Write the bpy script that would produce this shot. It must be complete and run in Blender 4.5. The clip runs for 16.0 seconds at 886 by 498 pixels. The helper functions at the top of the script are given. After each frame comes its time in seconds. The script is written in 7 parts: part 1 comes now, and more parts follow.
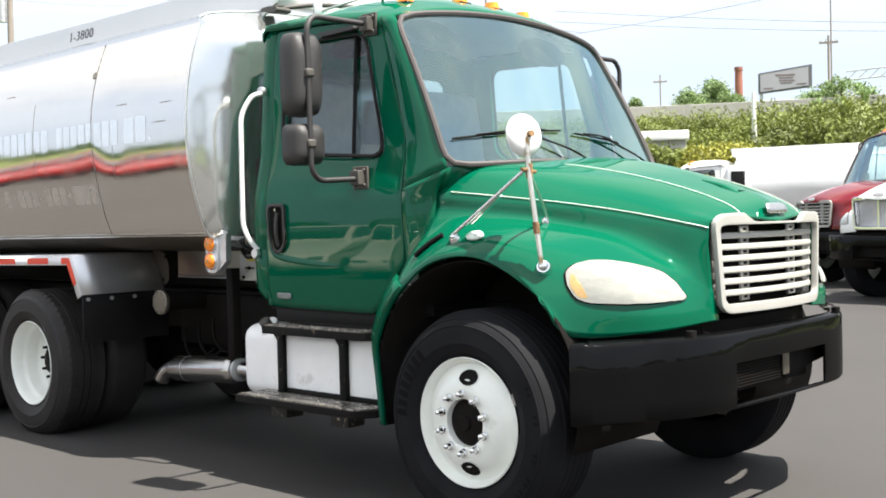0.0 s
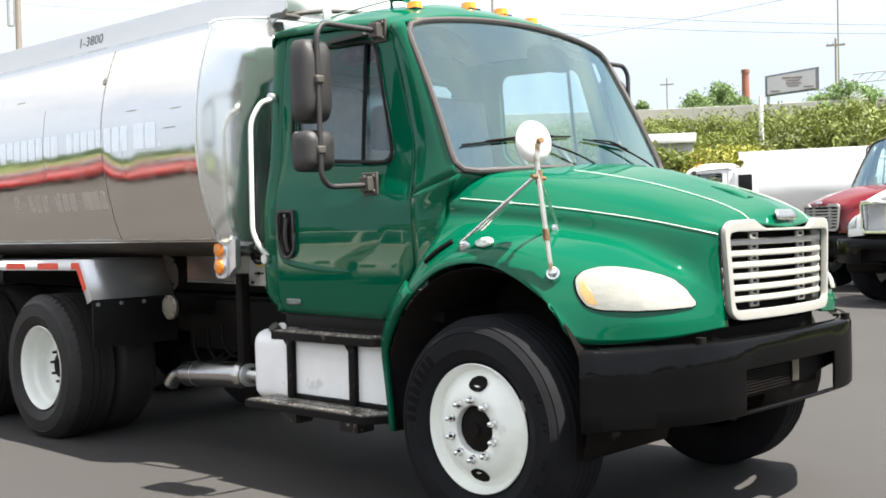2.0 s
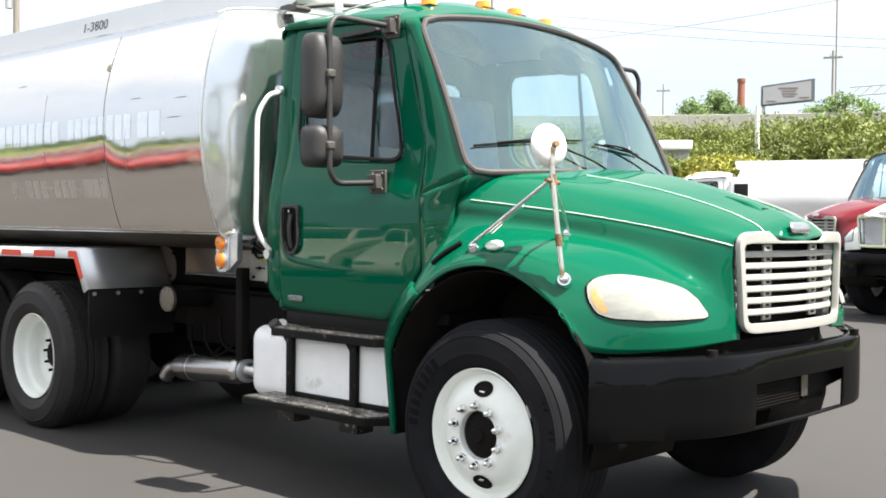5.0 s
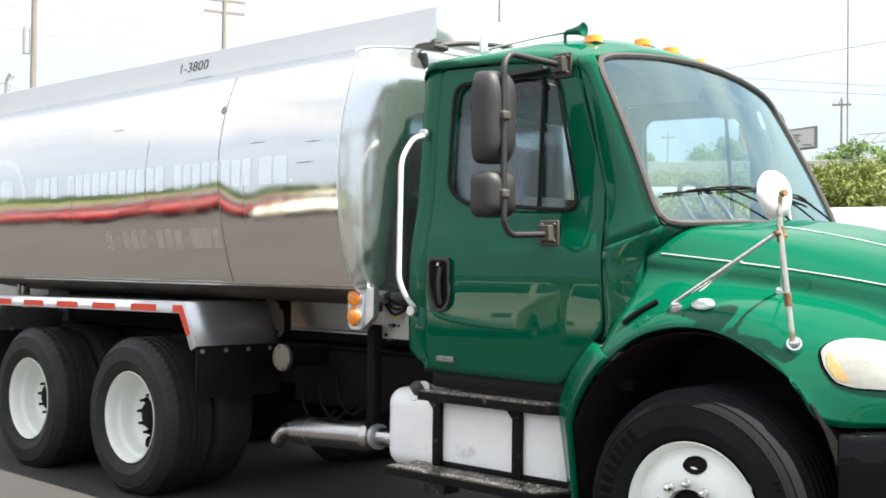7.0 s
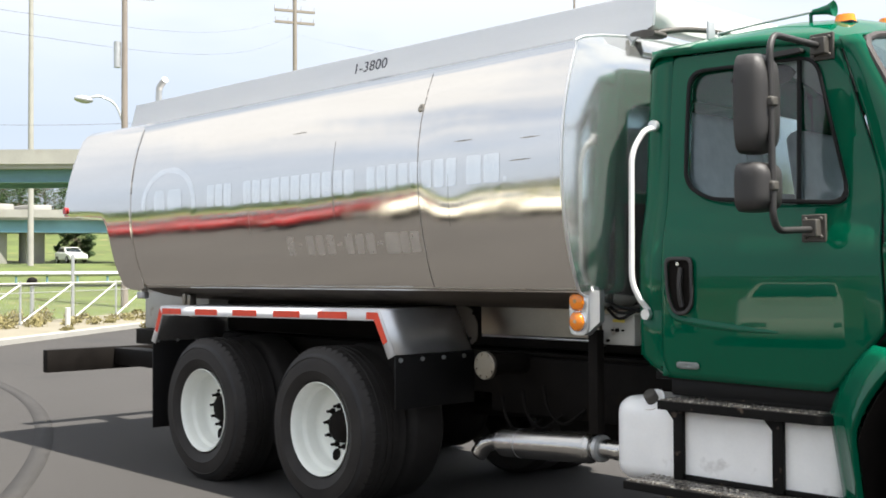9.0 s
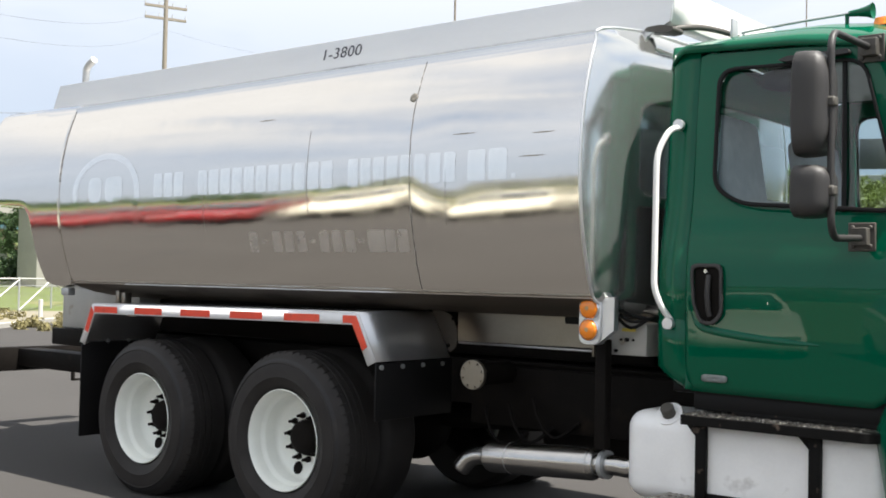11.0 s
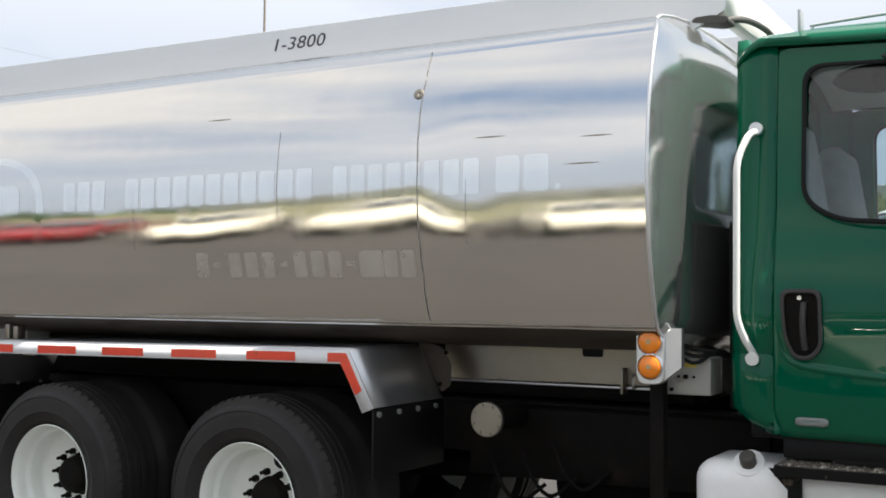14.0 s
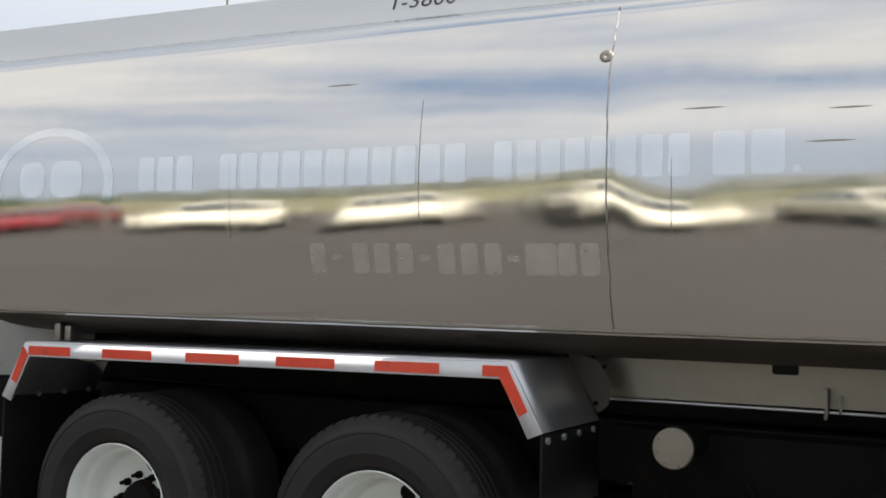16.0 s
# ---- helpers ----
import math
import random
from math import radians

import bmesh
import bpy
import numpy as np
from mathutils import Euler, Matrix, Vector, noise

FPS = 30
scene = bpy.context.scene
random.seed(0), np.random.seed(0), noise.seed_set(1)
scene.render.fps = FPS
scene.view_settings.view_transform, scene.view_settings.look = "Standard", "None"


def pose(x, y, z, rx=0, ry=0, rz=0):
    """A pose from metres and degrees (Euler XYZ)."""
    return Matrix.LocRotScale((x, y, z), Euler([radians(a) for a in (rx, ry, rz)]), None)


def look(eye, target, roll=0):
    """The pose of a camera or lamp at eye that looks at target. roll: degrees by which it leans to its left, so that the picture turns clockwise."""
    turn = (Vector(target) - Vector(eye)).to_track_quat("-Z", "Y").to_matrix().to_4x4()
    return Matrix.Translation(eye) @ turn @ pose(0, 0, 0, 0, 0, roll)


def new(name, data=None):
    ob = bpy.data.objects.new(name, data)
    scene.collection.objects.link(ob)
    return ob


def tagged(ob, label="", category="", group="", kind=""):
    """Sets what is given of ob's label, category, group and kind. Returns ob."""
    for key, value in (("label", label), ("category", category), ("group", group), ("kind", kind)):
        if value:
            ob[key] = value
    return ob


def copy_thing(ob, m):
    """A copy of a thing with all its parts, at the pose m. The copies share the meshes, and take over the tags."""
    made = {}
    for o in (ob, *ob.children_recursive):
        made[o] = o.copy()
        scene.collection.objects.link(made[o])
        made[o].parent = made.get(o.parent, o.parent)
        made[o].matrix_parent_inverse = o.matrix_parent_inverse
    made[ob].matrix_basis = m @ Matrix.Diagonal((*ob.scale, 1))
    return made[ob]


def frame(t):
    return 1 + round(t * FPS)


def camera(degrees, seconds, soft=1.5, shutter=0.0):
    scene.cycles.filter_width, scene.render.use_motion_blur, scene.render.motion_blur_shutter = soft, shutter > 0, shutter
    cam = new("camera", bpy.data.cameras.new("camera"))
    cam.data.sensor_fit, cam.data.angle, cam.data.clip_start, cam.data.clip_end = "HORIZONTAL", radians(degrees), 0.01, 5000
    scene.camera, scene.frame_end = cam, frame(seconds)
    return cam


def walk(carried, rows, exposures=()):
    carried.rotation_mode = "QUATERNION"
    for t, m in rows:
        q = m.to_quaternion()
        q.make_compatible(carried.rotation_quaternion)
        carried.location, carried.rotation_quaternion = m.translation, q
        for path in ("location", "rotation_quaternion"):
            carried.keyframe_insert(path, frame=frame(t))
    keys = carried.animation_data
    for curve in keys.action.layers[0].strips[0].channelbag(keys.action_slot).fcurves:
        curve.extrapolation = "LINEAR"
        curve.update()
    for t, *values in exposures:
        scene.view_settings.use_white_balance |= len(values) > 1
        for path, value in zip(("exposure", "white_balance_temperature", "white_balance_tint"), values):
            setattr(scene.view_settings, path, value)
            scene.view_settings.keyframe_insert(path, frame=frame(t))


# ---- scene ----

cam = camera(43.3, 16.0, soft=1.8)
PATH = [
    (0, (3.334, -3.659, 1.399), (1.96, -2.206, 1.349), -1.4),
    (0.5, (3.335, -3.645, 1.423), (1.962, -2.192, 1.367), -1.6),
    (1, (3.34, -3.651, 1.421), (1.965, -2.2, 1.371), -1.6),
    (1.5, (3.333, -3.663, 1.417), (1.951, -2.217, 1.371), -1.4),
    (2, (3.33, -3.676, 1.417), (1.948, -2.231, 1.372), -1.4),
    (2.5, (3.33, -3.675, 1.424), (1.953, -2.225, 1.377), -1.2),
    (3, (3.327, -3.678, 1.421), (1.958, -2.22, 1.377), -0.7),
    (5.5, (3.099, -3.671, 1.438), (1.715, -2.228, 1.388), 1.2),
    (6, (2.855, -3.712, 1.457), (1.395, -2.346, 1.431), 0.2),
    (6.5, (2.564, -3.79, 1.404), (1.154, -2.371, 1.418), 1.2),
    (7, (2.284, -3.887, 1.463), (0.918, -2.427, 1.497), 0.7),
    (7.5, (2.001, -3.874, 1.484), (0.578, -2.472, 1.588), 0.4),
    (8, (1.816, -3.98, 1.427), (0.34, -2.63, 1.432), 1.0),
    (8.5, (1.649, -4.087, 1.443), (0.187, -2.722, 1.466), 0.6),
    (9, (1.503, -4.207, 1.449), (0.049, -2.835, 1.491), -0.3),
    (11.5, (0.521, -4.374, 1.41), (-0.726, -2.812, 1.476), 1.0),
    (12, (0.319, -4.355, 1.427), (-0.928, -2.794, 1.517), -0.3),
    (12.5, (0.121, -4.359, 1.401), (-0.987, -2.697, 1.499), 1.8),
    (13, (-0.129, -4.385, 1.452), (-1.105, -2.641, 1.535), 0.6),
    (13.5, (-0.354, -4.321, 1.459), (-1.309, -2.565, 1.528), 1.3),
    (14, (-0.604, -4.221, 1.48), (-1.591, -2.484, 1.564), 0.4),
    (14.5, (-0.858, -4.175, 1.465), (-1.834, -2.432, 1.56), 0.9),
    (15, (-1.195, -4.172, 1.498), (-2.125, -2.404, 1.589), -0.2),
    (15.5, (-1.446, -3.97, 1.491), (-2.442, -2.237, 1.567), -1.1),
    (16, (-1.801, -3.894, 1.448), (-2.709, -2.114, 1.545), 1.5),
]
walk(cam, [(t, look(eye, target, roll)) for t, eye, target, roll in PATH], exposures=[(0, 1.55), (6, 1.62), (7.5, 1.50), (9, 1.30), (12.5, 1.16), (14, 1.08), (16, 0.92)])

# ---- world, sun ----
SUN = Vector((0.50, 0.09, 1.0)).normalized()
world = bpy.data.worlds.new("world")
scene.world = world
world.use_nodes = True
wn, wl = world.node_tree.nodes, world.node_tree.links
wn.clear()
w_out, w_bg = wn.new("ShaderNodeOutputWorld"), wn.new("ShaderNodeBackground")
sky = wn.new("ShaderNodeTexSky")
sky.sky_type, sky.sun_disc = "NISHITA", False
sky.sun_elevation, sky.sun_rotation = math.asin(SUN.z), math.atan2(SUN.x, SUN.y)
sky.dust_density, sky.air_density, sky.ozone_density = 2.5, 1.0, 1.0
# thin summer cloud over the blue
w_tc, w_map, w_noise, w_ramp, w_mix = (wn.new("ShaderNode" + k) for k in ("TexCoord", "Mapping", "TexNoise", "ValToRGB", "MixRGB"))
w_map.inputs["Scale"].default_value = (1.0, 1.0, 3.2)
w_noise.inputs["Scale"].default_value, w_noise.inputs["Detail"].default_value, w_noise.inputs["Roughness"].default_value = 1.7, 5, 0.5
w_ramp.color_ramp.elements[0].position, w_ramp.color_ramp.elements[1].position = 0.36, 0.57
w_ramp.color_ramp.elements[0].color = (0.06, 0.06, 0.06, 1)
w_haze = wn.new("ShaderNodeMixRGB")
w_haze.inputs[0].default_value, w_haze.inputs[2].default_value = 0.60, (3.9, 5.75, 9.0, 1)
w_mix.inputs[2].default_value = (9.3, 9.35, 9.45, 1)
w_veil = wn.new("ShaderNodeMixRGB")
w_veil.inputs[2].default_value = (6.15, 6.7, 7.5, 1)
wl.new(w_tc.outputs["Generated"], w_map.inputs["Vector"])
wl.new(w_map.outputs["Vector"], w_noise.inputs["Vector"])
wl.new(w_noise.outputs["Fac"], w_ramp.inputs["Fac"])
# the veil thickens towards the horizon
w_sep, w_low = wn.new("ShaderNodeSeparateXYZ"), wn.new("ShaderNodeMapRange")
w_low.inputs["From Min"].default_value, w_low.inputs["From Max"].default_value = 0.10, 0.62
w_low.inputs["To Min"].default_value, w_low.inputs["To Max"].default_value = 0.75, 0.0
wl.new(w_tc.outputs["Generated"], w_sep.inputs[0])
wl.new(w_sep.outputs["Z"], w_low.inputs["Value"])
wl.new(sky.outputs["Color"], w_haze.inputs[1])
wl.new(w_low.outputs["Result"], w_veil.inputs[0])
wl.new(w_haze.outputs["Color"], w_veil.inputs[1])
w_rise, w_cut = wn.new("ShaderNodeMapRange"), wn.new("ShaderNodeMath")
w_rise.inputs["From Min"].default_value, w_rise.inputs["From Max"].default_value = 0.12, 0.34
w_cut.operation = "MULTIPLY"
wl.new(w_sep.outputs["Z"], w_rise.inputs["Value"])
wl.new(w_ramp.outputs["Color"], w_cut.inputs[0])
wl.new(w_rise.outputs["Result"], w_cut.inputs[1])
wl.new(w_cut.outputs[0], w_mix.inputs[0])
wl.new(w_veil.outputs["Color"], w_mix.inputs[1])
wl.new(w_mix.outputs["Color"], w_bg.inputs["Color"])
w_bg.inputs["Strength"].default_value = 0.056
wl.new(w_bg.outputs["Background"], w_out.inputs["Surface"])
sun = new("sun", bpy.data.lights.new("sun", "SUN"))
sun.data.energy, sun.data.angle, sun.data.color = 5.0, radians(0.6), (1.0, 0.96, 0.89)
sun.matrix_world = Matrix.Translation((0, 0, 40)) @ SUN.to_track_quat("Z", "Y").to_matrix().to_4x4()

# ---- materials ----
def mat(name, color, rough=0.5, metal=0.0, coat=0.0, var=0.12, scale=3.0, bump=0.0, bump_scale=60.0, rvar=0.08, stretch=(1, 1, 1), spec=0.5, spot=None, island=0.0):
    """A principled material with colour and gloss that vary at two scales, and fine relief."""
    m = bpy.data.materials.new(name)
    m.use_nodes = True
    n, l = m.node_tree.nodes, m.node_tree.links
    b = n["Principled BSDF"]
    tc, mp = n.new("ShaderNodeTexCoord"), n.new("ShaderNodeMapping")
    mp.inputs["Scale"].default_value = stretch
    l.new(tc.outputs["Object"], mp.inputs["Vector"])
    big, fine = n.new("ShaderNodeTexNoise"), n.new("ShaderNodeTexNoise")
    big.inputs["Scale"].default_value, big.inputs["Detail"].default_value = scale, 5
    fine.inputs["Scale"].default_value, fine.inputs["Detail"].default_value = bump_scale, 3
    l.new(mp.outputs["Vector"], big.inputs["Vector"])
    l.new(mp.outputs["Vector"], fine.inputs["Vector"])
    add = n.new("ShaderNodeMath")
    add.operation = "ADD"
    half = n.new("ShaderNodeMath")
    half.operation, half.inputs[1].default_value = "MULTIPLY", 0.35
    l.new(fine.outputs["Fac"], half.inputs[0])
    l.new(big.outputs["Fac"], add.inputs[0])
    l.new(half.outputs[0], add.inputs[1])
    ramp = n.new("ShaderNodeMapRange")
    ramp.inputs["From Min"].default_value, ramp.inputs["From Max"].default_value = 0.35, 1.0
    l.new(add.outputs[0], ramp.inputs["Value"])
    mix = n.new("ShaderNodeMixRGB")
    mix.inputs[1].default_value = (*(c * (1 - var) for c in color), 1)
    mix.inputs[2].default_value = (*(min(1, c * (1 + var)) for c in color), 1)
    l.new(ramp.outputs["Result"], mix.inputs[0])
    out = mix.outputs["Color"]
    if spot:  # stains with a shape of their own: (colour, threshold, scale)
        st, sr, sm = n.new("ShaderNodeTexNoise"), n.new("ShaderNodeMapRange"), n.new("ShaderNodeMixRGB")
        st.inputs["Scale"].default_value, st.inputs["Detail"].default_value = spot[2], 6
        sr.inputs["From Min"].default_value, sr.inputs["From Max"].default_value = spot[1], spot[1] + 0.12
        l.new(mp.outputs["Vector"], st.inputs["Vector"])
        l.new(st.outputs["Fac"], sr.inputs["Value"])
        l.new(sr.outputs["Result"], sm.inputs[0])
        l.new(out, sm.inputs[1])
        sm.inputs[2].default_value = (*spot[0], 1)
        out = sm.outputs["Color"]
    if island:
        geo, ir, im = n.new("ShaderNodeNewGeometry"), n.new("ShaderNodeMapRange"), n.new("ShaderNodeMixRGB")
        im.blend_type, im.inputs[0].default_value = "MULTIPLY", 1
        ir.inputs["To Min"].default_value, ir.inputs["To Max"].default_value = 1 - island, 1 + island
        l.new(geo.outputs["Random Per Island"], ir.inputs["Value"])
        l.new(out, im.inputs[1])
        l.new(ir.outputs["Result"], im.inputs[2])
        out = im.outputs["Color"]
    l.new(out, b.inputs["Base Color"])
    rr = n.new("ShaderNodeMapRange")
    rr.inputs["To Min"].default_value, rr.inputs["To Max"].default_value = max(0.01, rough - rvar), min(1, rough + rvar)
    l.new(add.outputs[0], rr.inputs["Value"])
    l.new(rr.outputs["Result"], b.inputs["Roughness"])
    b.inputs["Metallic"].default_value = metal
    b.inputs["Specular IOR Level"].default_value = spec
    b.inputs["Coat Weight"].default_value, b.inputs["Coat Roughness"].default_value = coat, 0.03
    if bump:
        bp = n.new("ShaderNodeBump")
        bp.inputs["Strength"].default_value, bp.inputs["Distance"].default_value = bump, 0.01
        l.new(fine.outputs["Fac"], bp.inputs["Height"])
        l.new(bp.outputs["Normal"], b.inputs["Normal"])
    return m


def glass(name, tint, gloss=(1, 1, 1), ior=1.75):
    """A thin pane: it lets light through and mirrors more at a slant."""
    m = bpy.data.materials.new(name)
    m.use_nodes = True
    n, l = m.node_tree.nodes, m.node_tree.links
    n.clear()
    out, mix, fr = n.new("ShaderNodeOutputMaterial"), n.new("ShaderNodeMixShader"), n.new("ShaderNodeLayerWeight")
    tr, gl, pw, rg = n.new("ShaderNodeBsdfTransparent"), n.new("ShaderNodeBsdfGlossy"), n.new("ShaderNodeMath"), n.new("ShaderNodeMapRange")
    tr.inputs["Color"].default_value = (*tint, 1)
    gl.inputs["Roughness"].default_value = 0.01
    gl.inputs["Color"].default_value = (*gloss, 1)
    fr.inputs["Blend"].default_value = 0.5
    pw.operation = "POWER"
    pw.inputs[1].default_value = 4.0
    rg.inputs["To Min"].default_value, rg.inputs["To Max"].default_value = ((ior - 1) / (ior + 1)) ** 2, 1.0
    l.new(fr.outputs["Facing"], pw.inputs[0])
    l.new(pw.outputs[0], rg.inputs["Value"])
    l.new(rg.outputs["Result"], mix.inputs[0])
    l.new(tr.outputs[0], mix.inputs[1])
    l.new(gl.outputs[0], mix.inputs[2])
    l.new(mix.outputs[0], out.inputs["Surface"])
    return m


def residue(name, color, share, rough=0.07, metal=1.0):
    """A worn film of old adhesive: the metal under it shows through."""
    m = mat(name, color, rough, metal, 0.0, 0.01, 3.0, 0.0, 5.0, 0.02)
    n, l = m.node_tree.nodes, m.node_tree.links
    tr, mix, ns, rg = n.new("ShaderNodeBsdfTransparent"), n.new("ShaderNodeMixShader"), n.new("ShaderNodeTexNoise"), n.new("ShaderNodeMapRange")
    ns.inputs["Scale"].default_value, ns.inputs["Detail"].default_value = 5.0, 3
    rg.inputs["To Min"].default_value, rg.inputs["To Max"].default_value = share * 0.6, min(1.0, share * 1.4)
    l.new(n["Texture Coordinate"].outputs["Object"], ns.inputs["Vector"])
    l.new(ns.outputs["Fac"], rg.inputs["Value"])
    l.new(rg.outputs["Result"], mix.inputs[0])
    l.new(tr.outputs[0], mix.inputs[1])
    l.new(n["Principled BSDF"].outputs[0], mix.inputs[2])
    l.new(mix.outputs[0], n["Material Output"].inputs["Surface"])
    return m


def polish(m):
    """Upright wiping marks and hazy patches in a polished shell's gloss."""
    n, l = m.node_tree.nodes, m.node_tree.links
    b = n["Principled BSDF"]
    old = b.inputs["Roughness"].links[0].from_socket
    mp, ns, rg, ad = n.new("ShaderNodeMapping"), n.new("ShaderNodeTexNoise"), n.new("ShaderNodeMapRange"), n.new("ShaderNodeMath")
    mp.inputs["Scale"].default_value = (5.5, 1, 0.45)
    ns.inputs["Scale"].default_value, ns.inputs["Detail"].default_value, ns.inputs["Roughness"].default_value = 2.2, 6, 0.62
    rg.inputs["From Min"].default_value, rg.inputs["From Max"].default_value = 0.46, 0.74
    rg.inputs["To Min"].default_value, rg.inputs["To Max"].default_value = 0.0, 0.06
    ad.operation = "ADD"
    l.new(n["Texture Coordinate"].outputs["Object"], mp.inputs["Vector"])
    l.new(mp.outputs["Vector"], ns.inputs["Vector"])
    l.new(ns.outputs["Fac"], rg.inputs["Value"])
    l.new(old, ad.inputs[0])
    l.new(rg.outputs["Result"], ad.inputs[1])
    l.new(ad.outputs[0], b.inputs["Roughness"])


GHOST = residue("decal_ghost", (1.0, 0.972, 0.925), 1.0)
GHOST_DIM = residue("decal_ghost_faded", (0.95, 0.92, 0.88), 0.30, 0.35, 0.75)
GREEN = mat("green_paint", (0.0005, 0.086, 0.043), 0.45, 0.0, 0.62, 0.05, 2.0, 0.0, 300, 0.04, spec=0.0)
GREEN.node_tree.nodes["Principled BSDF"].inputs["Coat IOR"].default_value = 1.5
GREEN.node_tree.nodes["Principled BSDF"].inputs["Coat Roughness"].default_value = 0.02
RED = mat("red_paint", (0.115, 0.0050, 0.0075), 0.5, 0.0, 1.0, 0.08, 2.0, 0.0, 200, 0.04, spec=0.0)
BRIGHTRED = mat("bright_red_paint", (0.21, 0.014, 0.014), 0.5, 0.0, 1.0, 0.08, 2.0, 0.0, 200, 0.04, spec=0.0)
WHITE = mat("white_paint", (0.78, 0.78, 0.75), 0.35, 0.0, 0.6, 0.05, 2.0, 0.01, 200, 0.05)
CREAM = mat("cream_paint", (0.82, 0.77, 0.62), 0.35, 0.0, 0.6, 0.06, 2.0, 0.01, 200, 0.05)
RIMWHITE = mat("rim_white", (0.85, 0.868, 0.805), 0.34, 0.0, 0.5, 0.06, 7.0, 0.02, 90, 0.08, spot=((0.45, 0.42, 0.36), 0.70, 9.0))
GRILLE = mat("grille_plastic", (0.3608, 0.3526, 0.3198), 0.4, 0.0, 0.3, 0.06, 8.0, 0.02, 120)
TANK = mat("polished_steel", (0.75, 0.722, 0.678), 0.075, 1.0, 0.0, 0.05, 1.3, 0.0, 40, 0.03, stretch=(0.5, 1, 5))
polish(TANK)
HEADM = mat("polished_head_steel", (0.66, 0.67, 0.65), 0.13, 0.90, 0.0, 0.06, 2.2, 0.0, 5.0, 0.03)
BELLY = mat("dark_dull_steel", (0.125, 0.105, 0.085), 0.55, 0.6, 0.0, 0.25, 3.0, 0.06, 60, 0.1, stretch=(0.6, 1, 1), spot=((0.06, 0.048, 0.038), 0.55, 4.0))
ALU = mat("aluminium_sheet", (0.67, 0.675, 0.68), 0.33, 0.85, 0.0, 0.09, 4.0, 0.03, 80, 0.09, stretch=(3, 1, 0.6))
DAM = mat("dull_aluminium", (0.70, 0.70, 0.70), 0.42, 0.9, 0.0, 0.07, 2.0, 0.02, 70, 0.08, stretch=(0.4, 1, 3))
WELD = mat("dark_weld", (0.22, 0.21, 0.20), 0.40, 0.8, 0.0, 0.4, 30.0, 0.2, 160, 0.12, spot=((0.5, 0.48, 0.45), 0.60, 22.0))
SKIRT = mat("stained_steel", (0.29, 0.262, 0.218), 0.38, 0.9, 0.0, 0.14, 4.0, 0.04, 60, 0.1, spot=((0.16, 0.10, 0.06), 0.64, 6.0))
FUEL = mat("fuel_tank_white", (0.90, 0.895, 0.88), 0.36, 0.0, 0.2, 0.06, 5.0, 0.03, 60, 0.08, spot=((0.42, 0.40, 0.37), 0.66, 5.0))
CHROME = mat("chrome", (0.82, 0.82, 0.82), 0.07, 1.0, 0.0, 0.03, 9.0, 0.0, 60, 0.04)
MUFFLER = mat("muffler_steel", (0.52, 0.51, 0.49), 0.22, 1.0, 0.0, 0.10, 6.0, 0.006, 60, 0.06)
RUSTROD = mat("rusty_chrome", (0.66, 0.64, 0.58), 0.28, 0.85, 0.0, 0.12, 12.0, 0.05, 120, 0.1, spot=((0.34, 0.22, 0.10), 0.56, 16.0))
RUST = mat("rust", (0.23, 0.135, 0.065), 0.8, 0.2, 0.0, 0.4, 30.0, 0.3, 120, 0.1, spot=((0.12, 0.06, 0.03), 0.55, 25.0))
RUBBER = mat("tyre_rubber", (0.0265, 0.0240, 0.0225), 0.58, 0.0, 0.0, 0.35, 7.0, 0.12, 180, 0.1, spec=0.22, spot=((0.024, 0.022, 0.021), 0.60, 5.0))
RUBBERNEW = mat("dark_tyre_rubber", (0.0125, 0.0125, 0.0138), 0.72, 0.0, 0.0, 0.3, 7.0, 0.08, 180, 0.1, spec=0.09, spot=((0.018, 0.0175, 0.0175), 0.62, 5.0))
RUBBERDUST = mat("dusty_rubber", (0.023, 0.0222, 0.0228), 0.5, 0.0, 0.0, 0.4, 9.0, 0.12, 160, 0.1, spec=0.28, spot=((0.042, 0.036, 0.031), 0.60, 4.0))
TYREMARK = mat("tyre_marking", (0.006, 0.006, 0.007), 0.65, 0.0, 0.0, 0.1, 9.0, 0.05, 90, spec=0.06)
BLACK = mat("black_paint", (0.00315, 0.00315, 0.003325), 0.3, 0.0, 0.28, 0.2, 5.0, 0.0, 120, 0.06, spec=0.0)
MATTE = mat("black_chassis", (0.0105, 0.009, 0.008), 0.6, 0.0, 0.0, 0.35, 7.0, 0.15, 60, 0.1, spec=0.06, spot=((0.02, 0.015, 0.011), 0.66, 5.0))
PLASTIC = mat("dark_grey_plastic", (0.026, 0.024, 0.023), 0.5, 0.0, 0.0, 0.12, 12.0, 0.15, 260, 0.06)
BRACKET = mat("worn_bracket", (0.0605, 0.055, 0.04675), 0.55, 0.0, 0.0, 0.25, 25.0, 0.15, 160, 0.08)
GASKET = mat("faded_gasket", (0.050, 0.041, 0.039), 0.6, 0.0, 0.0, 0.15, 8.0, 0.1, 200, 0.06)
SEAL = mat("black_seal", (0.0048, 0.0048, 0.0048), 0.5, 0.0, 0.0, 0.1, 9.0, 0.05, 120, spec=0.2)
FLAP = mat("mud_flap_rubber", (0.011, 0.0105, 0.0105), 0.45, 0.0, 0.0, 0.3, 5.0, 0.1, 70, 0.1, spec=0.15)
AMBER = mat("amber_lens", (0.94, 0.25, 0.008), 0.22, 0.0, 0.6, 0.1, 40.0, 0.2, 160, 0.05)
REDLENS = mat("red_lens", (0.45, 0.02, 0.02), 0.22, 0.0, 0.6, 0.1, 40.0, 0.1, 160, 0.05)
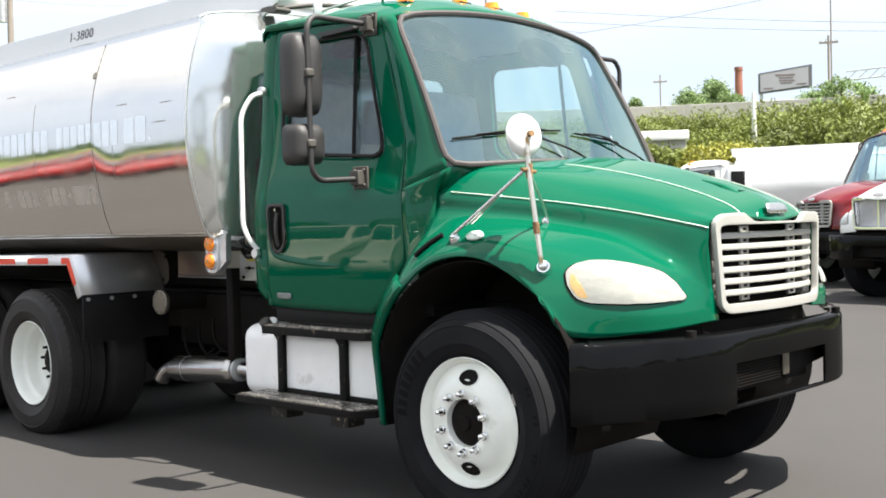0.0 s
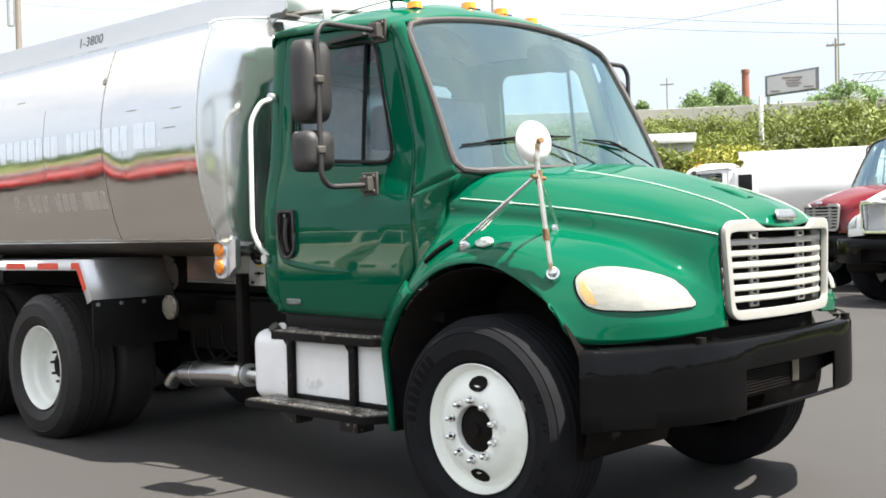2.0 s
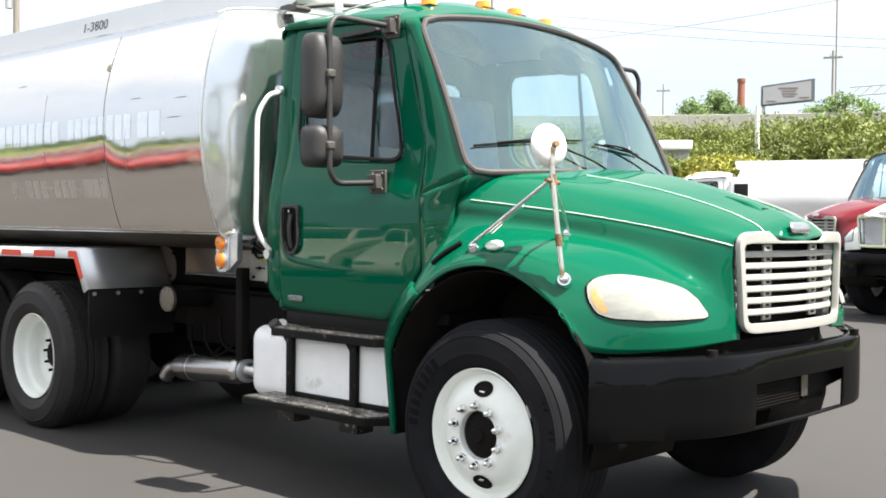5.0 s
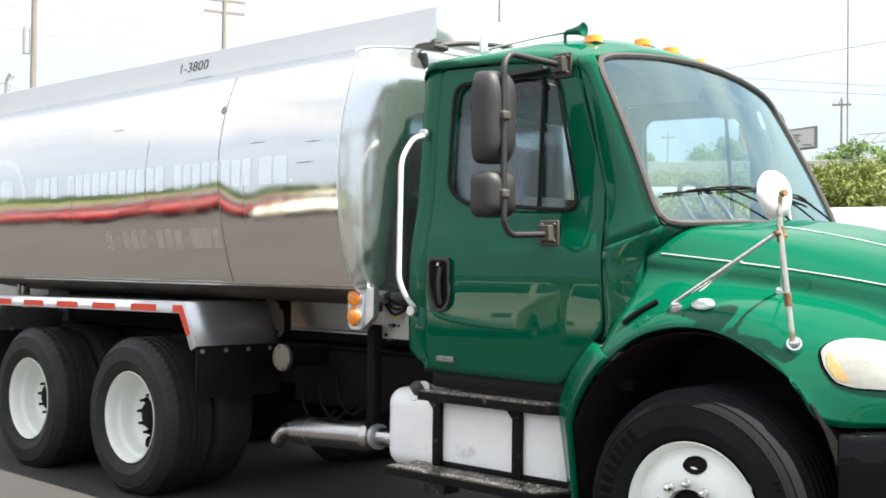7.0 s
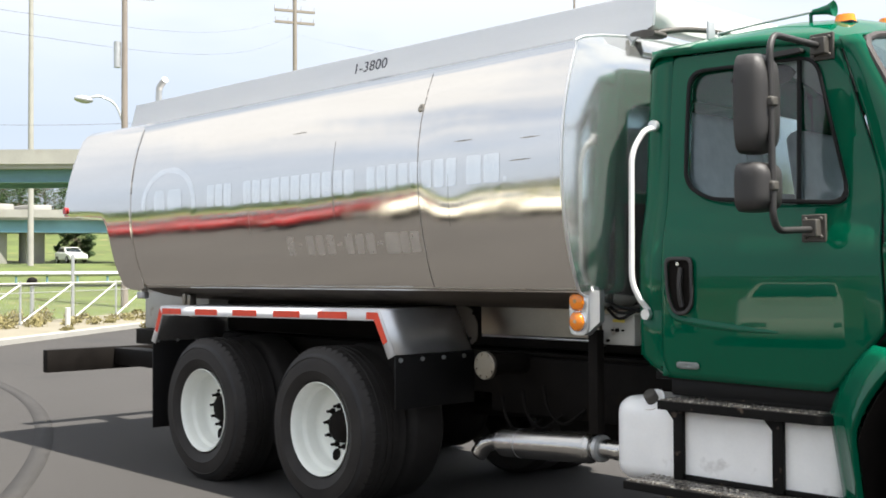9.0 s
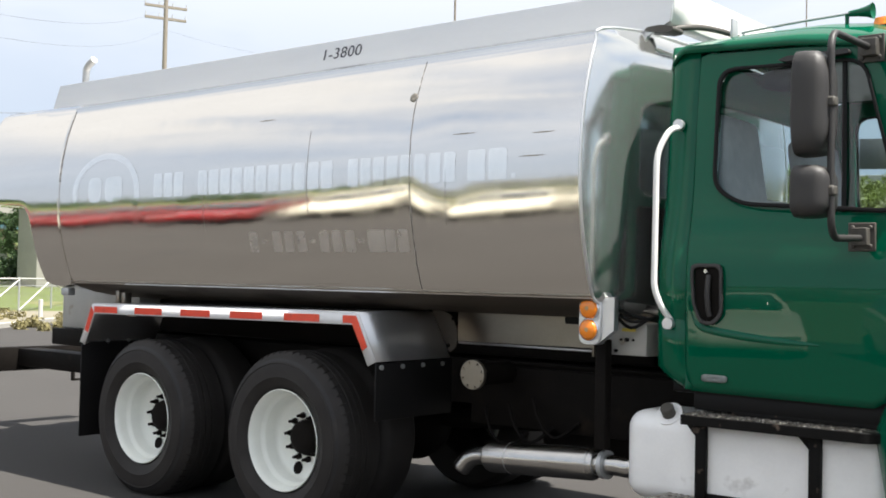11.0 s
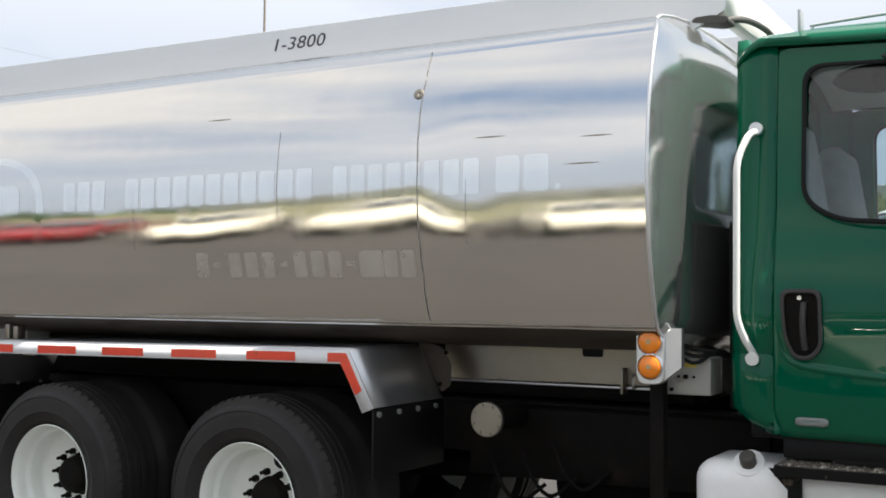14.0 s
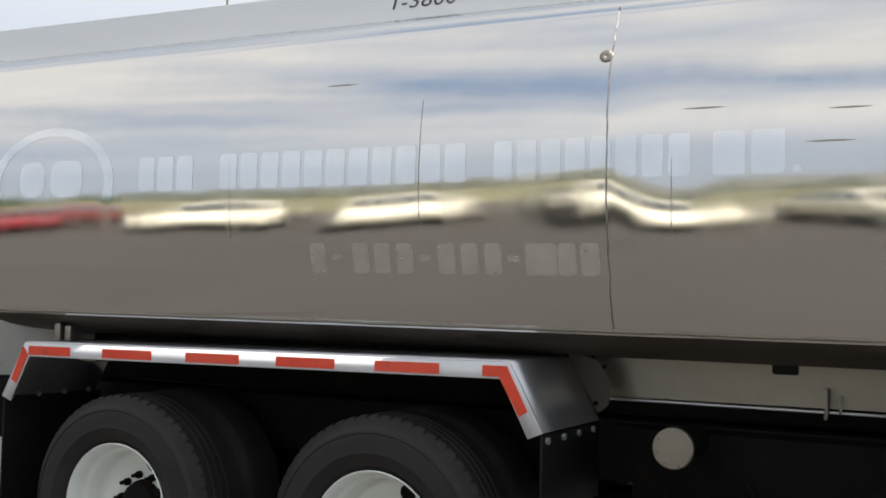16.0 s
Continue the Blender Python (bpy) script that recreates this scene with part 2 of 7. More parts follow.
TAPERED = mat("red_reflective_tape", (0.74, 0.060, 0.022), 0.4, 0.0, 0.12, 0.14, 14.0, 0.04, 220, 0.06, spot=((0.50, 0.05, 0.025), 0.66, 12.0))
TAPEWHITE = mat("white_reflective_tape", (0.74, 0.74, 0.74), 0.4, 0.0, 0.2, 0.07, 12.0, 0.04, 220, 0.06, spot=((0.5, 0.48, 0.44), 0.68, 10.0))
LAMP = mat("clouded_headlight", (0.27, 0.27, 0.235), 0.16, 0.0, 1.0, 0.22, 9.0, 0.03, 60, 0.06, stretch=(1, 1, 3), spot=((0.36, 0.335, 0.27), 0.58, 12.0))
LAMPAMBER = mat("turn_lens", (0.42, 0.27, 0.10), 0.25, 0.0, 0.6, 0.1, 20.0, 0.05, 90)
STRIPE = mat("pale_pinstripe", (0.66, 0.70, 0.62), 0.4, 0.0, 0.4, 0.08, 20.0, 0.0, 60)
TREADPLATE = mat("tread_plate", (0.22, 0.20, 0.175), 0.26, 0.85, 0.0, 0.3, 14.0, 0.3, 90, 0.12, spot=((0.85, 0.80, 0.70), 0.54, 60.0))
STEPBLACK = mat("step_black", (0.0048, 0.0044, 0.004), 0.5, 0.0, 0.0, 0.3, 12.0, 0.1, 90, 0.1, spec=0.15, spot=((0.16, 0.12, 0.09), 0.66, 16.0))
HANGER = mat("perforated_hanger", (0.012, 0.011, 0.010), 0.5, 0.0, 0.0, 0.3, 12.0, 0.1, 90, 0.1, spot=((0.42, 0.34, 0.24), 0.60, 48.0))
INTERIOR = mat("grey_trim", (0.40, 0.41, 0.40), 0.7, 0.0, 0.0, 0.1, 6.0, 0.08, 200, 0.05)
SEATCLOTH = mat("grey_seat_cloth", (0.28, 0.29, 0.31), 0.85, 0.0, 0.0, 0.15, 15.0, 0.15, 300, 0.05)
LETTER = mat("black_vinyl", (0.035, 0.035, 0.045), 0.4, 0.0, 0.0, 0.1, 9.0, 0.0, 60)
GREYBOX = mat("grey_box_paint", (0.40, 0.395, 0.365), 0.5, 0.0, 0.1, 0.1, 8.0, 0.04, 90, 0.08, spot=((0.25, 0.21, 0.16), 0.66, 9.0))
BADGE = mat("badge_plastic", (0.20, 0.22, 0.21), 0.4, 0.0, 0.2, 0.1, 30.0)
YELLOWTAG = mat("yellow_tag", (0.62, 0.50, 0.08), 0.5, 0.0, 0.0, 0.1, 20.0)
GLASS = glass("window_glass", (0.72, 0.80, 0.81), ior=1.62)
WSGLASS = glass("windshield_glass", (0.72, 0.88, 0.87), gloss=(0.72, 0.95, 0.95), ior=3.0)
CARGLASS = mat("dark_car_glass", (0.02, 0.024, 0.026), 0.05, 0.0, 1.0, 0.1, 3.0)
MIRRORG = mat("mirror_glass", (0.85, 0.86, 0.86), 0.03, 1.0, 0.0, 0.01, 3.0)
ASPHALT = mat("asphalt", (0.05513, 0.0518, 0.04921), 0.9, 0.0, 0.0, 0.14, 0.35, 0.5, 140, 0.06, spec=0.2, spot=((0.044, 0.0428, 0.0424), 0.60, 0.5))
SKID = mat("tyre_mark", (0.047, 0.0445, 0.0425), 0.85, 0.0, 0.0, 0.2, 3.0, 0.4, 140, 0.06, spec=0.2)
GRASS = mat("grass", (0.082, 0.108, 0.024), 0.9, 0.0, 0.0, 0.45, 0.35, 0.6, 9.0, 0.05, spot=((0.16, 0.15, 0.055), 0.57, 0.5))
FIELD = mat("dry_field", (0.115, 0.112, 0.055), 0.9, 0.0, 0.0, 0.35, 0.06, 0.5, 3.0, 0.05, spot=((0.21, 0.185, 0.125), 0.52, 0.05))
SAND = mat("sandy_verge", (0.2, 0.18, 0.132), 0.9, 0.0, 0.0, 0.2, 1.2, 0.4, 40.0, 0.04)
CONCRETE = mat("concrete", (0.352, 0.34, 0.308), 0.85, 0.0, 0.0, 0.15, 0.7, 0.2, 12.0, 0.05, spot=((0.33, 0.31, 0.27), 0.62, 0.8))
GIRDER = mat("blue_green_girder", (0.16, 0.30, 0.34), 0.6, 0.0, 0.0, 0.15, 0.4, 0.05, 9.0)
WOODPOLE = mat("weathered_pole", (0.25, 0.215, 0.185), 0.85, 0.0, 0.0, 0.2, 2.0, 0.2, 30.0, 0.04, stretch=(6, 6, 0.6))
MESHWIRE = mat("weathered_wire", (0.22, 0.22, 0.21), 0.6, 0.3, 0.0, 0.2, 8.0)
GALV = mat("galvanised_steel", (0.50, 0.51, 0.51), 0.45, 0.7, 0.0, 0.1, 8.0, 0.03, 60)
WIRE = mat("dark_wire", (0.16, 0.165, 0.17), 0.6)
LEAF = mat("bush_leaf", (0.148, 0.178, 0.034), 0.6, 0.0, 0.0, 0.55, 0.45, 0.0, 6.0, 0.05, island=0.28)
LEAFDRY = mat("dry_weed_blade", (0.24, 0.21, 0.095), 0.8, 0.0, 0.0, 0.3, 0.6, 0.0, 6.0, 0.05, island=0.4)
LEAFY = mat("yellow_bush_leaf", (0.2546, 0.2546, 0.033), 0.6, 0.0, 0.0, 0.3, 0.4, 0.0, 6.0, 0.05, island=0.45)
LEAFD = mat("tree_leaf", (0.05, 0.095, 0.03), 0.65, 0.0, 0.0, 0.35, 0.3, 0.0, 6.0, 0.05, island=0.5)
LEAFM = mat("light_tree_leaf", (0.2052, 0.2916, 0.108), 0.65, 0.0, 0.0, 0.35, 0.3, 0.0, 6.0, 0.05, island=0.5)


def leafy(m, share=0.25):
    """Thin leaves: part of the light passes through them."""
    n, l = m.node_tree.nodes, m.node_tree.links
    b = n["Principled BSDF"]
    tr, mix = n.new("ShaderNodeBsdfTranslucent"), n.new("ShaderNodeMixShader")
    mix.inputs[0].default_value = share
    l.new(b.inputs["Base Color"].links[0].from_socket, tr.inputs["Color"])
    l.new(b.outputs[0], mix.inputs[1])
    l.new(tr.outputs[0], mix.inputs[2])
    l.new(mix.outputs[0], n["Material Output"].inputs["Surface"])


for leaf_m in (LEAF, LEAFDRY, LEAFY, LEAFD, LEAFM):
    leafy(leaf_m)
BARK = mat("bark", (0.14, 0.11, 0.08), 0.9, 0.0, 0.0, 0.25, 3.0, 0.3, 20.0)
BRICKRED = mat("chimney_brick", (0.264, 0.104, 0.072), 0.85, 0.0, 0.0, 0.2, 0.5, 0.2, 6.0)
BOARDFACE = mat("billboard_sheet", (0.275, 0.275, 0.305), 0.6, 0.0, 0.0, 0.1, 0.4)
BOARDINK = mat("billboard_print", (0.15, 0.10, 0.11), 0.6, 0.0, 0.0, 0.2, 1.0)
BOARDDARK = mat("billboard_steel", (0.09, 0.09, 0.10), 0.6)
WHITETANK = mat("pale_tank_shell", (0.86, 0.85, 0.82), 0.24, 0.25, 0.2, 0.05, 1.0, 0.0, 40, 0.05)
SIDING = mat("pale_siding", (0.527, 0.5185, 0.4845), 0.7, 0.0, 0.0, 0.08, 0.4)


# ---- mesh helpers ----
def part(name, bm, material, parent=None, label="", smooth=True, angle=38, solid=0.0, bevel=0.0, offset=-1.0):
    """Links a bmesh as one mesh object under a thing or a part."""
    bmesh.ops.recalc_face_normals(bm, faces=bm.faces) if solid == 0 else None
    me = bpy.data.meshes.new(name)
    bm.to_mesh(me)
    bm.free()
    me.materials.append(material)
    if smooth:
        me.polygons.foreach_set("use_smooth", [True] * len(me.polygons))
        me.set_sharp_from_angle(angle=radians(angle))
    ob = new(name, me)
    if parent is not None:
        ob.parent = parent
    if label:
        ob["label"] = label
    if solid:
        md = ob.modifiers.new("thickness", "SOLIDIFY")
        md.thickness, md.offset = solid, offset
    if bevel:
        md = ob.modifiers.new("edge", "BEVEL")
        md.width, md.segments, md.limit_method, md.angle_limit = bevel, 2, "ANGLE", radians(40)
    return ob


def shared(name, data, parent, matrix):
    ob = new(name, data)
    ob.parent, ob.matrix_basis = parent, matrix
    return ob


def empty(name, x, y, z, rz=0.0, parent=None):
    ob = new(name)
    ob.empty_display_size = 0.2
    ob.matrix_basis = pose(x, y, z, 0, 0, rz)
    if parent is not None:
        ob.parent = parent
    return ob


def add_box(bm, x0, x1, y0, y1, z0, z1, m=None):
    c = ((x0 + x1) / 2, (y0 + y1) / 2, (z0 + z1) / 2)
    k = Matrix.Translation(c) @ Matrix.Diagonal((abs(x1 - x0), abs(y1 - y0), abs(z1 - z0), 1))
    return bmesh.ops.create_cube(bm, size=1, matrix=(m or Matrix()) @ k)


def box(x0, x1, y0, y1, z0, z1, bevel=0.0, seg=2):
    bm = bmesh.new()
    add_box(bm, x0, x1, y0, y1, z0, z1)
    if bevel:
        bmesh.ops.bevel(bm, geom=list(bm.edges), offset=bevel, segments=seg, profile=0.5, affect="EDGES", clamp_overlap=True)
    return bm


def add_cyl(bm, p, q, r, r2=None, n=20, caps=True):
    p, q = Vector(p), Vector(q)
    turn = (q - p).to_track_quat("Z", "Y").to_matrix().to_4x4()
    bmesh.ops.create_cone(bm, cap_ends=caps, segments=n, radius1=r, radius2=r if r2 is None else r2, depth=(q - p).length, matrix=Matrix.Translation((p + q) / 2) @ turn)


def cyl(p, q, r, r2=None, n=20):
    bm = bmesh.new()
    add_cyl(bm, p, q, r, r2, n)
    return bm


def add_grid(bm, rows, close_u=False, close_v=False):
    vs = [[bm.verts.new(p) for p in row] for row in rows]
    nr, nc = len(vs), len(vs[0])
    for i in range(nr if close_u else nr - 1):
        for j in range(nc if close_v else nc - 1):
            a, b, c, d = vs[i][j], vs[(i + 1) % nr][j], vs[(i + 1) % nr][(j + 1) % nc], vs[i][(j + 1) % nc]
            if len({a, b, c, d}) == 4:
                bm.faces.new((a, b, c, d))
    return vs


def grid(rows, close_u=False, close_v=False):
    bm = bmesh.new()
    add_grid(bm, rows, close_u, close_v)
    return bm


def lathe(profile, n=64, centre=(0, 0, 0), bm=None):
    """Turns (radius, y) about the y axis."""
    bm = bm or bmesh.new()
    rows = []
    for k in range(n):
        a = 2 * math.pi * k / n
        rows.append([Vector(centre) + Vector((r * math.cos(a), y, r * math.sin(a))) for r, y in profile])
    add_grid(bm, rows, close_u=True)
    return bm


def spline(points, n):
    """A smooth curve through the points, n samples evenly in the points' own steps."""
    p = [Vector(q) for q in points]
    p = [2 * p[0] - p[1], *p, 2 * p[-1] - p[-2]]
    out = []
    for k in range(n):
        s = k / (n - 1) * (len(p) - 3)
        i = min(int(s), len(p) - 4)
        t = s - i
        a, b, c, d = p[i : i + 4]
        out.append(0.5 * (2 * b + (c - a) * t + (2 * a - 5 * b + 4 * c - d) * t * t + (3 * b - a - 3 * c + d) * t**3))
    return out


def tube(points, r, n=10, bm=None, smooth_to=0, caps=True):
    bm = bm or bmesh.new()
    pts = spline(points, smooth_to) if smooth_to else [Vector(p) for p in points]
    rows, up = [], None
    for i, p in enumerate(pts):
        d = (pts[min(i + 1, len(pts) - 1)] - pts[max(i - 1, 0)]).normalized()
        if up is None:
            up = d.orthogonal().normalized()
        up = (up - d * up.dot(d)).normalized()
        side = d.cross(up)
        rows.append([p + r * (math.cos(2 * math.pi * k / n) * up + math.sin(2 * math.pi * k / n) * side) for k in range(n)])
    vs = add_grid(bm, rows, close_v=True)
    if caps:
        bm.faces.new(vs[0][::-1])
        bm.faces.new(vs[-1])
    return bm


def bent(points, radius, n=5):
    """A path with its corners rounded."""
    p = [Vector(q) for q in points]
    out = [p[0]]
    for i in range(1, len(p) - 1):
        a, b = (p[i - 1] - p[i]), (p[i + 1] - p[i])
        ra = min(radius, a.length / 2.1, b.length / 2.1)
        s, e = p[i] + a.normalized() * ra, p[i] + b.normalized() * ra
        for k in range(n + 1):
            t = k / n
            out.append((1 - t) ** 2 * s + 2 * t * (1 - t) * p[i] + t * t * e)
    out.append(p[-1])
    return out


def rounded(poly, radius, n=5):
    """A closed outline of (a, b) pairs with its corners rounded."""
    p = [Vector((a, b, 0)) for a, b in poly]
    out = []
    for i in range(len(p)):
        a, b = p[i - 1] - p[i], p[(i + 1) % len(p)] - p[i]
        ra = min(radius, a.length / 2.1, b.length / 2.1)
        s, e = p[i] + a.normalized() * ra, p[i] + b.normalized() * ra
        for k in range(n + 1):
            t = k / n
            q = (1 - t) ** 2 * s + 2 * t * (1 - t) * p[i] + t * t * e
            out.append((q.x, q.y))
    return out


def ray_out(poly, c, a):
    """Where the way from c at the angle a leaves the outline."""
    d, best = (math.cos(a), math.sin(a)), 0.0
    for i in range(len(poly)):
        (x0, y0), (x1, y1) = poly[i - 1], poly[i]
        ex, ey = x1 - x0, y1 - y0
        det = d[0] * -ey + d[1] * ex
        if abs(det) < 1e-12:
            continue
        rx, ry = x0 - c[0], y0 - c[1]
        t = (rx * -ey + ry * ex) / det
        s = (d[0] * ry - d[1] * rx) / det
        if -1e-9 <= s <= 1 + 1e-9 and t > best:
            best = t
    return c[0] + best * d[0], c[1] + best * d[1]


def ring(outer, inner, c, to3d, n=120, steps=12):
    """The sheet between two outlines, laid on a curved wall by to3d(a, b)."""
    rows = []
    for k in range(n):
        a = 2 * math.pi * k / n
        o, i = ray_out(outer, c, a), ray_out(inner, c, a)
        rows.append([to3d(i[0] + (o[0] - i[0]) * s / steps, i[1] + (o[1] - i[1]) * s / steps) for s in range(steps + 1)])
    return grid(rows, close_u=True)


def disc(outline, c, to3d, n=96, steps=6):
    return ring(outline, [(c[0] + 1e-3 * math.cos(0.1 * k), c[1] + 1e-3 * math.sin(0.1 * k)) for k in range(63)], c, to3d, n, steps)


def prism(outline, y0, y1, axis="y"):
    """An outline in x and z, drawn out along y (or in x and y, along z)."""
    bm = bmesh.new()
    place = (lambda a, b, h: (a, h, b)) if axis == "y" else ((lambda a, b, h: (a, b, h)) if axis == "z" else (lambda a, b, h: (h, a, b)))
    low, high = [bm.verts.new(place(a, b, y0)) for a, b in outline], [bm.verts.new(place(a, b, y1)) for a, b in outline]
    bm.faces.new(low[::-1])
    bm.faces.new(high)
    for i in range(len(low)):
        bm.faces.new((low[i - 1], low[i], high[i], high[i - 1]))
    return bm


def lerp(x, xs, ys):
    return float(np.interp(x, xs, ys))


# ---- the ground and far surroundings are further down; first the tank truck ----
# Truck axes: x ahead from the front axle, y across from the middle line (the passenger side is minus), z up from the ground.
HALF = 1.127


def side_h(x, z):
    """Half width of the cab's side at a place."""
    h = sum(lerp(z + d, (0.90, 1.10, 1.45, 1.58, 1.70, 1.80, 2.2, 2.5), (0.945, 0.962, 0.966, 0.955, 0.926, 0.906, 0.877, 0.847)) for d in (-0.075, -0.05, -0.025, 0.0, 0.025, 0.05, 0.075)) / 7
    front = max(0.0, x + 0.80)
    return h - 0.16 * front * front - (0.02 * front if z > 1.6 else 0.0)


DOOR = rounded([(-1.625, 0.950), (-1.625, 2.475), (-0.79, 2.44), (-0.585, 1.83), (-0.545, 1.20), (-0.775, 0.940)], 0.028)
WINDOW = rounded([(-1.525, 2.395), (-0.875, 2.375), (-0.700, 1.722), (-1.40, 1.775), (-1.525, 1.855)], 0.085, 8)
WINDOW_C = (-1.12, 2.10)


def wind(a, b):
    """A place on the windshield: a across from -1 to 1, b up from 0 to 1."""
    low = Vector((-0.165 - 0.130 * a * a, 0.906 * a, 1.690 - 0.036 * a * a))
    high = Vector((-0.640 - 0.052 * a * a, 0.845 * a, 2.507 - 0.070 * a * a))
    p = low.lerp(high, b)
    p.x += 0.035 * 4 * b * (1 - b) * 0.5
    return p


def wheel(root, name, x, lip, axle, mirror, steer, full):
    """A wheel with its tyre; lip: the rim's outer edge, half across."""
    w = empty(name, x, (lip if mirror else -lip), axle, 180 if mirror else 0, root)
    R = axle if steer else 0.508
    grow = R / 0.50
    prof = [(0.285, 0.02), (0.300, 0.0), (0.320, -0.018), (0.352, -0.030), (0.356, -0.033), (0.362, -0.031), (0.400, -0.034), (0.430, -0.026), (0.434, -0.029), (0.440, -0.023)]
    if steer:
        prof += [(0.460, -0.008), (0.466, -0.008), (0.472, 0.002), (0.481, 0.018), (0.488, 0.036), (0.4895, 0.038), (0.4905, 0.046), (0.496, 0.058)]
        first, wide, depth = 0.060, 0.042, 0.004
    else:
        prof = [(r if r < 0.33 else r * grow, y) for r, y in prof]
        prof += [(0.462 * grow, -0.006), (0.474 * grow, 0.004), (R - 0.013, 0.018), (R - 0.0045, 0.034), (R - 0.0035, 0.080)]
        first, wide, depth = 0.080, 0.046, 0.014
    ribs = []
    for k in range(5 if steer else 3):
        y0 = first + k * wide
        ribs += [(R, y0 + 0.003), (R, y0 + wide - 0.009), (R - depth, y0 + wide - 0.008), (R - depth, y0 + wide - 0.001)]
    back = [(R - 0.003, 0.274), (0.470 * grow, 0.292), (0.400, 0.305), (0.330, 0.300), (0.285, 0.275)]
    bm = lathe(prof + ribs + back, 96)
    if not steer:
        # deep shoulder lugs, each with a slanted outer face
        for k in range(58):
            m = Matrix.Rotation(-2 * math.pi * k / 58, 4, "Y")
            lug = [bm.verts.new(m @ Vector(p)) for p in ((R - 0.030, 0.0055, -0.021), (R - 0.030, 0.0055, 0.019), (R - 0.020, 0.060, 0.017), (R - 0.020, 0.060, -0.017), (R - 0.012, 0.0165, -0.020), (R - 0.012, 0.0165, 0.018), (R + 0.001, 0.074, 0.017), (R + 0.001, 0.074, -0.017), (R - 0.0005, 0.033, -0.020), (R - 0.0005, 0.033, 0.018))]
            for f in ((0, 1, 5, 4), (4, 5, 9, 8), (8, 9, 6, 7), (1, 2, 6, 9, 5), (0, 4, 8, 7, 3), (2, 3, 7, 6)):
                bm.faces.new([lug[i] for i in f])
    # the tyre stands flat on the ground
    for v in bm.verts:
        v.co.z = max(v.co.z, -axle + 0.001)
    part("tyre", bm, RUBBERNEW if steer else RUBBER, w, "black rubber truck tyre with ribbed tread", angle=30)
    part("sidewall_band", lathe([(0.442 * grow, -0.0230), (0.448 * grow, -0.0185), (0.454 * grow, -0.0135), (0.459 * grow, -0.0098)], 96), RUBBERNEW if steer else RUBBERDUST, w, "dusty band round the tyre shoulder", angle=60)
    if steer:
        disc_p = [(0.2925, -0.004), (0.288, -0.008), (0.280, 0.004), (0.272, 0.026), (0.262, 0.034), (0.250, 0.030), (0.225, 0.004), (0.195, -0.018), (0.165, -0.026), (0.116, -0.026), (0.108, -0.022), (0.104, 0.02)]
        face, nut_r, nut_y = -0.026, 0.133, -0.026
    else:
        disc_p = [(0.2915, -0.004), (0.287, -0.008), (0.279, 0.004), (0.270, 0.026), (0.266, 0.060), (0.262, 0.072), (0.250, 0.082), (0.246, 0.094), (0.240, 0.150), (0.232, 0.168), (0.215, 0.178), (0.195, 0.182), (0.165, 0.190), (0.150, 0.192), (0.090, 0.192), (0.086, 0.21)]
        face, nut_r, nut_y = 0.182, 0.128, 0.192
    part("rim", lathe(disc_p, 72), RIMWHITE, w, "white painted steel rim", angle=50)
    if steer:
        hub = lathe([(0.0, -0.030), (0.030, -0.030), (0.034, -0.024), (0.034, -0.016), (0.060, -0.012), (0.080, -0.006), (0.096, 0.0), (0.105, 0.008), (0.106, 0.02)], 40)
        part("hub", hub, MATTE, w, "greasy black wheel hub")
    else:
        hub = lathe([(0.0, 0.128), (0.058, 0.128), (0.066, 0.131), (0.086, 0.140), (0.094, 0.150), (0.097, 0.172), (0.103, 0.178), (0.106, 0.194)], 40)
        part("hub", hub, MATTE, w, "black hub with a flanged axle end")
    # hand holes: dark oval openings with a turned edge
    for a in ((1.47, -1.47) if steer else (-1.86, 1.28)):
        r0 = 0.205 if steer else 0.190
        hole = bmesh.new()
        rows = []
        for k in range(28):
            t = 2 * math.pi * k / 28
            dx, dz = 0.047 * math.cos(t) if steer else 0.033 * math.cos(t), 0.030 * math.sin(t) if steer else 0.033 * math.sin(t)
            row = []
            for s, dy in ((1.10, -0.001), (1.0, -0.004), (0.94, -0.001), (0.90, 0.012), (0.0, 0.014)):
                rad, tan = r0 + dz * s, dx * s
                px, pz = rad * math.cos(a) - tan * math.sin(a), rad * math.sin(a) + tan * math.cos(a)
                base = lerp(math.hypot(px, pz), (0.165, 0.195, 0.225, 0.25), (-0.026, -0.018, 0.004, 0.030)) if steer else lerp(math.hypot(px, pz), (0.15, 0.195, 0.215, 0.232), (0.192, 0.182, 0.178, 0.168))
                row.append((px, base - 0.004 + dy * 0.3 - (0.002 if s < 0.95 else 0), pz))
            rows.append(row)
        add_grid(hole, rows, close_u=True)
        part("hand_hole", hole, MATTE, w, "dark oval hand hole")
    if full:
        nut = bmesh.new()
        if steer:
            add_cyl(nut, (0, 0, 0), (0, -0.014, 0), 0.021, n=6)
            add_cyl(nut, (0, -0.010, 0), (0, -0.034, 0), 0.016, 0.013, n=12)
            bmesh.ops.create_uvsphere(nut, u_segments=12, v_segments=6, radius=0.013, matrix=Matrix.Translation((0, -0.034, 0)))
        else:
            add_cyl(nut, (0, 0, 0), (0, -0.022, 0), 0.018, n=6)
            add_cyl(nut, (0, -0.018, 0), (0, -0.055, 0), 0.0095, n=10)
        first = part("lug_nut", nut, CHROME if steer else MATTE, w, "chromed lug nut" if steer else "black wheel stud and nut")
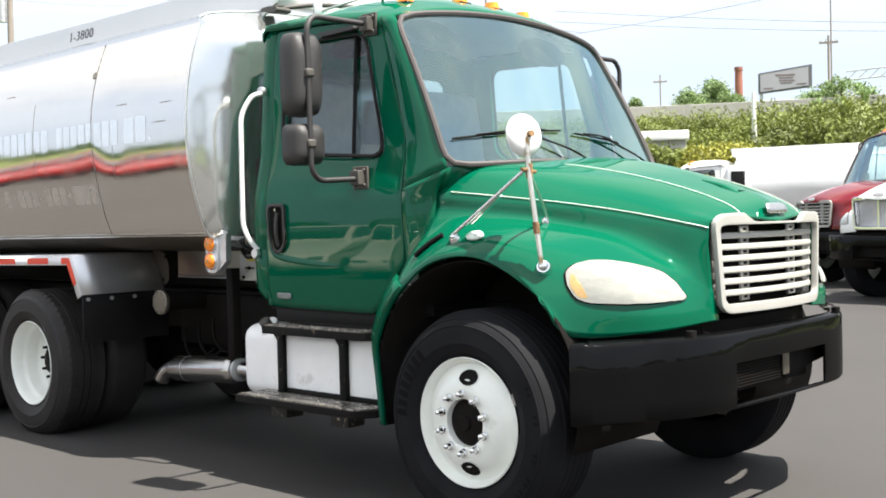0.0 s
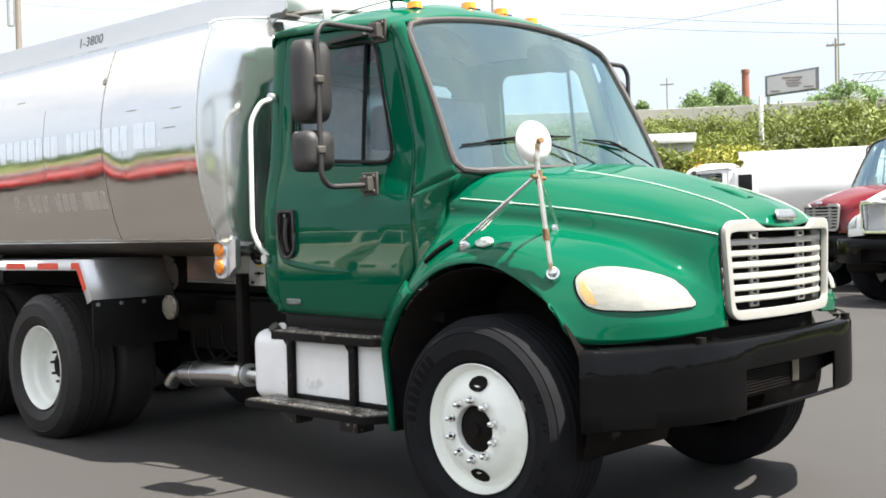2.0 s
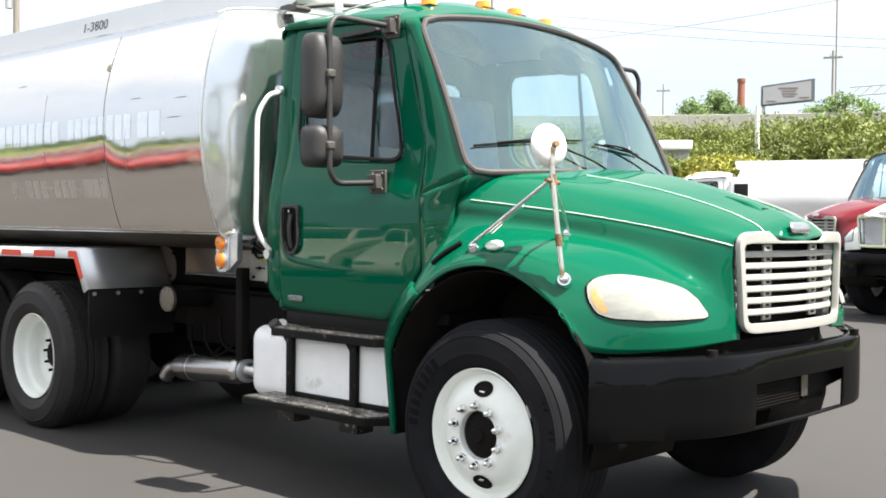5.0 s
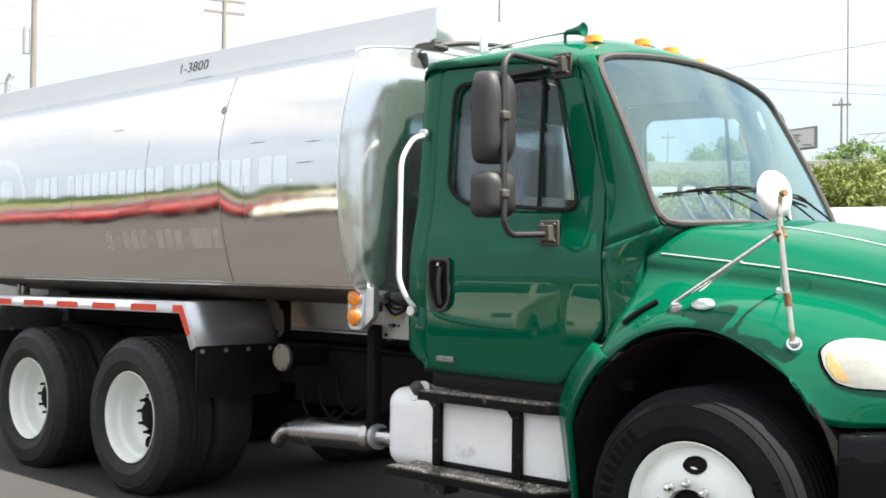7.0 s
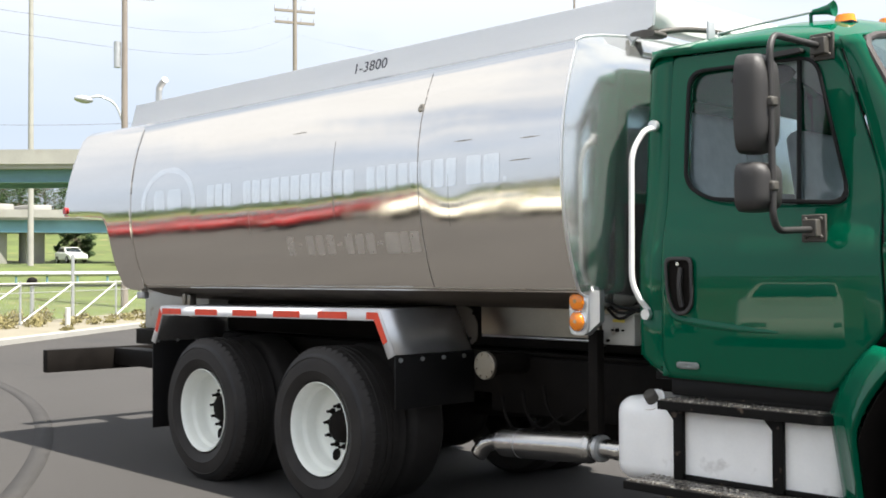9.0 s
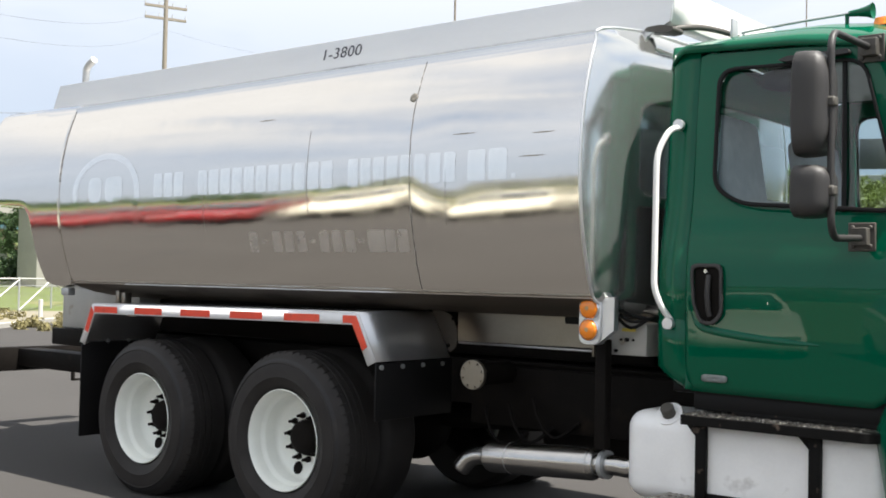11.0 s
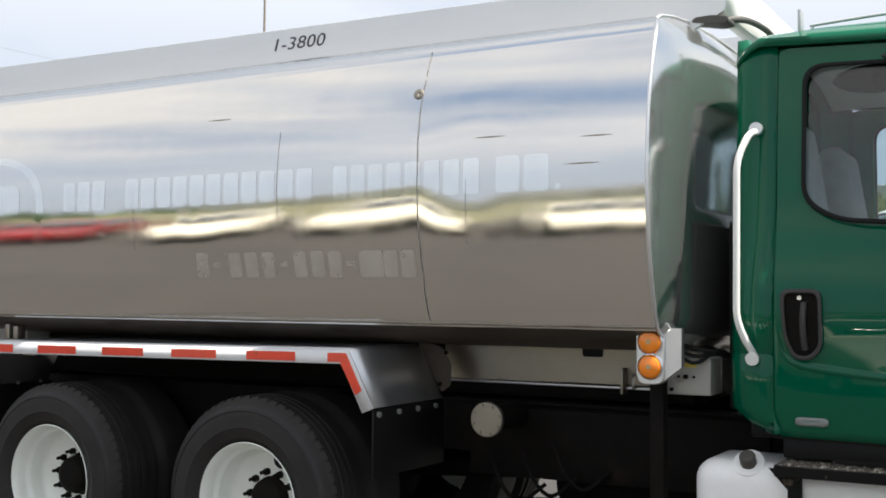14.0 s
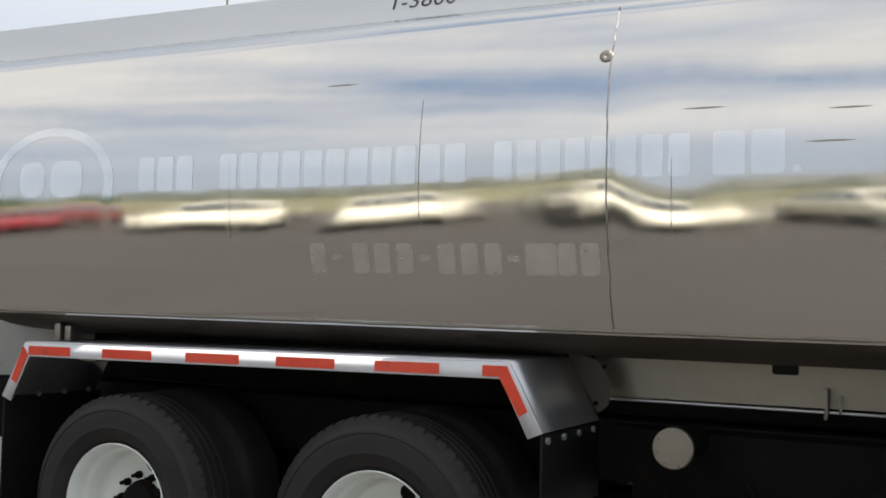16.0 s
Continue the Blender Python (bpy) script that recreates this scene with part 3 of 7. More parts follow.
        for k in range(10):
            a = 2 * math.pi * (k + 0.5) / 10 + (0.0 if steer else 0.2)
            at = Matrix.Translation((nut_r * math.cos(a), nut_y, nut_r * math.sin(a)))
            if k == 0:
                first.matrix_basis = at
            else:
                shared("lug_nut", first.data, w, at)["label"] = first["label"]
    if full and steer:
        # moulded sidewall word and size mark, as plain raised bars
        for k in range(8):
            ob = part("raised_block", box(-0.030, 0.030, -0.0014, 0.0014, -0.015, 0.015, 0.001, 1), TYREMARK, w, "raised black bar on the sidewall")
            ob.matrix_basis = Matrix.Rotation(-(2.30 + 0.115 * k), 4, "Y") @ Matrix.Translation((0.385, -0.0340, 0)) @ Matrix.Rotation(0.04, 4, "Z")
        for a in (-0.75, -0.68, -0.58, -0.51, -0.30, -0.23, 0.10, 0.17, 0.40, 0.47):
            ob = part("raised_block", box(-0.012, 0.012, -0.0012, 0.0012, -0.007, 0.007, 0.001, 1), TYREMARK, w, "raised black bar on the sidewall")
            ob.matrix_basis = Matrix.Rotation(-a, 4, "Y") @ Matrix.Translation((0.412, -0.0320, 0))
    return w


def hood_stringers():
    """The lines that run from the cowl to the grille, from the middle to the fender's lip: (x, half width, z)."""
    return [
        [(-0.15, 0, 1.715), (0.14, 0, 1.690), (0.45, 0, 1.622), (0.70, 0, 1.540), (0.87, 0, 1.462), (0.938, 0, 1.362)],
        [(-0.17, 0.41, 1.684), (0.10, 0.385, 1.648), (0.40, 0.350, 1.588), (0.67, 0.315, 1.510), (0.84, 0.29, 1.440), (0.905, 0.28, 1.388)],
        [(-0.255, 0.745, 1.648), (0.04, 0.650, 1.606), (0.34, 0.570, 1.549), (0.62, 0.500, 1.476), (0.81, 0.45, 1.412), (0.877, 0.44, 1.380)],
        [(-0.385, 0.886, 1.543), (-0.05, 0.802, 1.506), (0.264, 0.727, 1.466), (0.56, 0.635, 1.415), (0.775, 0.560, 1.366), (0.862, 0.500, 1.340)],
        [(-0.395, 0.900, 1.455), (-0.06, 0.832, 1.421), (0.245, 0.762, 1.380), (0.555, 0.675, 1.312), (0.780, 0.588, 1.195), (0.866, 0.492, 1.105)],
        [(-0.40, 0.955, 1.352), (-0.12, 0.938, 1.374), (0.17, 0.895, 1.358), (0.48, 0.805, 1.293), (0.745, 0.690, 1.172), (0.870, 0.482, 1.062)],
        [(-0.425, 1.035, 1.245), (-0.15, 1.030, 1.325), (0.14, 1.030, 1.316), (0.43, 0.975, 1.222), (0.745, 0.800, 1.098), (0.872, 0.470, 1.020)],
        [(-0.475, 1.095, 1.105), (-0.20, 1.098, 1.250), (0.12, 1.098, 1.252), (0.405, 1.062, 1.105), (0.755, 0.850, 1.006), (0.874, 0.460, 0.978)],
        [(-0.505, 1.108, 1.020), (-0.23, 1.112, 1.206), (0.10, 1.112, 1.226), (0.420, 1.082, 1.040), (0.510, 1.050, 0.905), (0.770, 0.830, 0.912), (0.876, 0.452, 0.940)],
    ]


def build_truck(root, paint, grille_m, full=True, mesh_grille=False, cab_only=True):
    """Cab, hood, bumper, chassis and wheels of a conventional truck."""
    # hood and front fenders in one moulding
    lines = [spline(s, 44) for s in hood_stringers()]
    rows = []
    for k in range(44):
        across = [l[k] for l in lines]
        half = spline(across, 49)
        left = [Vector((p.x, -p.y, p.z)) for p in half[::-1]]
        rows.append(left + half[1:])
    part("hood", grid(rows), paint, root, "", solid=0.012, offset=-1, angle=60)
    if full:
        for i, lift in ((3, 0.003), (1, 0.003)):
            for s in (-1, 1):
                pts = [Vector((p.x, s * (p.y + (0.004 if i == 3 else 0)), p.z + lift)) for p in lines[i][(2 if i == 3 else 6):]]
                part("pinstripe", tube(pts, 0.0024, 6), STRIPE, root, "pale pinstripe along the hood")
    # the fender's tail behind the wheel, and the inner wheel house
    for s in (-1, 1):
        arc = []
        for k in range(15):
            t = k / 14
            if t < 0.45:
                a = 2.26 + 0.60 * t / 0.45
                arc.append((-0.02 + 0.62 * math.cos(a), 0.62 + 0.62 * math.sin(a)))
            else:
                u = (t - 0.45) / 0.55
                arc.append((-0.615 + 0.045 * u, 0.795 - 0.375 * u))
        rows = []
        for k, (x, z) in enumerate(arc):
            wide = 0.085 - 0.035 * k / 14
            rows.append([(x + 0.001, s * 1.085, z), (x, s * 1.100, z), (x - 0.010, s * 1.112, z + 0.006), (x - wide * 0.6, s * 1.088, z + 0.03), (x - wide, s * 1.045, z + 0.042), (x - wide - 0.055, s * 1.005, z + 0.045), (x - wide - 0.10, s * 0.955, z + 0.045), (x - wide - 0.11, s * 0.90, z + 0.045)])
        part("fender_tail", grid(rows), paint, root, "", solid=0.006, angle=60)
        rows = []
        for k in range(25):
            a = -0.35 + (math.pi + 0.70) * k / 24
            x, z = -0.02 + 0.60 * math.cos(a), 0.62 + 0.595 * math.sin(a)
            rows.append([(x, s * 1.085, z), (x, s * 0.45, z), (x * 0.2, s * 0.44, 0.62 + (z - 0.62) * 0.2)])
        part("wheel_house", grid(rows), MATTE, root, "black wheel house lining", solid=0.006)
    # grille
    g = empty("grille", 0, 0, 0, 0, root)

    def gx(v):
        return 0.858 + 0.058 * (1 - (v / 0.50) ** 2)

    outer = rounded([(-0.496, 1.365), (-0.455, 1.400), (-0.30, 1.406), (-0.235, 1.362), (0.215, 1.362), (0.27, 1.404), (0.455, 1.402), (0.498, 1.370), (0.462, 0.995), (0.42, 0.965), (-0.42, 0.965), (-0.462, 0.995)], 0.025, 4)
    inner = rounded([(-0.468, 1.352), (0.468, 1.352), (0.436, 1.006), (-0.436, 1.006)], 0.03, 4)
    part("grille_frame", ring(outer, inner, (0, 1.18), lambda a, b: Vector((gx(a) + 0.008, a, b)), 160, 4), grille_m, g, "", solid=0.028, bevel=0.004)
    part("radiator", box(0.74, 0.76, -0.47, 0.47, 0.95, 1.40), MATTE, g, "dark radiator behind the bars")
    for q in (-1, 1):
        part("side_return", grid([[Vector((gx(0.46) - d, q * lerp(z, (1.0, 1.35), (0.436, 0.466)) - q * d * 0.5, z)) for d in (0.0, 0.055)] for z in np.linspace(1.0, 1.36, 9)]), grille_m, g, solid=0.004)
    if mesh_grille:
        for k in range(26):
            z = 1.015 + k * 0.0128
            w = lerp(z, (1.0, 1.35), (0.415, 0.44))
            part("bar", grid([[Vector((gx(v) - 0.01, v, z + d)) for v in np.linspace(-w, w, 13)] for d in (0, 0.007)]), CHROME, g, "", solid=0.01)
        part("bar", box(0.90, 0.93, -0.015, 0.015, 1.0, 1.36), CHROME, g)
    else:
        for k in range(6):
            z = 1.053 + k * 0.0505
            w = lerp(z, (1.0, 1.35), (0.437, 0.467))
            sect = [(-0.014, -0.0125), (0.008, -0.0145), (0.014, -0.009), (0.013, 0.007), (0.008, 0.0120), (-0.014, 0.0135)]
            rows = [[Vector((gx(v) - 0.010 + dx, v, z + dz)) for dx, dz in sect] for v in np.linspace(-w, w, 17)]
            part("slat", grid(rows, close_v=True), grille_m, g)
        for v in (-0.430, 0.430):
            for k in range(7):
                z = 1.028 + k * 0.0505
                part("tab", box(gx(v) - 0.030, gx(v) - 0.018, v - 0.030, v + 0.030, z - 0.015, z + 0.015, 0.002), grille_m, g)
        for v in (-0.225, 0.225):
            for k in range(7):
                z = 1.028 + k * 0.0505
                part("tab", box(gx(v) - 0.034, gx(v) - 0.022, v - 0.038, v + 0.038, z - 0.015, z + 0.015, 0.002), grille_m, g)
                if full:
                    part("tab_slot", box(gx(v) - 0.023, gx(v) - 0.0205, v - 0.016, v + 0.016, z - 0.005, z + 0.006, 0.001), MATTE, g, "dark slot in the grille tab")
    def nose(a, b, d):
        return Vector((0.922 - 0.52 * (b - 1.388) - 0.30 * a * a + d, a, b + 0.3 * d))
    e_out = rounded([(-0.100, 1.398), (0.100, 1.398), (0.088, 1.438), (-0.088, 1.438)], 0.019, 6)
    em = part("emblem", disc(e_out, (0, 1.419), lambda a, b: nose(a, b, 0.006 + 0.010 * min(1.0, 6 * max(0.0, 1 - (a / 0.112) ** 2)) * max(0.0, 1 - ((b - 1.419) / 0.024) ** 2)), 64, 5), MUFFLER, root, "chromed oval emblem", solid=0.008)
    e_in = rounded([(-0.082, 1.408), (0.082, 1.408), (0.074, 1.430), (-0.074, 1.430)], 0.010, 4)
    part("emblem_plate", disc(e_in, (0, 1.419), lambda a, b: nose(a, b, 0.0175), 48, 3), GREYBOX, em, "plain grey emblem field", solid=0.004)
    if full:
        # recessed air scoops on the hood's top
        vent = part("hood_vent", grid([[Vector((0.60 + 0.20 * t, -0.03 + 0.075 * w, lerp(0.60 + 0.20 * t, (0.45, 0.70, 0.87), (1.622, 1.540, 1.462)) - 0.008 + 0.012 * math.sin(math.pi * t) ** 0.6 * (1 - abs(w) ** 4))) for w in np.linspace(-1, 1, 9)] for t in np.linspace(0, 1, 13)]), paint, root, "low air scoop on the hood", solid=0.004, angle=60)
        part("vent_mouth", box(0.770, 0.776, -0.075, 0.015, 1.505, 1.510, 0.002), SEAL, vent, "dark scoop mouth")
    # headlights, laid on the fender's front
    sheet = [spline([l[k] for l in lines], 49) for k in range(44)]

    def on_front(u, w):
        """A place on the moulding: u along 0..1, w across 0..1."""
        fu, fw = u * 43, w * 48
        i, j = min(int(fu), 42), min(int(fw), 47)
        a, b = fu - i, fw - j
        p = (sheet[i][j] * (1 - a) + sheet[i + 1][j] * a) * (1 - b) + (sheet[i][j + 1] * (1 - a) + sheet[i + 1][j + 1] * a) * b
        du, dw = sheet[i + 1][j] - sheet[i][j], sheet[i][j + 1] - sheet[i][j]
        nrm = dw.cross(du)
        return p, nrm.normalized() if nrm.length > 1e-9 else Vector((1, 0, 0))

    lamp_o = rounded([(0.628, 0.794), (0.633, 0.757), (0.653, 0.723), (0.680, 0.698), (0.719, 0.676), (0.779, 0.650), (0.814, 0.649), (0.864, 0.680), (0.905, 0.749), (0.899, 0.784), (0.834, 0.822), (0.759, 0.862), (0.698, 0.884), (0.668, 0.882), (0.645, 0.845)], 0.012, 3)
    for s in (-1, 1):
        def lift(u, w, d=0.0):
            p, nr = on_front(u, w)
            if nr.y < 0 and nr.x < 0:
                nr = -nr
            if nr.x + nr.y < 0:
                nr = -nr
            q = p + nr * d
            return Vector((q.x, s * q.y, q.z))
        c = (0.76, 0.775)
        bez = [((a - c[0]) * 1.035 + c[0], (b - c[1]) * 1.045 + c[1]) for a, b in lamp_o]
        hl = part("headlight", ring(bez, lamp_o, c, lambda a, b: lift(a, b, 0.004), 72, 2), BLACK, root, "clouded headlight with a dark rim", solid=0.01)
        part("lens", disc(lamp_o, c, lambda a, b: lift(a, b, 0.008 + 0.014 * max(0.0, 1 - ((a - c[0]) / 0.15) ** 2 - ((b - c[1]) / 0.12) ** 2)), 72, 8), LAMP, hl, "clouded white headlight lens")
        am = rounded([(0.640, 0.800), (0.650, 0.792), (0.668, 0.826), (0.690, 0.868), (0.682, 0.876), (0.668, 0.872), (0.650, 0.842)], 0.006, 3)
        part("turn_signal", disc(am, (0.670, 0.83), lambda a, b: lift(a, b, 0.0095 + 0.014 * max(0.0, 1 - ((a - c[0]) / 0.15) ** 2 - ((b - c[1]) / 0.12) ** 2)), 40, 3), LAMPAMBER, hl, "faded amber turn signal corner")
    # bumper with a mesh opening in the middle
    plan = spline([(0.625, -1.200), (0.672, -1.155), (0.755, -1.030), (0.840, -0.860), (0.905, -0.720), (0.942, -0.52), (0.960, 0.0)], 31)
    plan = [Vector((p.x, p.y, 0)) for p in plan]
    plan = plan + [Vector((p.x, -p.y, 0)) for p in plan[-2::-1]]
    zs = [(0.553, -0.035), (0.556, -0.012), (0.568, 0.0), (0.635, 0.002), (0.755, 0.002), (0.872, 0.0), (0.886, -0.008), (0.892, -0.024), (0.892, -0.085)]
    bm = bmesh.new()
    rows = [[Vector((p.x + d * (0.75 if abs(p.y) < 1.15 else 0.2), p.y - (d * 0.7 if p.y < -0.9 else (-d * 0.7 if p.y > 0.9 else 0)), z)) for z, d in zs] for p in plan]
    vs = add_grid(bm, rows)
    cut = [f for f in bm.faces if 0.60 < f.calc_center_median().z < 0.76 and abs(f.calc_center_median().y) < 0.43]
    bmesh.ops.delete(bm, geom=cut, context="FACES")
    bumper = part("bumper", bm, BLACK, root, "glossy black steel bumper", solid=0.014, bevel=0.004, angle=50)
    part("lower_opening", box(0.80, 0.84, -0.45, 0.45, 0.60, 0.80), MATTE, bumper, "dark opening in the bumper")
    if full:
        for k in range(9):
            part("mesh_bar", box(0.915, 0.922, -0.42, 0.02, 0.640 + k * 0.013, 0.644 + k * 0.013), MATTE, bumper)
        for k in range(4):
            part("hole_strip", box(0.915, 0.921, 0.05 + k * 0.016, 0.058 + k * 0.016, 0.648, 0.748), SKIRT, bumper)
        # added plate, hides the sunlit ground that would show through the opening
        part("inner_bracket", prism([(0.16, 0.62), (0.45, 0.660), (0.72, 0.690), (0.72, 0.80), (0.16, 0.80)], 0.86, 0.875, "x"), MATTE, bumper, "black plate added behind the opening to block the view")
        for y in (-0.70, 0.70):
            part("tow_pin", cyl((0.885, y, 0.880), (0.885, y, 0.915), 0.022), MATTE, bumper)
    # solid black block added as the shade between bumper and hood
    part("bumper_gap", prism([(0.45, -0.86), (0.66, -0.80), (0.80, -0.46), (0.81, 0.0), (0.80, 0.46), (0.66, 0.80), (0.45, 0.86)], 0.78, 0.925, "z"), MATTE, root, "black block added as the shade above the bumper")
    # doors
    for s in (-1, 1):
        def wall(a, b, d=0.0):
            return Vector((a, s * (side_h(a, b) + d), b))
        door = part("door", ring(DOOR, WINDOW, WINDOW_C, wall, 150, 22), paint, root, "", solid=0.03, offset=-1 if s > 0 else 1, angle=50)
        frame_i = [((a - WINDOW_C[0]) * 0.970 + WINDOW_C[0], (b - WINDOW_C[1]) * 0.960 + WINDOW_C[1]) for a, b in WINDOW]
        frame_o = [((a - WINDOW_C[0]) * 1.008 + WINDOW_C[0], (b - WINDOW_C[1]) * 1.008 + WINDOW_C[1]) for a, b in WINDOW]
        part("window_seal", ring(frame_o, frame_i, WINDOW_C, lambda a, b: wall(a, b, 0.006), 120, 3), SEAL, door, "black rubber window seal", solid=0.012)
        pane = part("window_pane", disc(frame_o, WINDOW_C, lambda a, b: wall(a, b, -0.012), 80, 6), GLASS, door, "tinted door glass")
        pane.visible_shadow = False
        part("window_bar", tube([wall(-0.938, 1.735, 0.0), wall(-0.950, 2.05, 0.0), wall(-0.962, 2.385, 0.0)], 0.011, 8), SEAL, door, "black window divider")
        part("door_gap", ring([((a - WINDOW_C[0]) * 1.012 + WINDOW_C[0], (b - WINDOW_C[1]) * 1.010 + WINDOW_C[1]) for a, b in DOOR], [((a - WINDOW_C[0]) * 0.95 + WINDOW_C[0], (b - WINDOW_C[1]) * 0.95 + WINDOW_C[1]) for a, b in DOOR], WINDOW_C, lambda a, b: wall(a, b, -0.016), 100, 2), SEAL, door, "black door seal")
        if full:
            recess = rounded([(-1.600, 1.515), (-1.445, 1.515), (-1.440, 1.29), (-1.480, 1.245), (-1.545, 1.245), (-1.585, 1.33)], 0.035, 5)
            rc = (-1.52, 1.38)
            hd = part("door_handle", ring([((a - rc[0]) * 1.0 + rc[0], (b - rc[1]) + rc[1]) for a, b in recess], [((a - rc[0]) * 0.82 + rc[0], (b - rc[1]) * 0.88 + rc[1]) for a, b in recess], rc, lambda a, b: wall(a, b, 0.008), 60, 3), PLASTIC, door, "dark grey recessed door handle", solid=0.012)
            part("handle_cup", disc([((a - rc[0]) * 0.84 + rc[0], (b - rc[1]) * 0.9 + rc[1]) for a, b in recess], rc, lambda a, b: wall(a, b, 0.0035), 40, 4), MATTE, hd, "black handle cup")
            part("pull", tube([wall(-1.510, 1.465, 0.010), wall(-1.512, 1.40, 0.018), wall(-1.510, 1.33, 0.016), wall(-1.505, 1.285, 0.008)], 0.013, 10, smooth_to=14), PLASTIC, hd)
            part("lock", cyl(wall(-1.525, 1.482, 0.006), wall(-1.525, 1.482, 0.018), 0.009), CHROME, hd, "chrome door lock")
            bm = disc(rounded([(-1.545, 0.997), (-1.425, 0.997), (-1.425, 1.028), (-1.545, 1.028)], 0.006, 3), (-1.485, 1.0125), lambda a, b: wall(a, b, 0.004), 40, 2)
            bdg = part("badge", bm, BADGE, door, "small grey model badge", solid=0.006)
            part("badge_bar", box(-1.535, -1.455, s * (side_h(-1.5, 1.01) + 0.0075), s * (side_h(-1.5, 1.01) + 0.009), 1.008, 1.016), MATTE, bdg, "dark bar of unreadable writing")
            part("badge_tab", box(-1.450, -1.430, s * (side_h(-1.5, 1.01) + 0.0075), s * (side_h(-1.5, 1.01) + 0.009), 1.003, 1.022), REDLENS, bdg, "red bar on the badge")
            crease = spline([(-1.612, 0, 1.36), (-1.585, 0, 1.262), (-1.53, 0, 1.222), (-1.36, 0, 1.197), (-1.18, 0, 1.183), (-1.02, 0, 1.179)], 40)
            rows = []
            for k, p in enumerate(crease):
                w = 0.012 * math.sin(math.pi * min(1, (k + 1) / 41)) ** 0.6
                rows.append([wall(p.x, p.z + 2.2 * w, 0.0002), wall(p.x, p.z + 1.2 * w, 0.4 * w), wall(p.x, p.z + 0.4 * w, 0.62 * w), wall(p.x, p.z - 0.2 * w, 0.55 * w), wall(p.x, p.z - 0.9 * w, 0.0002)])
            part("door_crease", grid(rows), paint, door, "", angle=70)
            part("rain_deflector", prism(rounded([(-0.93, 2.395), (-0.935, 2.415), (-1.20, 2.412), (-1.24, 2.398), (-1.20, 2.388)], 0.01, 3), s * 0.866, s * 0.905), PLASTIC, door)
    # cab corner posts behind the doors, back wall, roof, cowl
    def shell_row(z):
        h, pts = side_h(-1.63, z), []
        low = max(0.0, 1.03 - z)
        r, xb = 0.12, -1.815 + 1.6 * low
        pts.append(Vector((-1.628, h, z)))
        for k in range(7):
            a = math.pi / 2 * k / 6
            pts.append(Vector((xb + r - r * math.sin(a), h - 0.004 - r + r * math.cos(a), z)))
        return pts

    zs = [0.955, 1.0, 1.05, 1.15, 1.25, 1.262, 1.266, 1.28, 1.4, 1.5, 1.58, 1.65, 1.72, 1.80, 2.0, 2.2, 2.35, 2.44, 2.50]
    for s in (-1, 1):
        rows = [[Vector((p.x, s * (p.y - (0.006 if 1.26 < z < 1.27 else 0)), p.z)) for p in shell_row(z)] for z in zs]
        part("corner_post", grid(rows), paint, root, "", solid=0.012, offset=-1 if s < 0 else 1, angle=60)
    back = rounded([(-0.79, 1.0), (0.79, 1.0), (0.775, 2.56), (-0.775, 2.56)], 0.05)
    rear_win = rounded([(-0.70, 1.86), (0.70, 1.86), (0.69, 2.33), (-0.69, 2.33)], 0.07)
    part("back_wall", ring(back, rear_win, (0, 2.12), lambda a, b: Vector((-1.810, a, b)), 100, 4), paint, root, "", solid=0.03)
    if full:
        # added black panel: deep shade on the cab back, mirrored by the tank head
        part("back_panel", box(-1.860, -1.829, -0.74, 0.74, 1.02, 1.80, 0.02), SEAL, root, "black panel added for the shade on the cab back")
    rw = part("rear_window", disc(rear_win, (0, 2.12), lambda a, b: Vector((-1.797, a, b)), 60, 2), GLASS, root, "tinted rear cab glass")
    rw.visible_shadow = False

    def roof_z(x, v):
        zc = lerp(x, (-1.815, -1.74, -1.5, -1.15, -0.95, -0.80, -0.70, -0.62), (2.575, 2.615, 2.645, 2.650, 2.630, 2.585, 2.542, 2.500))
        ze = lerp(x, (-1.815, -1.70, -1.2, -0.86, -0.74), (2.45, 2.512, 2.492, 2.452, 2.412))
        u = min(1.0, abs(v) / 0.86)
        return ze + (zc - ze) * (1 - u**2.6)

    rows = []
    for k in range(33):
        t = k / 32
        row = []
        for j in range(33):
            u = -1 + 2 * j / 32
            front = -0.640 - 0.052 * u * u - 0.012
            x = front + (-1.802 - front) * t
            w = lerp(t, (0, 0.09, 0.2, 1), (0.846, 0.853, 0.857, 0.857))
            if t > 0.91:
                w -= 0.082 * ((t - 0.91) / 0.09) ** 2
            v = u * w
            z = roof_z(x, v * 0.86 / w) if t > 0 else 2.507 - 0.070 * u * u
            row.append(Vector((x, v, z)))
        rows.append(row)
    rows = [[Vector((p[0].x, p[0].y - 0.004, p[0].z - 0.028)), *p, Vector((p[-1].x, p[-1].y + 0.004, p[-1].z - 0.028))] for p in rows]
    part("roof", grid(rows), paint, root, "", solid=0.012, angle=60)
    # windshield, its gasket, and the posts beside it
    sq = []
    for k in range(96):
        t = 2 * math.pi * k / 96
        a, b = math.cos(t), math.sin(t)
        e = (abs(a) ** 16 + abs(b) ** 16) ** (-1 / 16)
        sq.append((a * e, 0.5 + 0.5 * b * e))
    ws = part("windshield", disc(sq, (0, 0.5), lambda a, b: wind(a, b), 96, 12), WSGLASS, root, "large curved windshield reflecting the sky")
    ws.visible_shadow = False
    part("gasket", tube([wind(a, b) + Vector((0.004, 0, 0.002)) for a, b in sq + sq[:1]], 0.0160, 8, caps=False), GASKET, ws, "faded brown-grey rubber gasket")
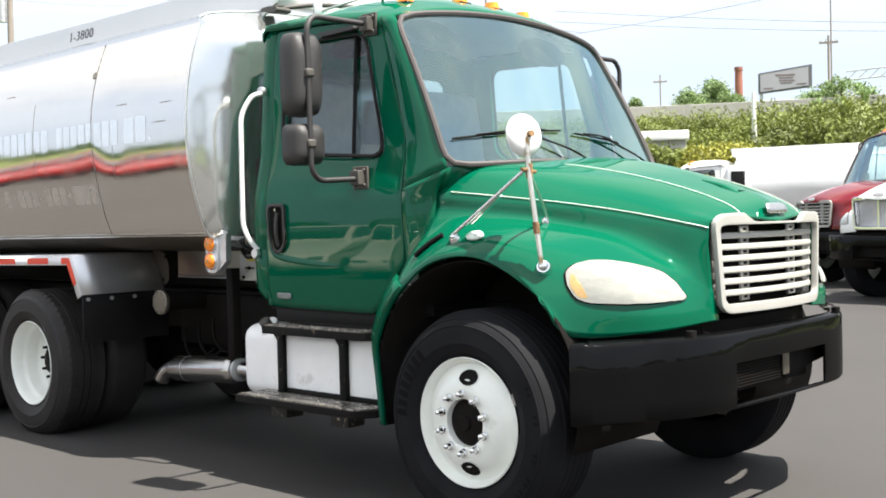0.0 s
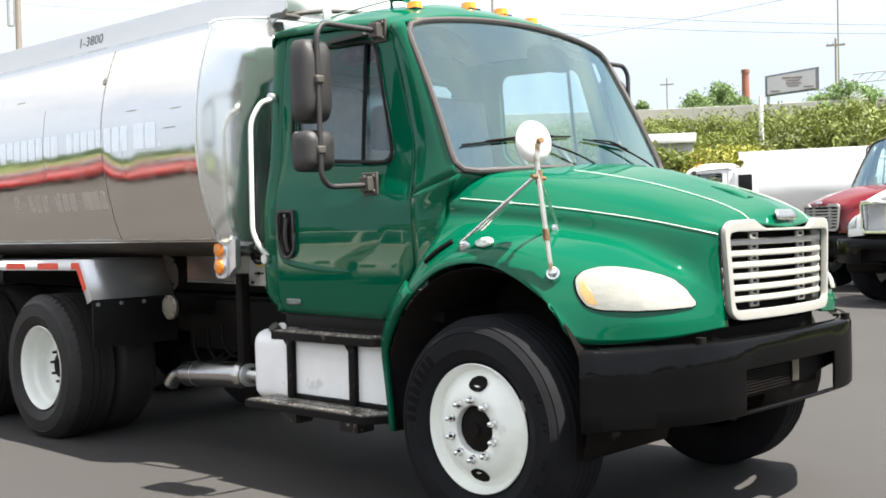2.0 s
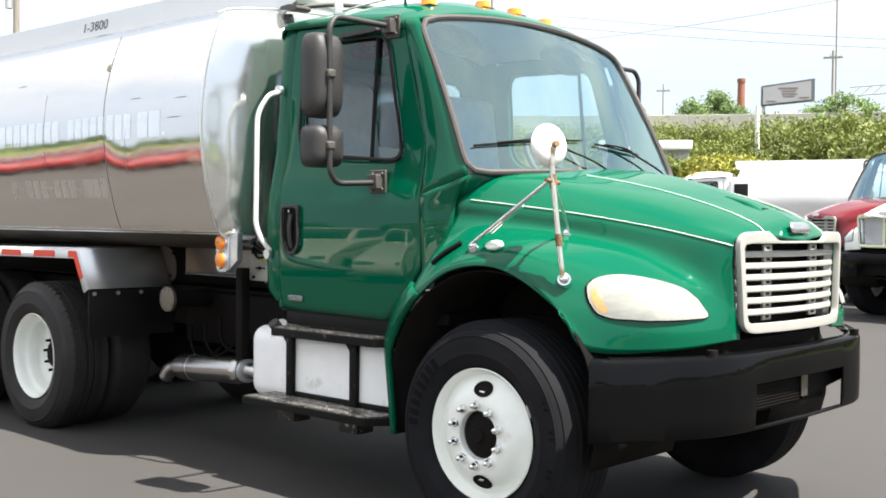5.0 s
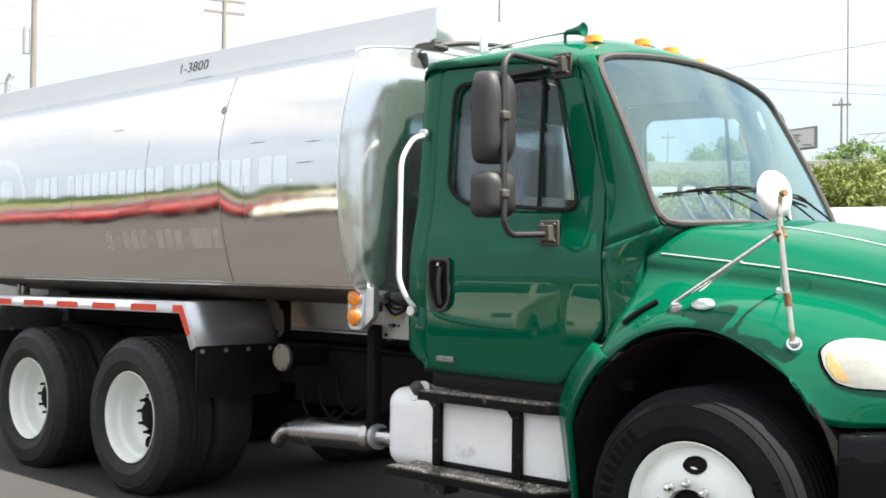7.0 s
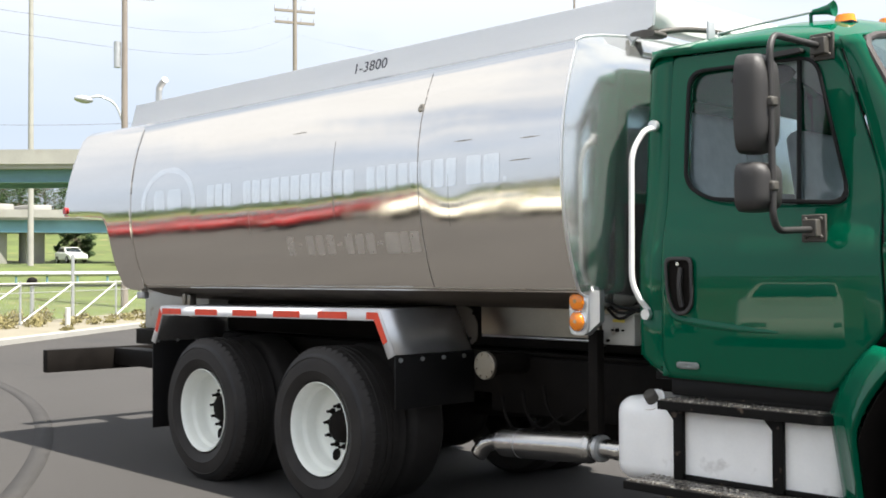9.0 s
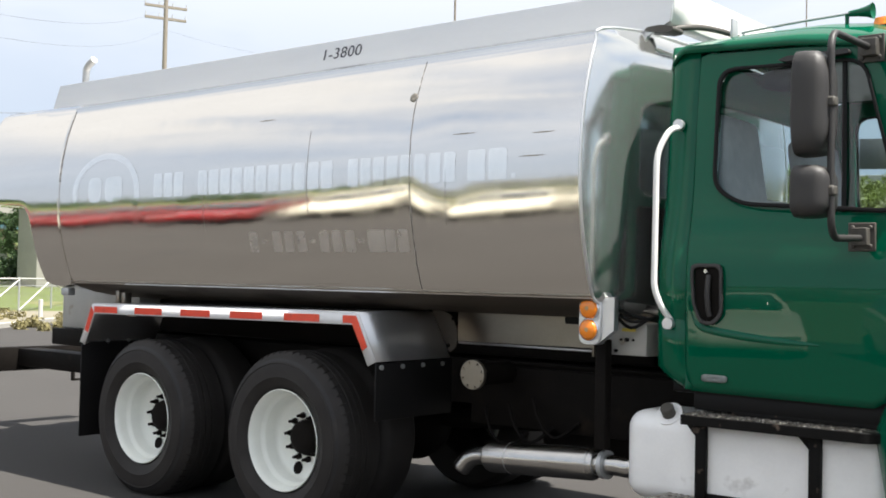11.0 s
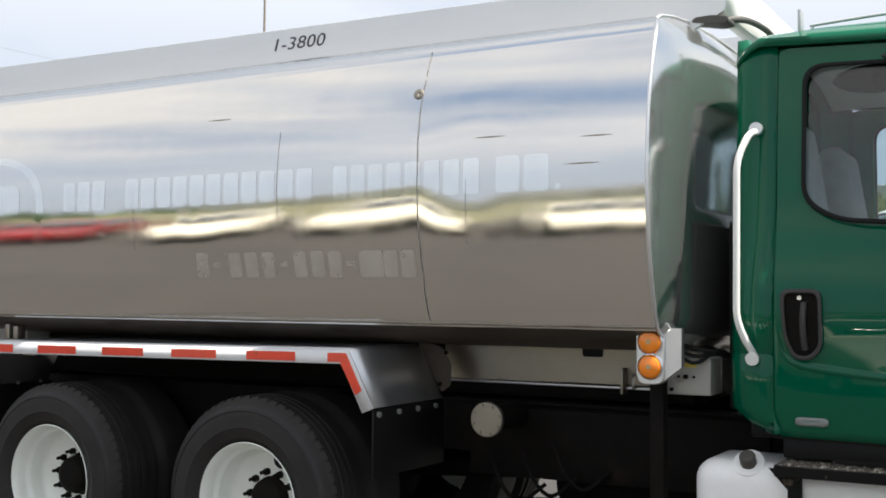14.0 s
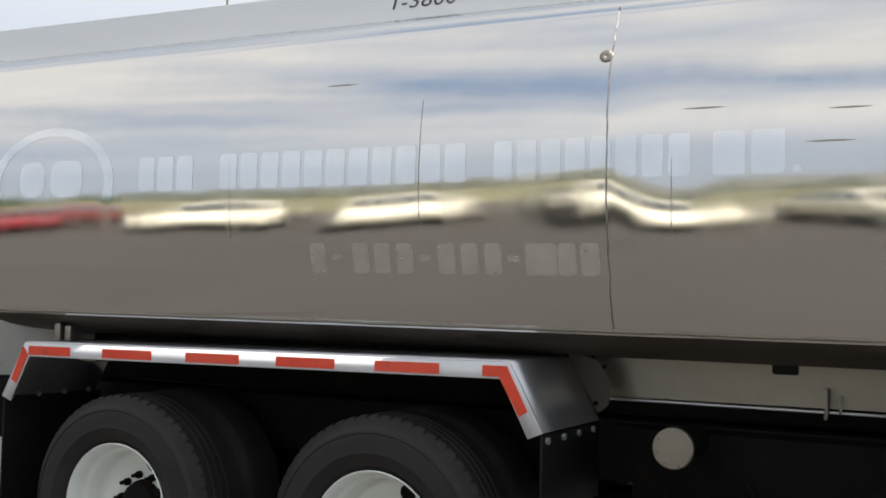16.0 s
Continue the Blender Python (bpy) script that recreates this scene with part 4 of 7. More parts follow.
    for s in (-1, 1):
        def post_row(b):
            edge = wind(1.0, b)
            xd = lerp(b, (0, 0.18, 0.30, 0.60, 0.85, 1.0), (-0.560, -0.575, -0.590, -0.660, -0.735, -0.785))
            zd = lerp(b, (0, 1), (1.56, 2.445))
            e = Vector((xd + 0.013, side_h(xd, zd), zd))
            k = min(1.0, 0.35 + 2 * b)
            mid1, mid2 = edge.lerp(e, 0.30) + Vector((0.008, 0.008, 0.0)) * k, edge.lerp(e, 0.66) + Vector((0.006, 0.010, 0.0)) * k
            return [Vector((p.x, s * p.y, p.z)) for p in spline([edge + Vector((0.002, -0.004, 0)), mid1, mid2, e], 13)]
        rows = [post_row(k / 20) for k in range(21)]
        seam = [v + Vector((0.0015, s * 0.0015, 0)) for v in post_row(0.17)[1:]]
        if full:
            part("panel_joint", tube(seam, 0.0022, 5), SEAL, root, "dark joint in the windshield post")
        part("windshield_post", grid(rows), paint, root, "", solid=0.012, offset=-1 if s > 0 else 1, angle=60)
        # cowl panel between the door and the hood
        rows = []
        for k in range(13):
            t = k / 12
            zd, zh = 1.16 + 0.385 * t, 1.16 + 0.455 * t
            xd = lerp(zd, (1.16, 1.20, 1.545), (-0.550, -0.531, -0.552))
            xh = lerp(zh, (1.16, 1.25, 1.345, 1.44, 1.543, 1.615), (-0.440, -0.405, -0.390, -0.382, -0.372, -0.322))
            hh = lerp(zh, (1.16, 1.30, 1.44, 1.543, 1.615), (0.915, 0.908, 0.902, 0.892, 0.897))
            hd = side_h(xd, zd)
            rows.append([Vector((xd + (xh - xd) * q, s * (hd + (hh - hd) * q + 0.010 * math.sin(math.pi * q) * t), zd + (zh - zd) * q)) for q in np.linspace(0, 1, 7)])
        rows.append([post_row(0.0)[12 - 2 * j] for j in range(7)])
        part("cowl_side", grid(rows), paint, root, "", solid=0.012, offset=-1 if s < 0 else 1, angle=60)
        part("cowl_inner", box(-0.56, -0.36, s * 0.60, s * 0.86, 1.10, 1.53, 0.02), SEAL, root, "black cowl lining")
    # painted corners between the hood's rear edge and the windshield
    rear = spline([l[0] for l in lines], 49)
    for s in (-1, 1):
        rows = []
        for k in range(11):
            a = 0.60 + 0.40 * k / 10
            p, q = wind(a, 0.0) + Vector((-0.004, 0, -0.002)), rear[int(round(18 * min(1.0, a * 0.985)))] + Vector((0.012, 0, -0.014))
            rows.append([Vector((v.x, s * v.y, v.z)) for v in (p, p.lerp(q, 0.5) + Vector((0, 0, 0.004)), q)])
        part("cowl_corner", grid(rows), paint, root, "", solid=0.008, offset=-1 if s < 0 else 1, angle=60)
    part("cowl", grid([[Vector((wind(a, 0).x + d, wind(a, 0).y * (1.02 + d * 0.1), 1.655 - 0.025 * a * a + h)) for a in np.linspace(-0.70, 0.70, 25)] for d, h in ((-0.04, 0.016), (0.0, 0.010), (0.03, -0.02))]), MATTE, root, "black cowl under the windshield", solid=0.01)
    if full:
        for a0, a1, b0, b1 in ((-0.10, -0.93, 0.20, 0.165), (0.50, 0.02, 0.155, 0.185)):
            wp = empty("wiper", 0, 0, 0, 0, root)
            pts = [wind(a0 + (a1 - a0) * t, b0 + (b1 - b0) * t) + Vector((0.012, 0, 0.006)) for t in np.linspace(0, 1, 12)]
            p = wind(a0 + (0.14 if a0 < 0 else 0.36), 0.0) + Vector((0.03, 0, 0.004))
            q = pts[5] + Vector((0.012, 0, 0.010))
            part("wiper_arm", tube([p, p.lerp(q, 0.35) + Vector((0.012, 0, 0.012)), q], 0.0055, 6, smooth_to=10), MATTE, wp)
            part("wiper_blade", tube(pts, 0.0055, 6), MATTE, wp)
            part("wiper_bridge", tube([pts[2] + Vector((0.006, 0, 0.006)), pts[5] + Vector((0.012, 0, 0.012)), pts[9] + Vector((0.006, 0, 0.006))], 0.0045, 6, smooth_to=8), MATTE, wp)
    # roof marker lights
    for y in (-0.557, -0.125, 0.150, 0.425, 0.70):
        z = roof_z(-0.885, y)
        lt = part("roof_marker_light", box(-0.955, -0.845, y - 0.045, y + 0.045, z - 0.012, z + 0.010, 0.008), SEAL, root, "amber roof marker light")
        bm = grid([[Vector((-0.900 + 0.050 * u * (1.05 - 0.2 * w), y + 0.040 * v * (1.05 - 0.2 * w), z + 0.008 + 0.036 * w)) for u, v in [(math.cos(t), math.sin(t)) for t in np.linspace(0, 2 * math.pi, 20)]] for w in (0, 0.5, 0.85, 1.0)])
        bm2 = [(0.050 * math.cos(t) * 0.85, 0.040 * math.sin(t) * 0.85) for t in np.linspace(0, 2 * math.pi, 20, endpoint=False)]
        bm.faces.new([bm.verts.new((-0.900 + a, y + b, z + 0.044)) for a, b in bm2])
        part("lens", bm, AMBER, lt, "amber plastic lens")
    # cab inside
    part("cab_floor", box(-1.74, -0.45, -0.86, 0.86, 0.93, 0.99, 0.01), SEAL, root, "black cab floor")
    part("cab_lining", box(-1.735, -1.72, -0.78, 0.78, 1.0, 1.88), INTERIOR, root, "grey rear cab lining")
    part("firewall", box(-0.58, -0.50, -0.84, 0.84, 0.95, 1.55, 0.01), INTERIOR, root, "grey firewall")
    dash = prism(rounded([(-0.40, 1.56), (-0.42, 1.640), (-0.50, 1.665), (-0.68, 1.645), (-0.72, 1.45), (-0.60, 1.36)], 0.03, 3), -0.80, 0.80)
    part("dash_top", grid([[Vector((wind(a, 0).x - d - 0.03, wind(a, 0).y * (0.985 - d * 0.1), 1.652 - 0.03 * a * a + h)) for a in np.linspace(-0.97, 0.97, 25)] for d, h in ((0.0, 0.0), (0.12, 0.008), (0.26, 0.0))]), INTERIOR, root, "grey dashboard top")
    part("dashboard", dash, INTERIOR, root, "grey plastic dashboard", bevel=0.01)
    for y in (-0.52, 0.56):
        seat = empty("seat", 0, 0, 0, 0, root)
        part("cushion", box(-1.55, -1.05, y - 0.25, y + 0.25, 1.22, 1.38, 0.05, 3), SEATCLOTH, seat)
        bm = box(-0.065, 0.065, y - 0.25, y + 0.25, 0.0, 0.88, 0.06, 4)
        bmesh.ops.transform(bm, matrix=Matrix.Translation((-1.52, 0, 1.36)) @ Matrix.Rotation(-0.16, 4, "Y"), verts=bm.verts)
        part("backrest", bm, SEATCLOTH, seat)
    sw = empty("steering_wheel", -0.86, 0.50, 1.78, 0, root)
    turn = Matrix.Rotation(0.95, 4, "Y")
    pts = [turn @ Vector((0.225 * math.cos(t), 0.225 * math.sin(t), 0)) for t in np.linspace(0, 2 * math.pi, 41)]
    part("steering_rim", tube(pts, 0.016, 8, caps=False), PLASTIC, sw)
    bm = bmesh.new()
    for t in (0.3, 2.84, 4.71):
        tube([Vector((0, 0, 0)), turn @ Vector((0.22 * math.cos(t), 0.22 * math.sin(t), 0))], 0.013, 6, bm)
    add_cyl(bm, turn @ Vector((0, 0, 0.02)), turn @ Vector((0, 0, -0.45)), 0.045, 0.03, 14)
    part("steering_column", bm, PLASTIC, sw)
    part("side_visor", disc([(-1.30 + 0.17 * math.cos(t), 2.375 + 0.055 * math.sin(t)) for t in np.linspace(0, 2 * math.pi, 30, endpoint=False)], (-1.30, 2.375), lambda a, b: Vector((a, -0.58 - 0.3 * (b - 2.375), b)), 30, 2), SEAL, root, "black folded sun visor", solid=0.02)
    for y in (-0.47, 0.47):
        bm = disc([(0.21 * math.cos(t), 0.085 * math.sin(t)) for t in np.linspace(0, 2 * math.pi, 30, endpoint=False)], (0, 0), lambda a, b: Vector((-0.80 - 0.5 * b, y + a, 2.40 + b - 0.02)), 30, 2)
        part("sun_visor", bm, PLASTIC, root, "dark grey sun visor", solid=0.02)
    part("headliner", grid([[Vector((x, v, roof_z(x, v) - 0.05)) for v in np.linspace(-0.80, 0.80, 9)] for x in np.linspace(-1.72, -0.80, 9)]), INTERIOR, root, "grey headliner")
    # chassis
    for s in (-1, 1):
        part("frame_rail", box(-7.0, 0.80, s * 0.39, s * 0.47, 0.72, 0.98, 0.008), MATTE, root, "black chassis rail")
    part("front_axle", box(-0.06, 0.06, -0.85, 0.85, 0.40, 0.52, 0.02), MATTE, root, "black front axle beam")
    for s in (-1, 1):
        part("leaf_spring", prism([(-0.65, 0.60), (-0.3, 0.54), (0, 0.52), (0.3, 0.54), (0.65, 0.60), (0.65, 0.63), (0.3, 0.58), (0, 0.565), (-0.3, 0.58), (-0.65, 0.63)], s * 0.39, s * 0.47), MATTE, root)
    wheel(root, "front_wheel", 0.0, 1.127, 0.50, False, True, full)
    wheel(root, "front_wheel", 0.0, 1.127, 0.50, True, True, full)
    part("gearbox", box(-1.3, 0.55, -0.36, 0.36, 0.50, 1.0, 0.06), MATTE, root, "dark engine and gearbox underside")
    # mirrors on tubular arms
    for s in (-1, 1):
        mir = empty("mirror", 0, 0, 0, 0, root)
        def at(x, y, z):
            return Vector((x + (0.03 if s > 0 else 0.0), s * (HALF - y + (0.07 if s > 0 and y < 0.1 else 0.0)), z))
        path = bent([at(-0.848, 0.275, 2.41), at(-0.872, -0.100, 2.415), at(-0.866, -0.143, 2.36), at(-0.860, -0.140, 1.66), at(-0.868, -0.085, 1.612), at(-0.835, 0.215, 1.625)], 0.055, 6)
        part("arm", tube(path, 0.0145, 10), PLASTIC, mir, "black tubular mirror arm")
        for zz, yy in ((2.41, 0.285), (1.628, 0.205)):
            bm = bmesh.new()
            side = side_h(-0.85, zz)
            add_box(bm, -0.905, -0.795, s * side - 0.004, s * side + 0.018 * s, zz - 0.058, zz + 0.058)
            add_box(bm, -0.880, -0.815, s * side, s * (side + 0.060), zz - 0.036, zz + 0.036)
            for bx, bz in ((-0.885, 0.038), (-0.815, 0.038), (-0.885, -0.038), (-0.815, -0.038)):
                add_cyl(bm, (bx, s * (side + 0.016), zz + bz), (bx, s * (side + 0.028), zz + bz), 0.010, n=8)
            part("mount", bm, BRACKET, mir, "worn grey mirror bracket", bevel=0.012)
        for zc, hh, dep in ((2.135, 0.205, 0.075), (1.792, 0.102, 0.085)):
            def sect(t, w):
                a, b = math.cos(t), math.sin(t)
                e = (abs(a) ** 5 + abs(b) ** 5) ** -0.2
                return a * e * w, b * e * w
            rows = []
            for k, (w, d) in enumerate(((0.86, 0.0), (1.0, 0.010), (1.0, 0.050), (0.96, 0.090), (0.84, 0.115), (0.60, 0.130), (0.30, 0.136), (0.02, 0.138))):
                rows.append([Vector((-1.000 + d * (1.0 if hh > 0.15 else 1.05), s * (HALF + 0.118 + (0.07 if s > 0 else 0.0)) + 0.098 * sect(t, w)[0], zc + hh * sect(t, min(1, w * 1.02))[1])) for t in np.linspace(0, 2 * math.pi, 48, endpoint=False)])
            hs = part("mirror_housing", grid(rows, close_v=True), PLASTIC, mir, "dark grey mirror housing", angle=60)
            part("mirror_glass", disc([(0.082 * sect(t, 1)[0], hh * 0.84 * sect(t, 1)[1]) for t in np.linspace(0, 2 * math.pi, 40, endpoint=False)], (0, 0), lambda a, b: Vector((-1.002, s * (HALF + 0.118 + (0.07 if s > 0 else 0.0)) + a, zc + b)), 40, 2), MIRRORG, hs, "silver mirror glass")
            bm = bmesh.new()
            add_box(bm, -0.925, -0.842, s * (HALF + (0.141 if s < 0 else 0.211)) - 0.024, s * (HALF + (0.141 if s < 0 else 0.211)) + 0.024, zc - 0.02, zc + 0.02)
            part("clamp", bm, BRACKET, mir, "worn mirror clamp", bevel=0.008)


def fender_mirror(root, s=-1):
    """A round convex mirror on a rusty post and brace, on the front fender."""
    fm = empty("fender_mirror", 0, 0, 0, 0, root)

    def at(x, y, z):
        return Vector((x, s * (HALF - y), z))
    part("post", tube([at(0.388, 0.062, 1.205), at(0.365, 0.055, 1.40), at(0.345, 0.045, 1.60), at(0.335, 0.045, 1.75)], 0.011, 10, smooth_to=14), RUSTROD, fm, "rusty chromed mirror post")
    part("brace", tube([at(-0.125, 0.068, 1.335), at(0.335, 0.035, 1.610)], 0.010, 10), CHROME, fm, "chromed diagonal brace")
    part("brace_sleeve", tube([at(-0.02, 0.078, 1.392), at(0.17, 0.055, 1.510)], 0.014, 10), CHROME, fm)
    part("junction", cyl(at(0.342, 0.05, 1.575), at(0.342, 0.05, 1.635), 0.0155), RUST, fm, "rusty clamp")
    part("clamp_bolt", cyl(at(0.342, 0.09, 1.60), at(0.342, 0.0, 1.61), 0.009, n=8), RUST, fm)
    part("collar", cyl(at(0.372, 0.057, 1.335), at(0.366, 0.055, 1.385), 0.0145), RUST, fm, "rusty collar")
    part("stay", tube([at(0.190, 0.347, 1.385), at(0.215, 0.32, 1.425), at(0.340, 0.052, 1.60)], 0.007, 8, smooth_to=10), RUSTROD, fm, "thin rusty stay rod")
    for p, r, tip in ((at(0.383, 0.082, 1.192), 0.036, at(0.45, -0.05, 1.27)), (at(0.190, 0.350, 1.380), 0.026, at(0.195, 0.30, 1.47)), (at(-0.125, 0.078, 1.318), 0.030, at(-0.13, 0.02, 1.40))):
        ax = (tip - p).normalized()
        bm = bmesh.new()
        add_cyl(bm, p - ax * 0.012, p + ax * 0.010, r, r * 0.8, 24)
        bmesh.ops.create_uvsphere(bm, u_segments=18, v_segments=10, radius=r * 0.62, matrix=Matrix.Translation(p + ax * 0.010))
        part("foot", bm, CHROME, fm, "chromed mirror foot")
    ax = Vector((0.94, s * 0.22, 0.10)).normalized()
    c = at(0.312, 0.062, 1.757)
    rot = ax.to_track_quat("Y", "Z").to_matrix().to_4x4()
    bm = lathe([(0.0, 0.030), (0.05, 0.026), (0.080, 0.014), (0.092, 0.0), (0.094, -0.008), (0.090, -0.012), (0.0, -0.010)], 40)
    bmesh.ops.transform(bm, matrix=Matrix.Translation(c) @ rot, verts=bm.verts)
    part("mirror_disc", bm, WHITE, fm, "round white-backed convex mirror")
    part("pivot", cyl(c + ax * 0.02, c + ax * 0.050, 0.014), RUST, fm, "rusty pivot")


def tank_profile():
    """The shell's outline from the top middle round the side to the bottom: (half width, z)."""
    out = [(0.0, 2.70), (0.30, 2.695), (0.62, 2.680), (0.86, 2.652), (1.00, 2.626), (1.055, 2.602)]
    R, zc, hm = 1.55, 1.97, 1.172
    for k in range(1, 40):
        z = 2.600 - (2.600 - 1.362) * k / 39
        out.append((hm - (R - math.sqrt(R * R - (z - zc) ** 2)), z))
    out += [(1.035, 1.345), (0.98, 1.318), (0.86, 1.285), (0.72, 1.262), (0.40, 1.235), (0.0, 1.225)]
    return out


def tank_h(z):
    return 1.172 - (1.55 - math.sqrt(1.55**2 - (z - 1.97) ** 2))


def dent(x, z):
    """How far the thin shell sinks or swells between its ribs."""
    push = 0.0
    for q, amount, before, after in ((-3.11, 0.050, 0.50, 0.11), (-3.88, 0.010, 0.30, 0.10), (-4.81, 0.008, 0.30, 0.12), (-5.60, 0.006, 0.3, 0.2)):
        reach = before if x < q else after
        push += amount * math.exp(-abs(x - q) / reach)
    push -= 0.030 * math.exp(-(((x + 2.86) / 0.16) ** 2))
    wave = 0.0020 * noise.noise(Vector((x * 1.1, z * 1.6, 3.0))) + 0.0009 * noise.noise(Vector((x * 3.4, z * 3.0, 8.0))) + 0.00045 * noise.noise(Vector((x * 9.5, z * 4.0, 5.0)))
    return push * (z - 1.86) * math.exp(-(((z - 1.86) / 0.26) ** 2)) + wave


def build_tank(root, shell, head_m, dam_m, full=True):
    tank = empty("tank", 0, 0, 0, 0, root)
    prof = tank_profile()
    x0, x1 = -2.06, -6.43
    n = 190 if full else 12
    for s in (-1, 1):
        rows = []
        for k in range(n + 1):
            x = x0 + (x1 - x0) * k / n
            rows.append([Vector((x, s * (h + (dent(x, z) if 1.36 < z < 2.60 else 0.0)), z)) for h, z in prof])
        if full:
            # below z 1.35 the shell takes a darker, rougher steel
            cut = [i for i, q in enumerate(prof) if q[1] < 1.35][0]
            part("belly", grid([r[cut:] for r in rows]), BELLY, tank, "dark dull underside of the tank shell", angle=32)
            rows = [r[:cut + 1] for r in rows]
        part("shell", grid(rows), shell, tank, "polished stainless steel tank shell" if full else "", angle=32)
    # front head: a shallow dome
    whole = [(h, z) for h, z in prof] + [(-h, z) for h, z in prof[-2:0:-1]]
    rows = []
    for j in range(41):
        v = -1 + 2 * j / 40
        v = math.copysign(1 - (1 - abs(v)) ** 1.8, v)
        row = []
        hh = np.array([h for h, z in prof])
        for k in range(49):
            w = 1 - (1 - k / 48) ** 1.35
            z = 1.232 + (2.700 - 1.232) * w
            side = lerp(z, [q[1] for q in prof][::-1], [q[0] for q in prof][::-1])
            y = v * max(side, 0.02)
            top = min(1.0, max(0.0, (z - 2.44) / 0.25))
            low_t = min(1.0, max(0.0, (1.36 - z) / 0.13))
            row.append(Vector((x0 - 0.002 + 0.150 * (1 - abs(v) ** 3.5) * (1 - top * top) * (1 - low_t * low_t), y, z)))
        rows.append(row)
    part("head", grid(rows), head_m, tank, "flat polished steel tank head with a rolled top", angle=60)
    part("head_rim", tube([Vector((x0 - 0.002, h * 1.001, z)) for h, z in whole + whole[:1]], 0.008, 6, caps=False), ALU, tank, "welded rim of the tank head")
    # tail: the open-backed cabinet with its cut-away corner
    def low(x):
        return lerp(x, (-7.60, -7.10, -6.93, -6.87, -6.83, -6.805, -6.79, -6.770, -6.72, -6.60, -6.43), (1.945, 1.922, 1.908, 1.885, 1.83, 1.70, 1.50, 1.370, 1.335, 1.325, 1.345))

    def high(x):
        return lerp(x, (-7.59, -7.56, -7.49, -7.44, -6.43), (1.96, 2.10, 2.575, 2.610, 2.600))
    for s in (-1, 1):
        rows = []
        for x in (-6.43, -6.45, -6.50, -6.56, -6.62, -6.67, -6.72, -6.75, -6.77, -6.78, -6.79, -6.797, -6.805, -6.817, -6.83, -6.85, -6.87, -6.90, -6.93, -6.98, -7.04, -7.1, -7.2, -7.35, -7.44, -7.465, -7.49, -7.52, -7.54, -7.56, -7.575, -7.59):
            a, b = low(x), high(x)
            row = [Vector((x, s * 0.55, b + 0.083)), Vector((x, s * 0.86, b + 0.052)), Vector((x, s * 0.99, b + 0.027))]
            for k in range(27):
                z = b + (a - b) * k / 26
                zz = min(2.60, max(1.37, z))
                row.append(Vector((x, s * (tank_h(zz) - 0.002 - (0.03 if z < 1.34 else 0)), z)))
            row += [Vector((x, s * 0.95, a - 0.012)), Vector((x, s * 0.70, a - 0.02))]
            rows.append(row)
        part("tail_panel", grid(rows), shell, tank, "polished rear cabinet side with a cut-away corner", solid=0.008, offset=-1 if s > 0 else 1, angle=40)
        pts = [Vector((-6.434, s * (tank_h(z) + 0.003), z)) for z in np.linspace(2.58, 2.06, 24)]
        part("strap", grid([[p + Vector((d, 0, 0)) for p in pts] for d in (-0.006, 0.006)]), WELD, tank, "dark vertical joint strap", solid=0.002)
        part("tail_light", cyl((-7.55, s * (tank_h(1.99) - 0.01), 1.985), (-7.55, s * (tank_h(1.99) + 0.022), 1.985), 0.030, n=18), REDLENS, tank, "round red tail marker lamp")
    part("tail_top", box(-7.44, -6.43, -0.62, 0.62, 2.65, 2.68, 0.01), shell, tank)
    part("tail_back", prism([(-0.95, 1.95), (0.95, 1.95), (0.98, 2.60), (-0.98, 2.60)], -7.44, -7.42, "x"), SKIRT, tank)
    # spill dam along the top
    for s in (-1, 1):
        bm = prism([(-1.905, 2.712), (-1.880, 2.888), (-7.36, 2.915), (-7.52, 2.60), (-2.05, 2.640)], s * 0.612, s * 0.630)
        part("spill_dam", bm, dam_m, tank, "dull aluminium spill dam along the tank top" if full else "", bevel=0.003)
        if full:
            part("dam_foot", tube([Vector((x, s * (0.634), 2.672)) for x in np.linspace(-2.05, -7.4, 40)], 0.006, 6), ALU, tank)
    part("front_dam", grid([[Vector((x, y, z)) for y in np.linspace(-0.61, 0.61, 5)] for x, z in ((-1.955, 2.700), (-1.912, 2.714), (-1.890, 2.884))]), WHITE, tank, "white front dam plate", solid=0.010)
    part("vent_pipe", tube([(-7.20, -0.50, 2.70), (-7.20, -0.50, 2.99), (-7.18, -0.50, 3.07), (-7.09, -0.50, 3.12)], 0.028, 12, smooth_to=16), GALV, tank, "bent grey vent pipe")
    if not full:
        return tank
    for s in (-1, 1):
        for q, w, z0, z1 in ((-3.11, 0.0028, 1.37, 2.60), (-3.88, 0.0015, 1.78, 2.25), (-4.81, 0.0009, 1.70, 2.05), (-2.87, 0.0013, 1.70, 1.98)):
            pts = []
            for z in np.linspace(z0, z1, 70):
                wob = 0.010 * noise.noise(Vector((q, z * 2.4, 1.0))) + 0.004 * noise.noise(Vector((q, z * 15, 4.0)))
                x = q + (wob if q == -3.11 else 0.3 * wob)
                pts.append(Vector((x, s * (tank_h(z) + dent(x, z) + 0.0005), z)))
            part("seam", tube(pts, w, 5), WELD, tank, "rough vertical weld seam")
        part("patch", disc([(-3.135 + 0.026 * math.cos(t), 2.375 + 0.024 * math.sin(t)) for t in np.linspace(0, 6.283, 24, endpoint=False)], (-3.135, 2.375), lambda a, b: Vector((a, s * (tank_h(b) + dent(a, b) + 0.0015), b)), 24, 2), SKIRT, tank, "small round weld patch", solid=0.0006)
        edge = [Vector((x, s * (1.047 + 0.003 * noise.noise(Vector((x * 3, 0, 0)))), 1.358 + 0.004 * noise.noise(Vector((x * 4, 1, 0))))) for x in np.linspace(-2.06, -6.43, 120)]
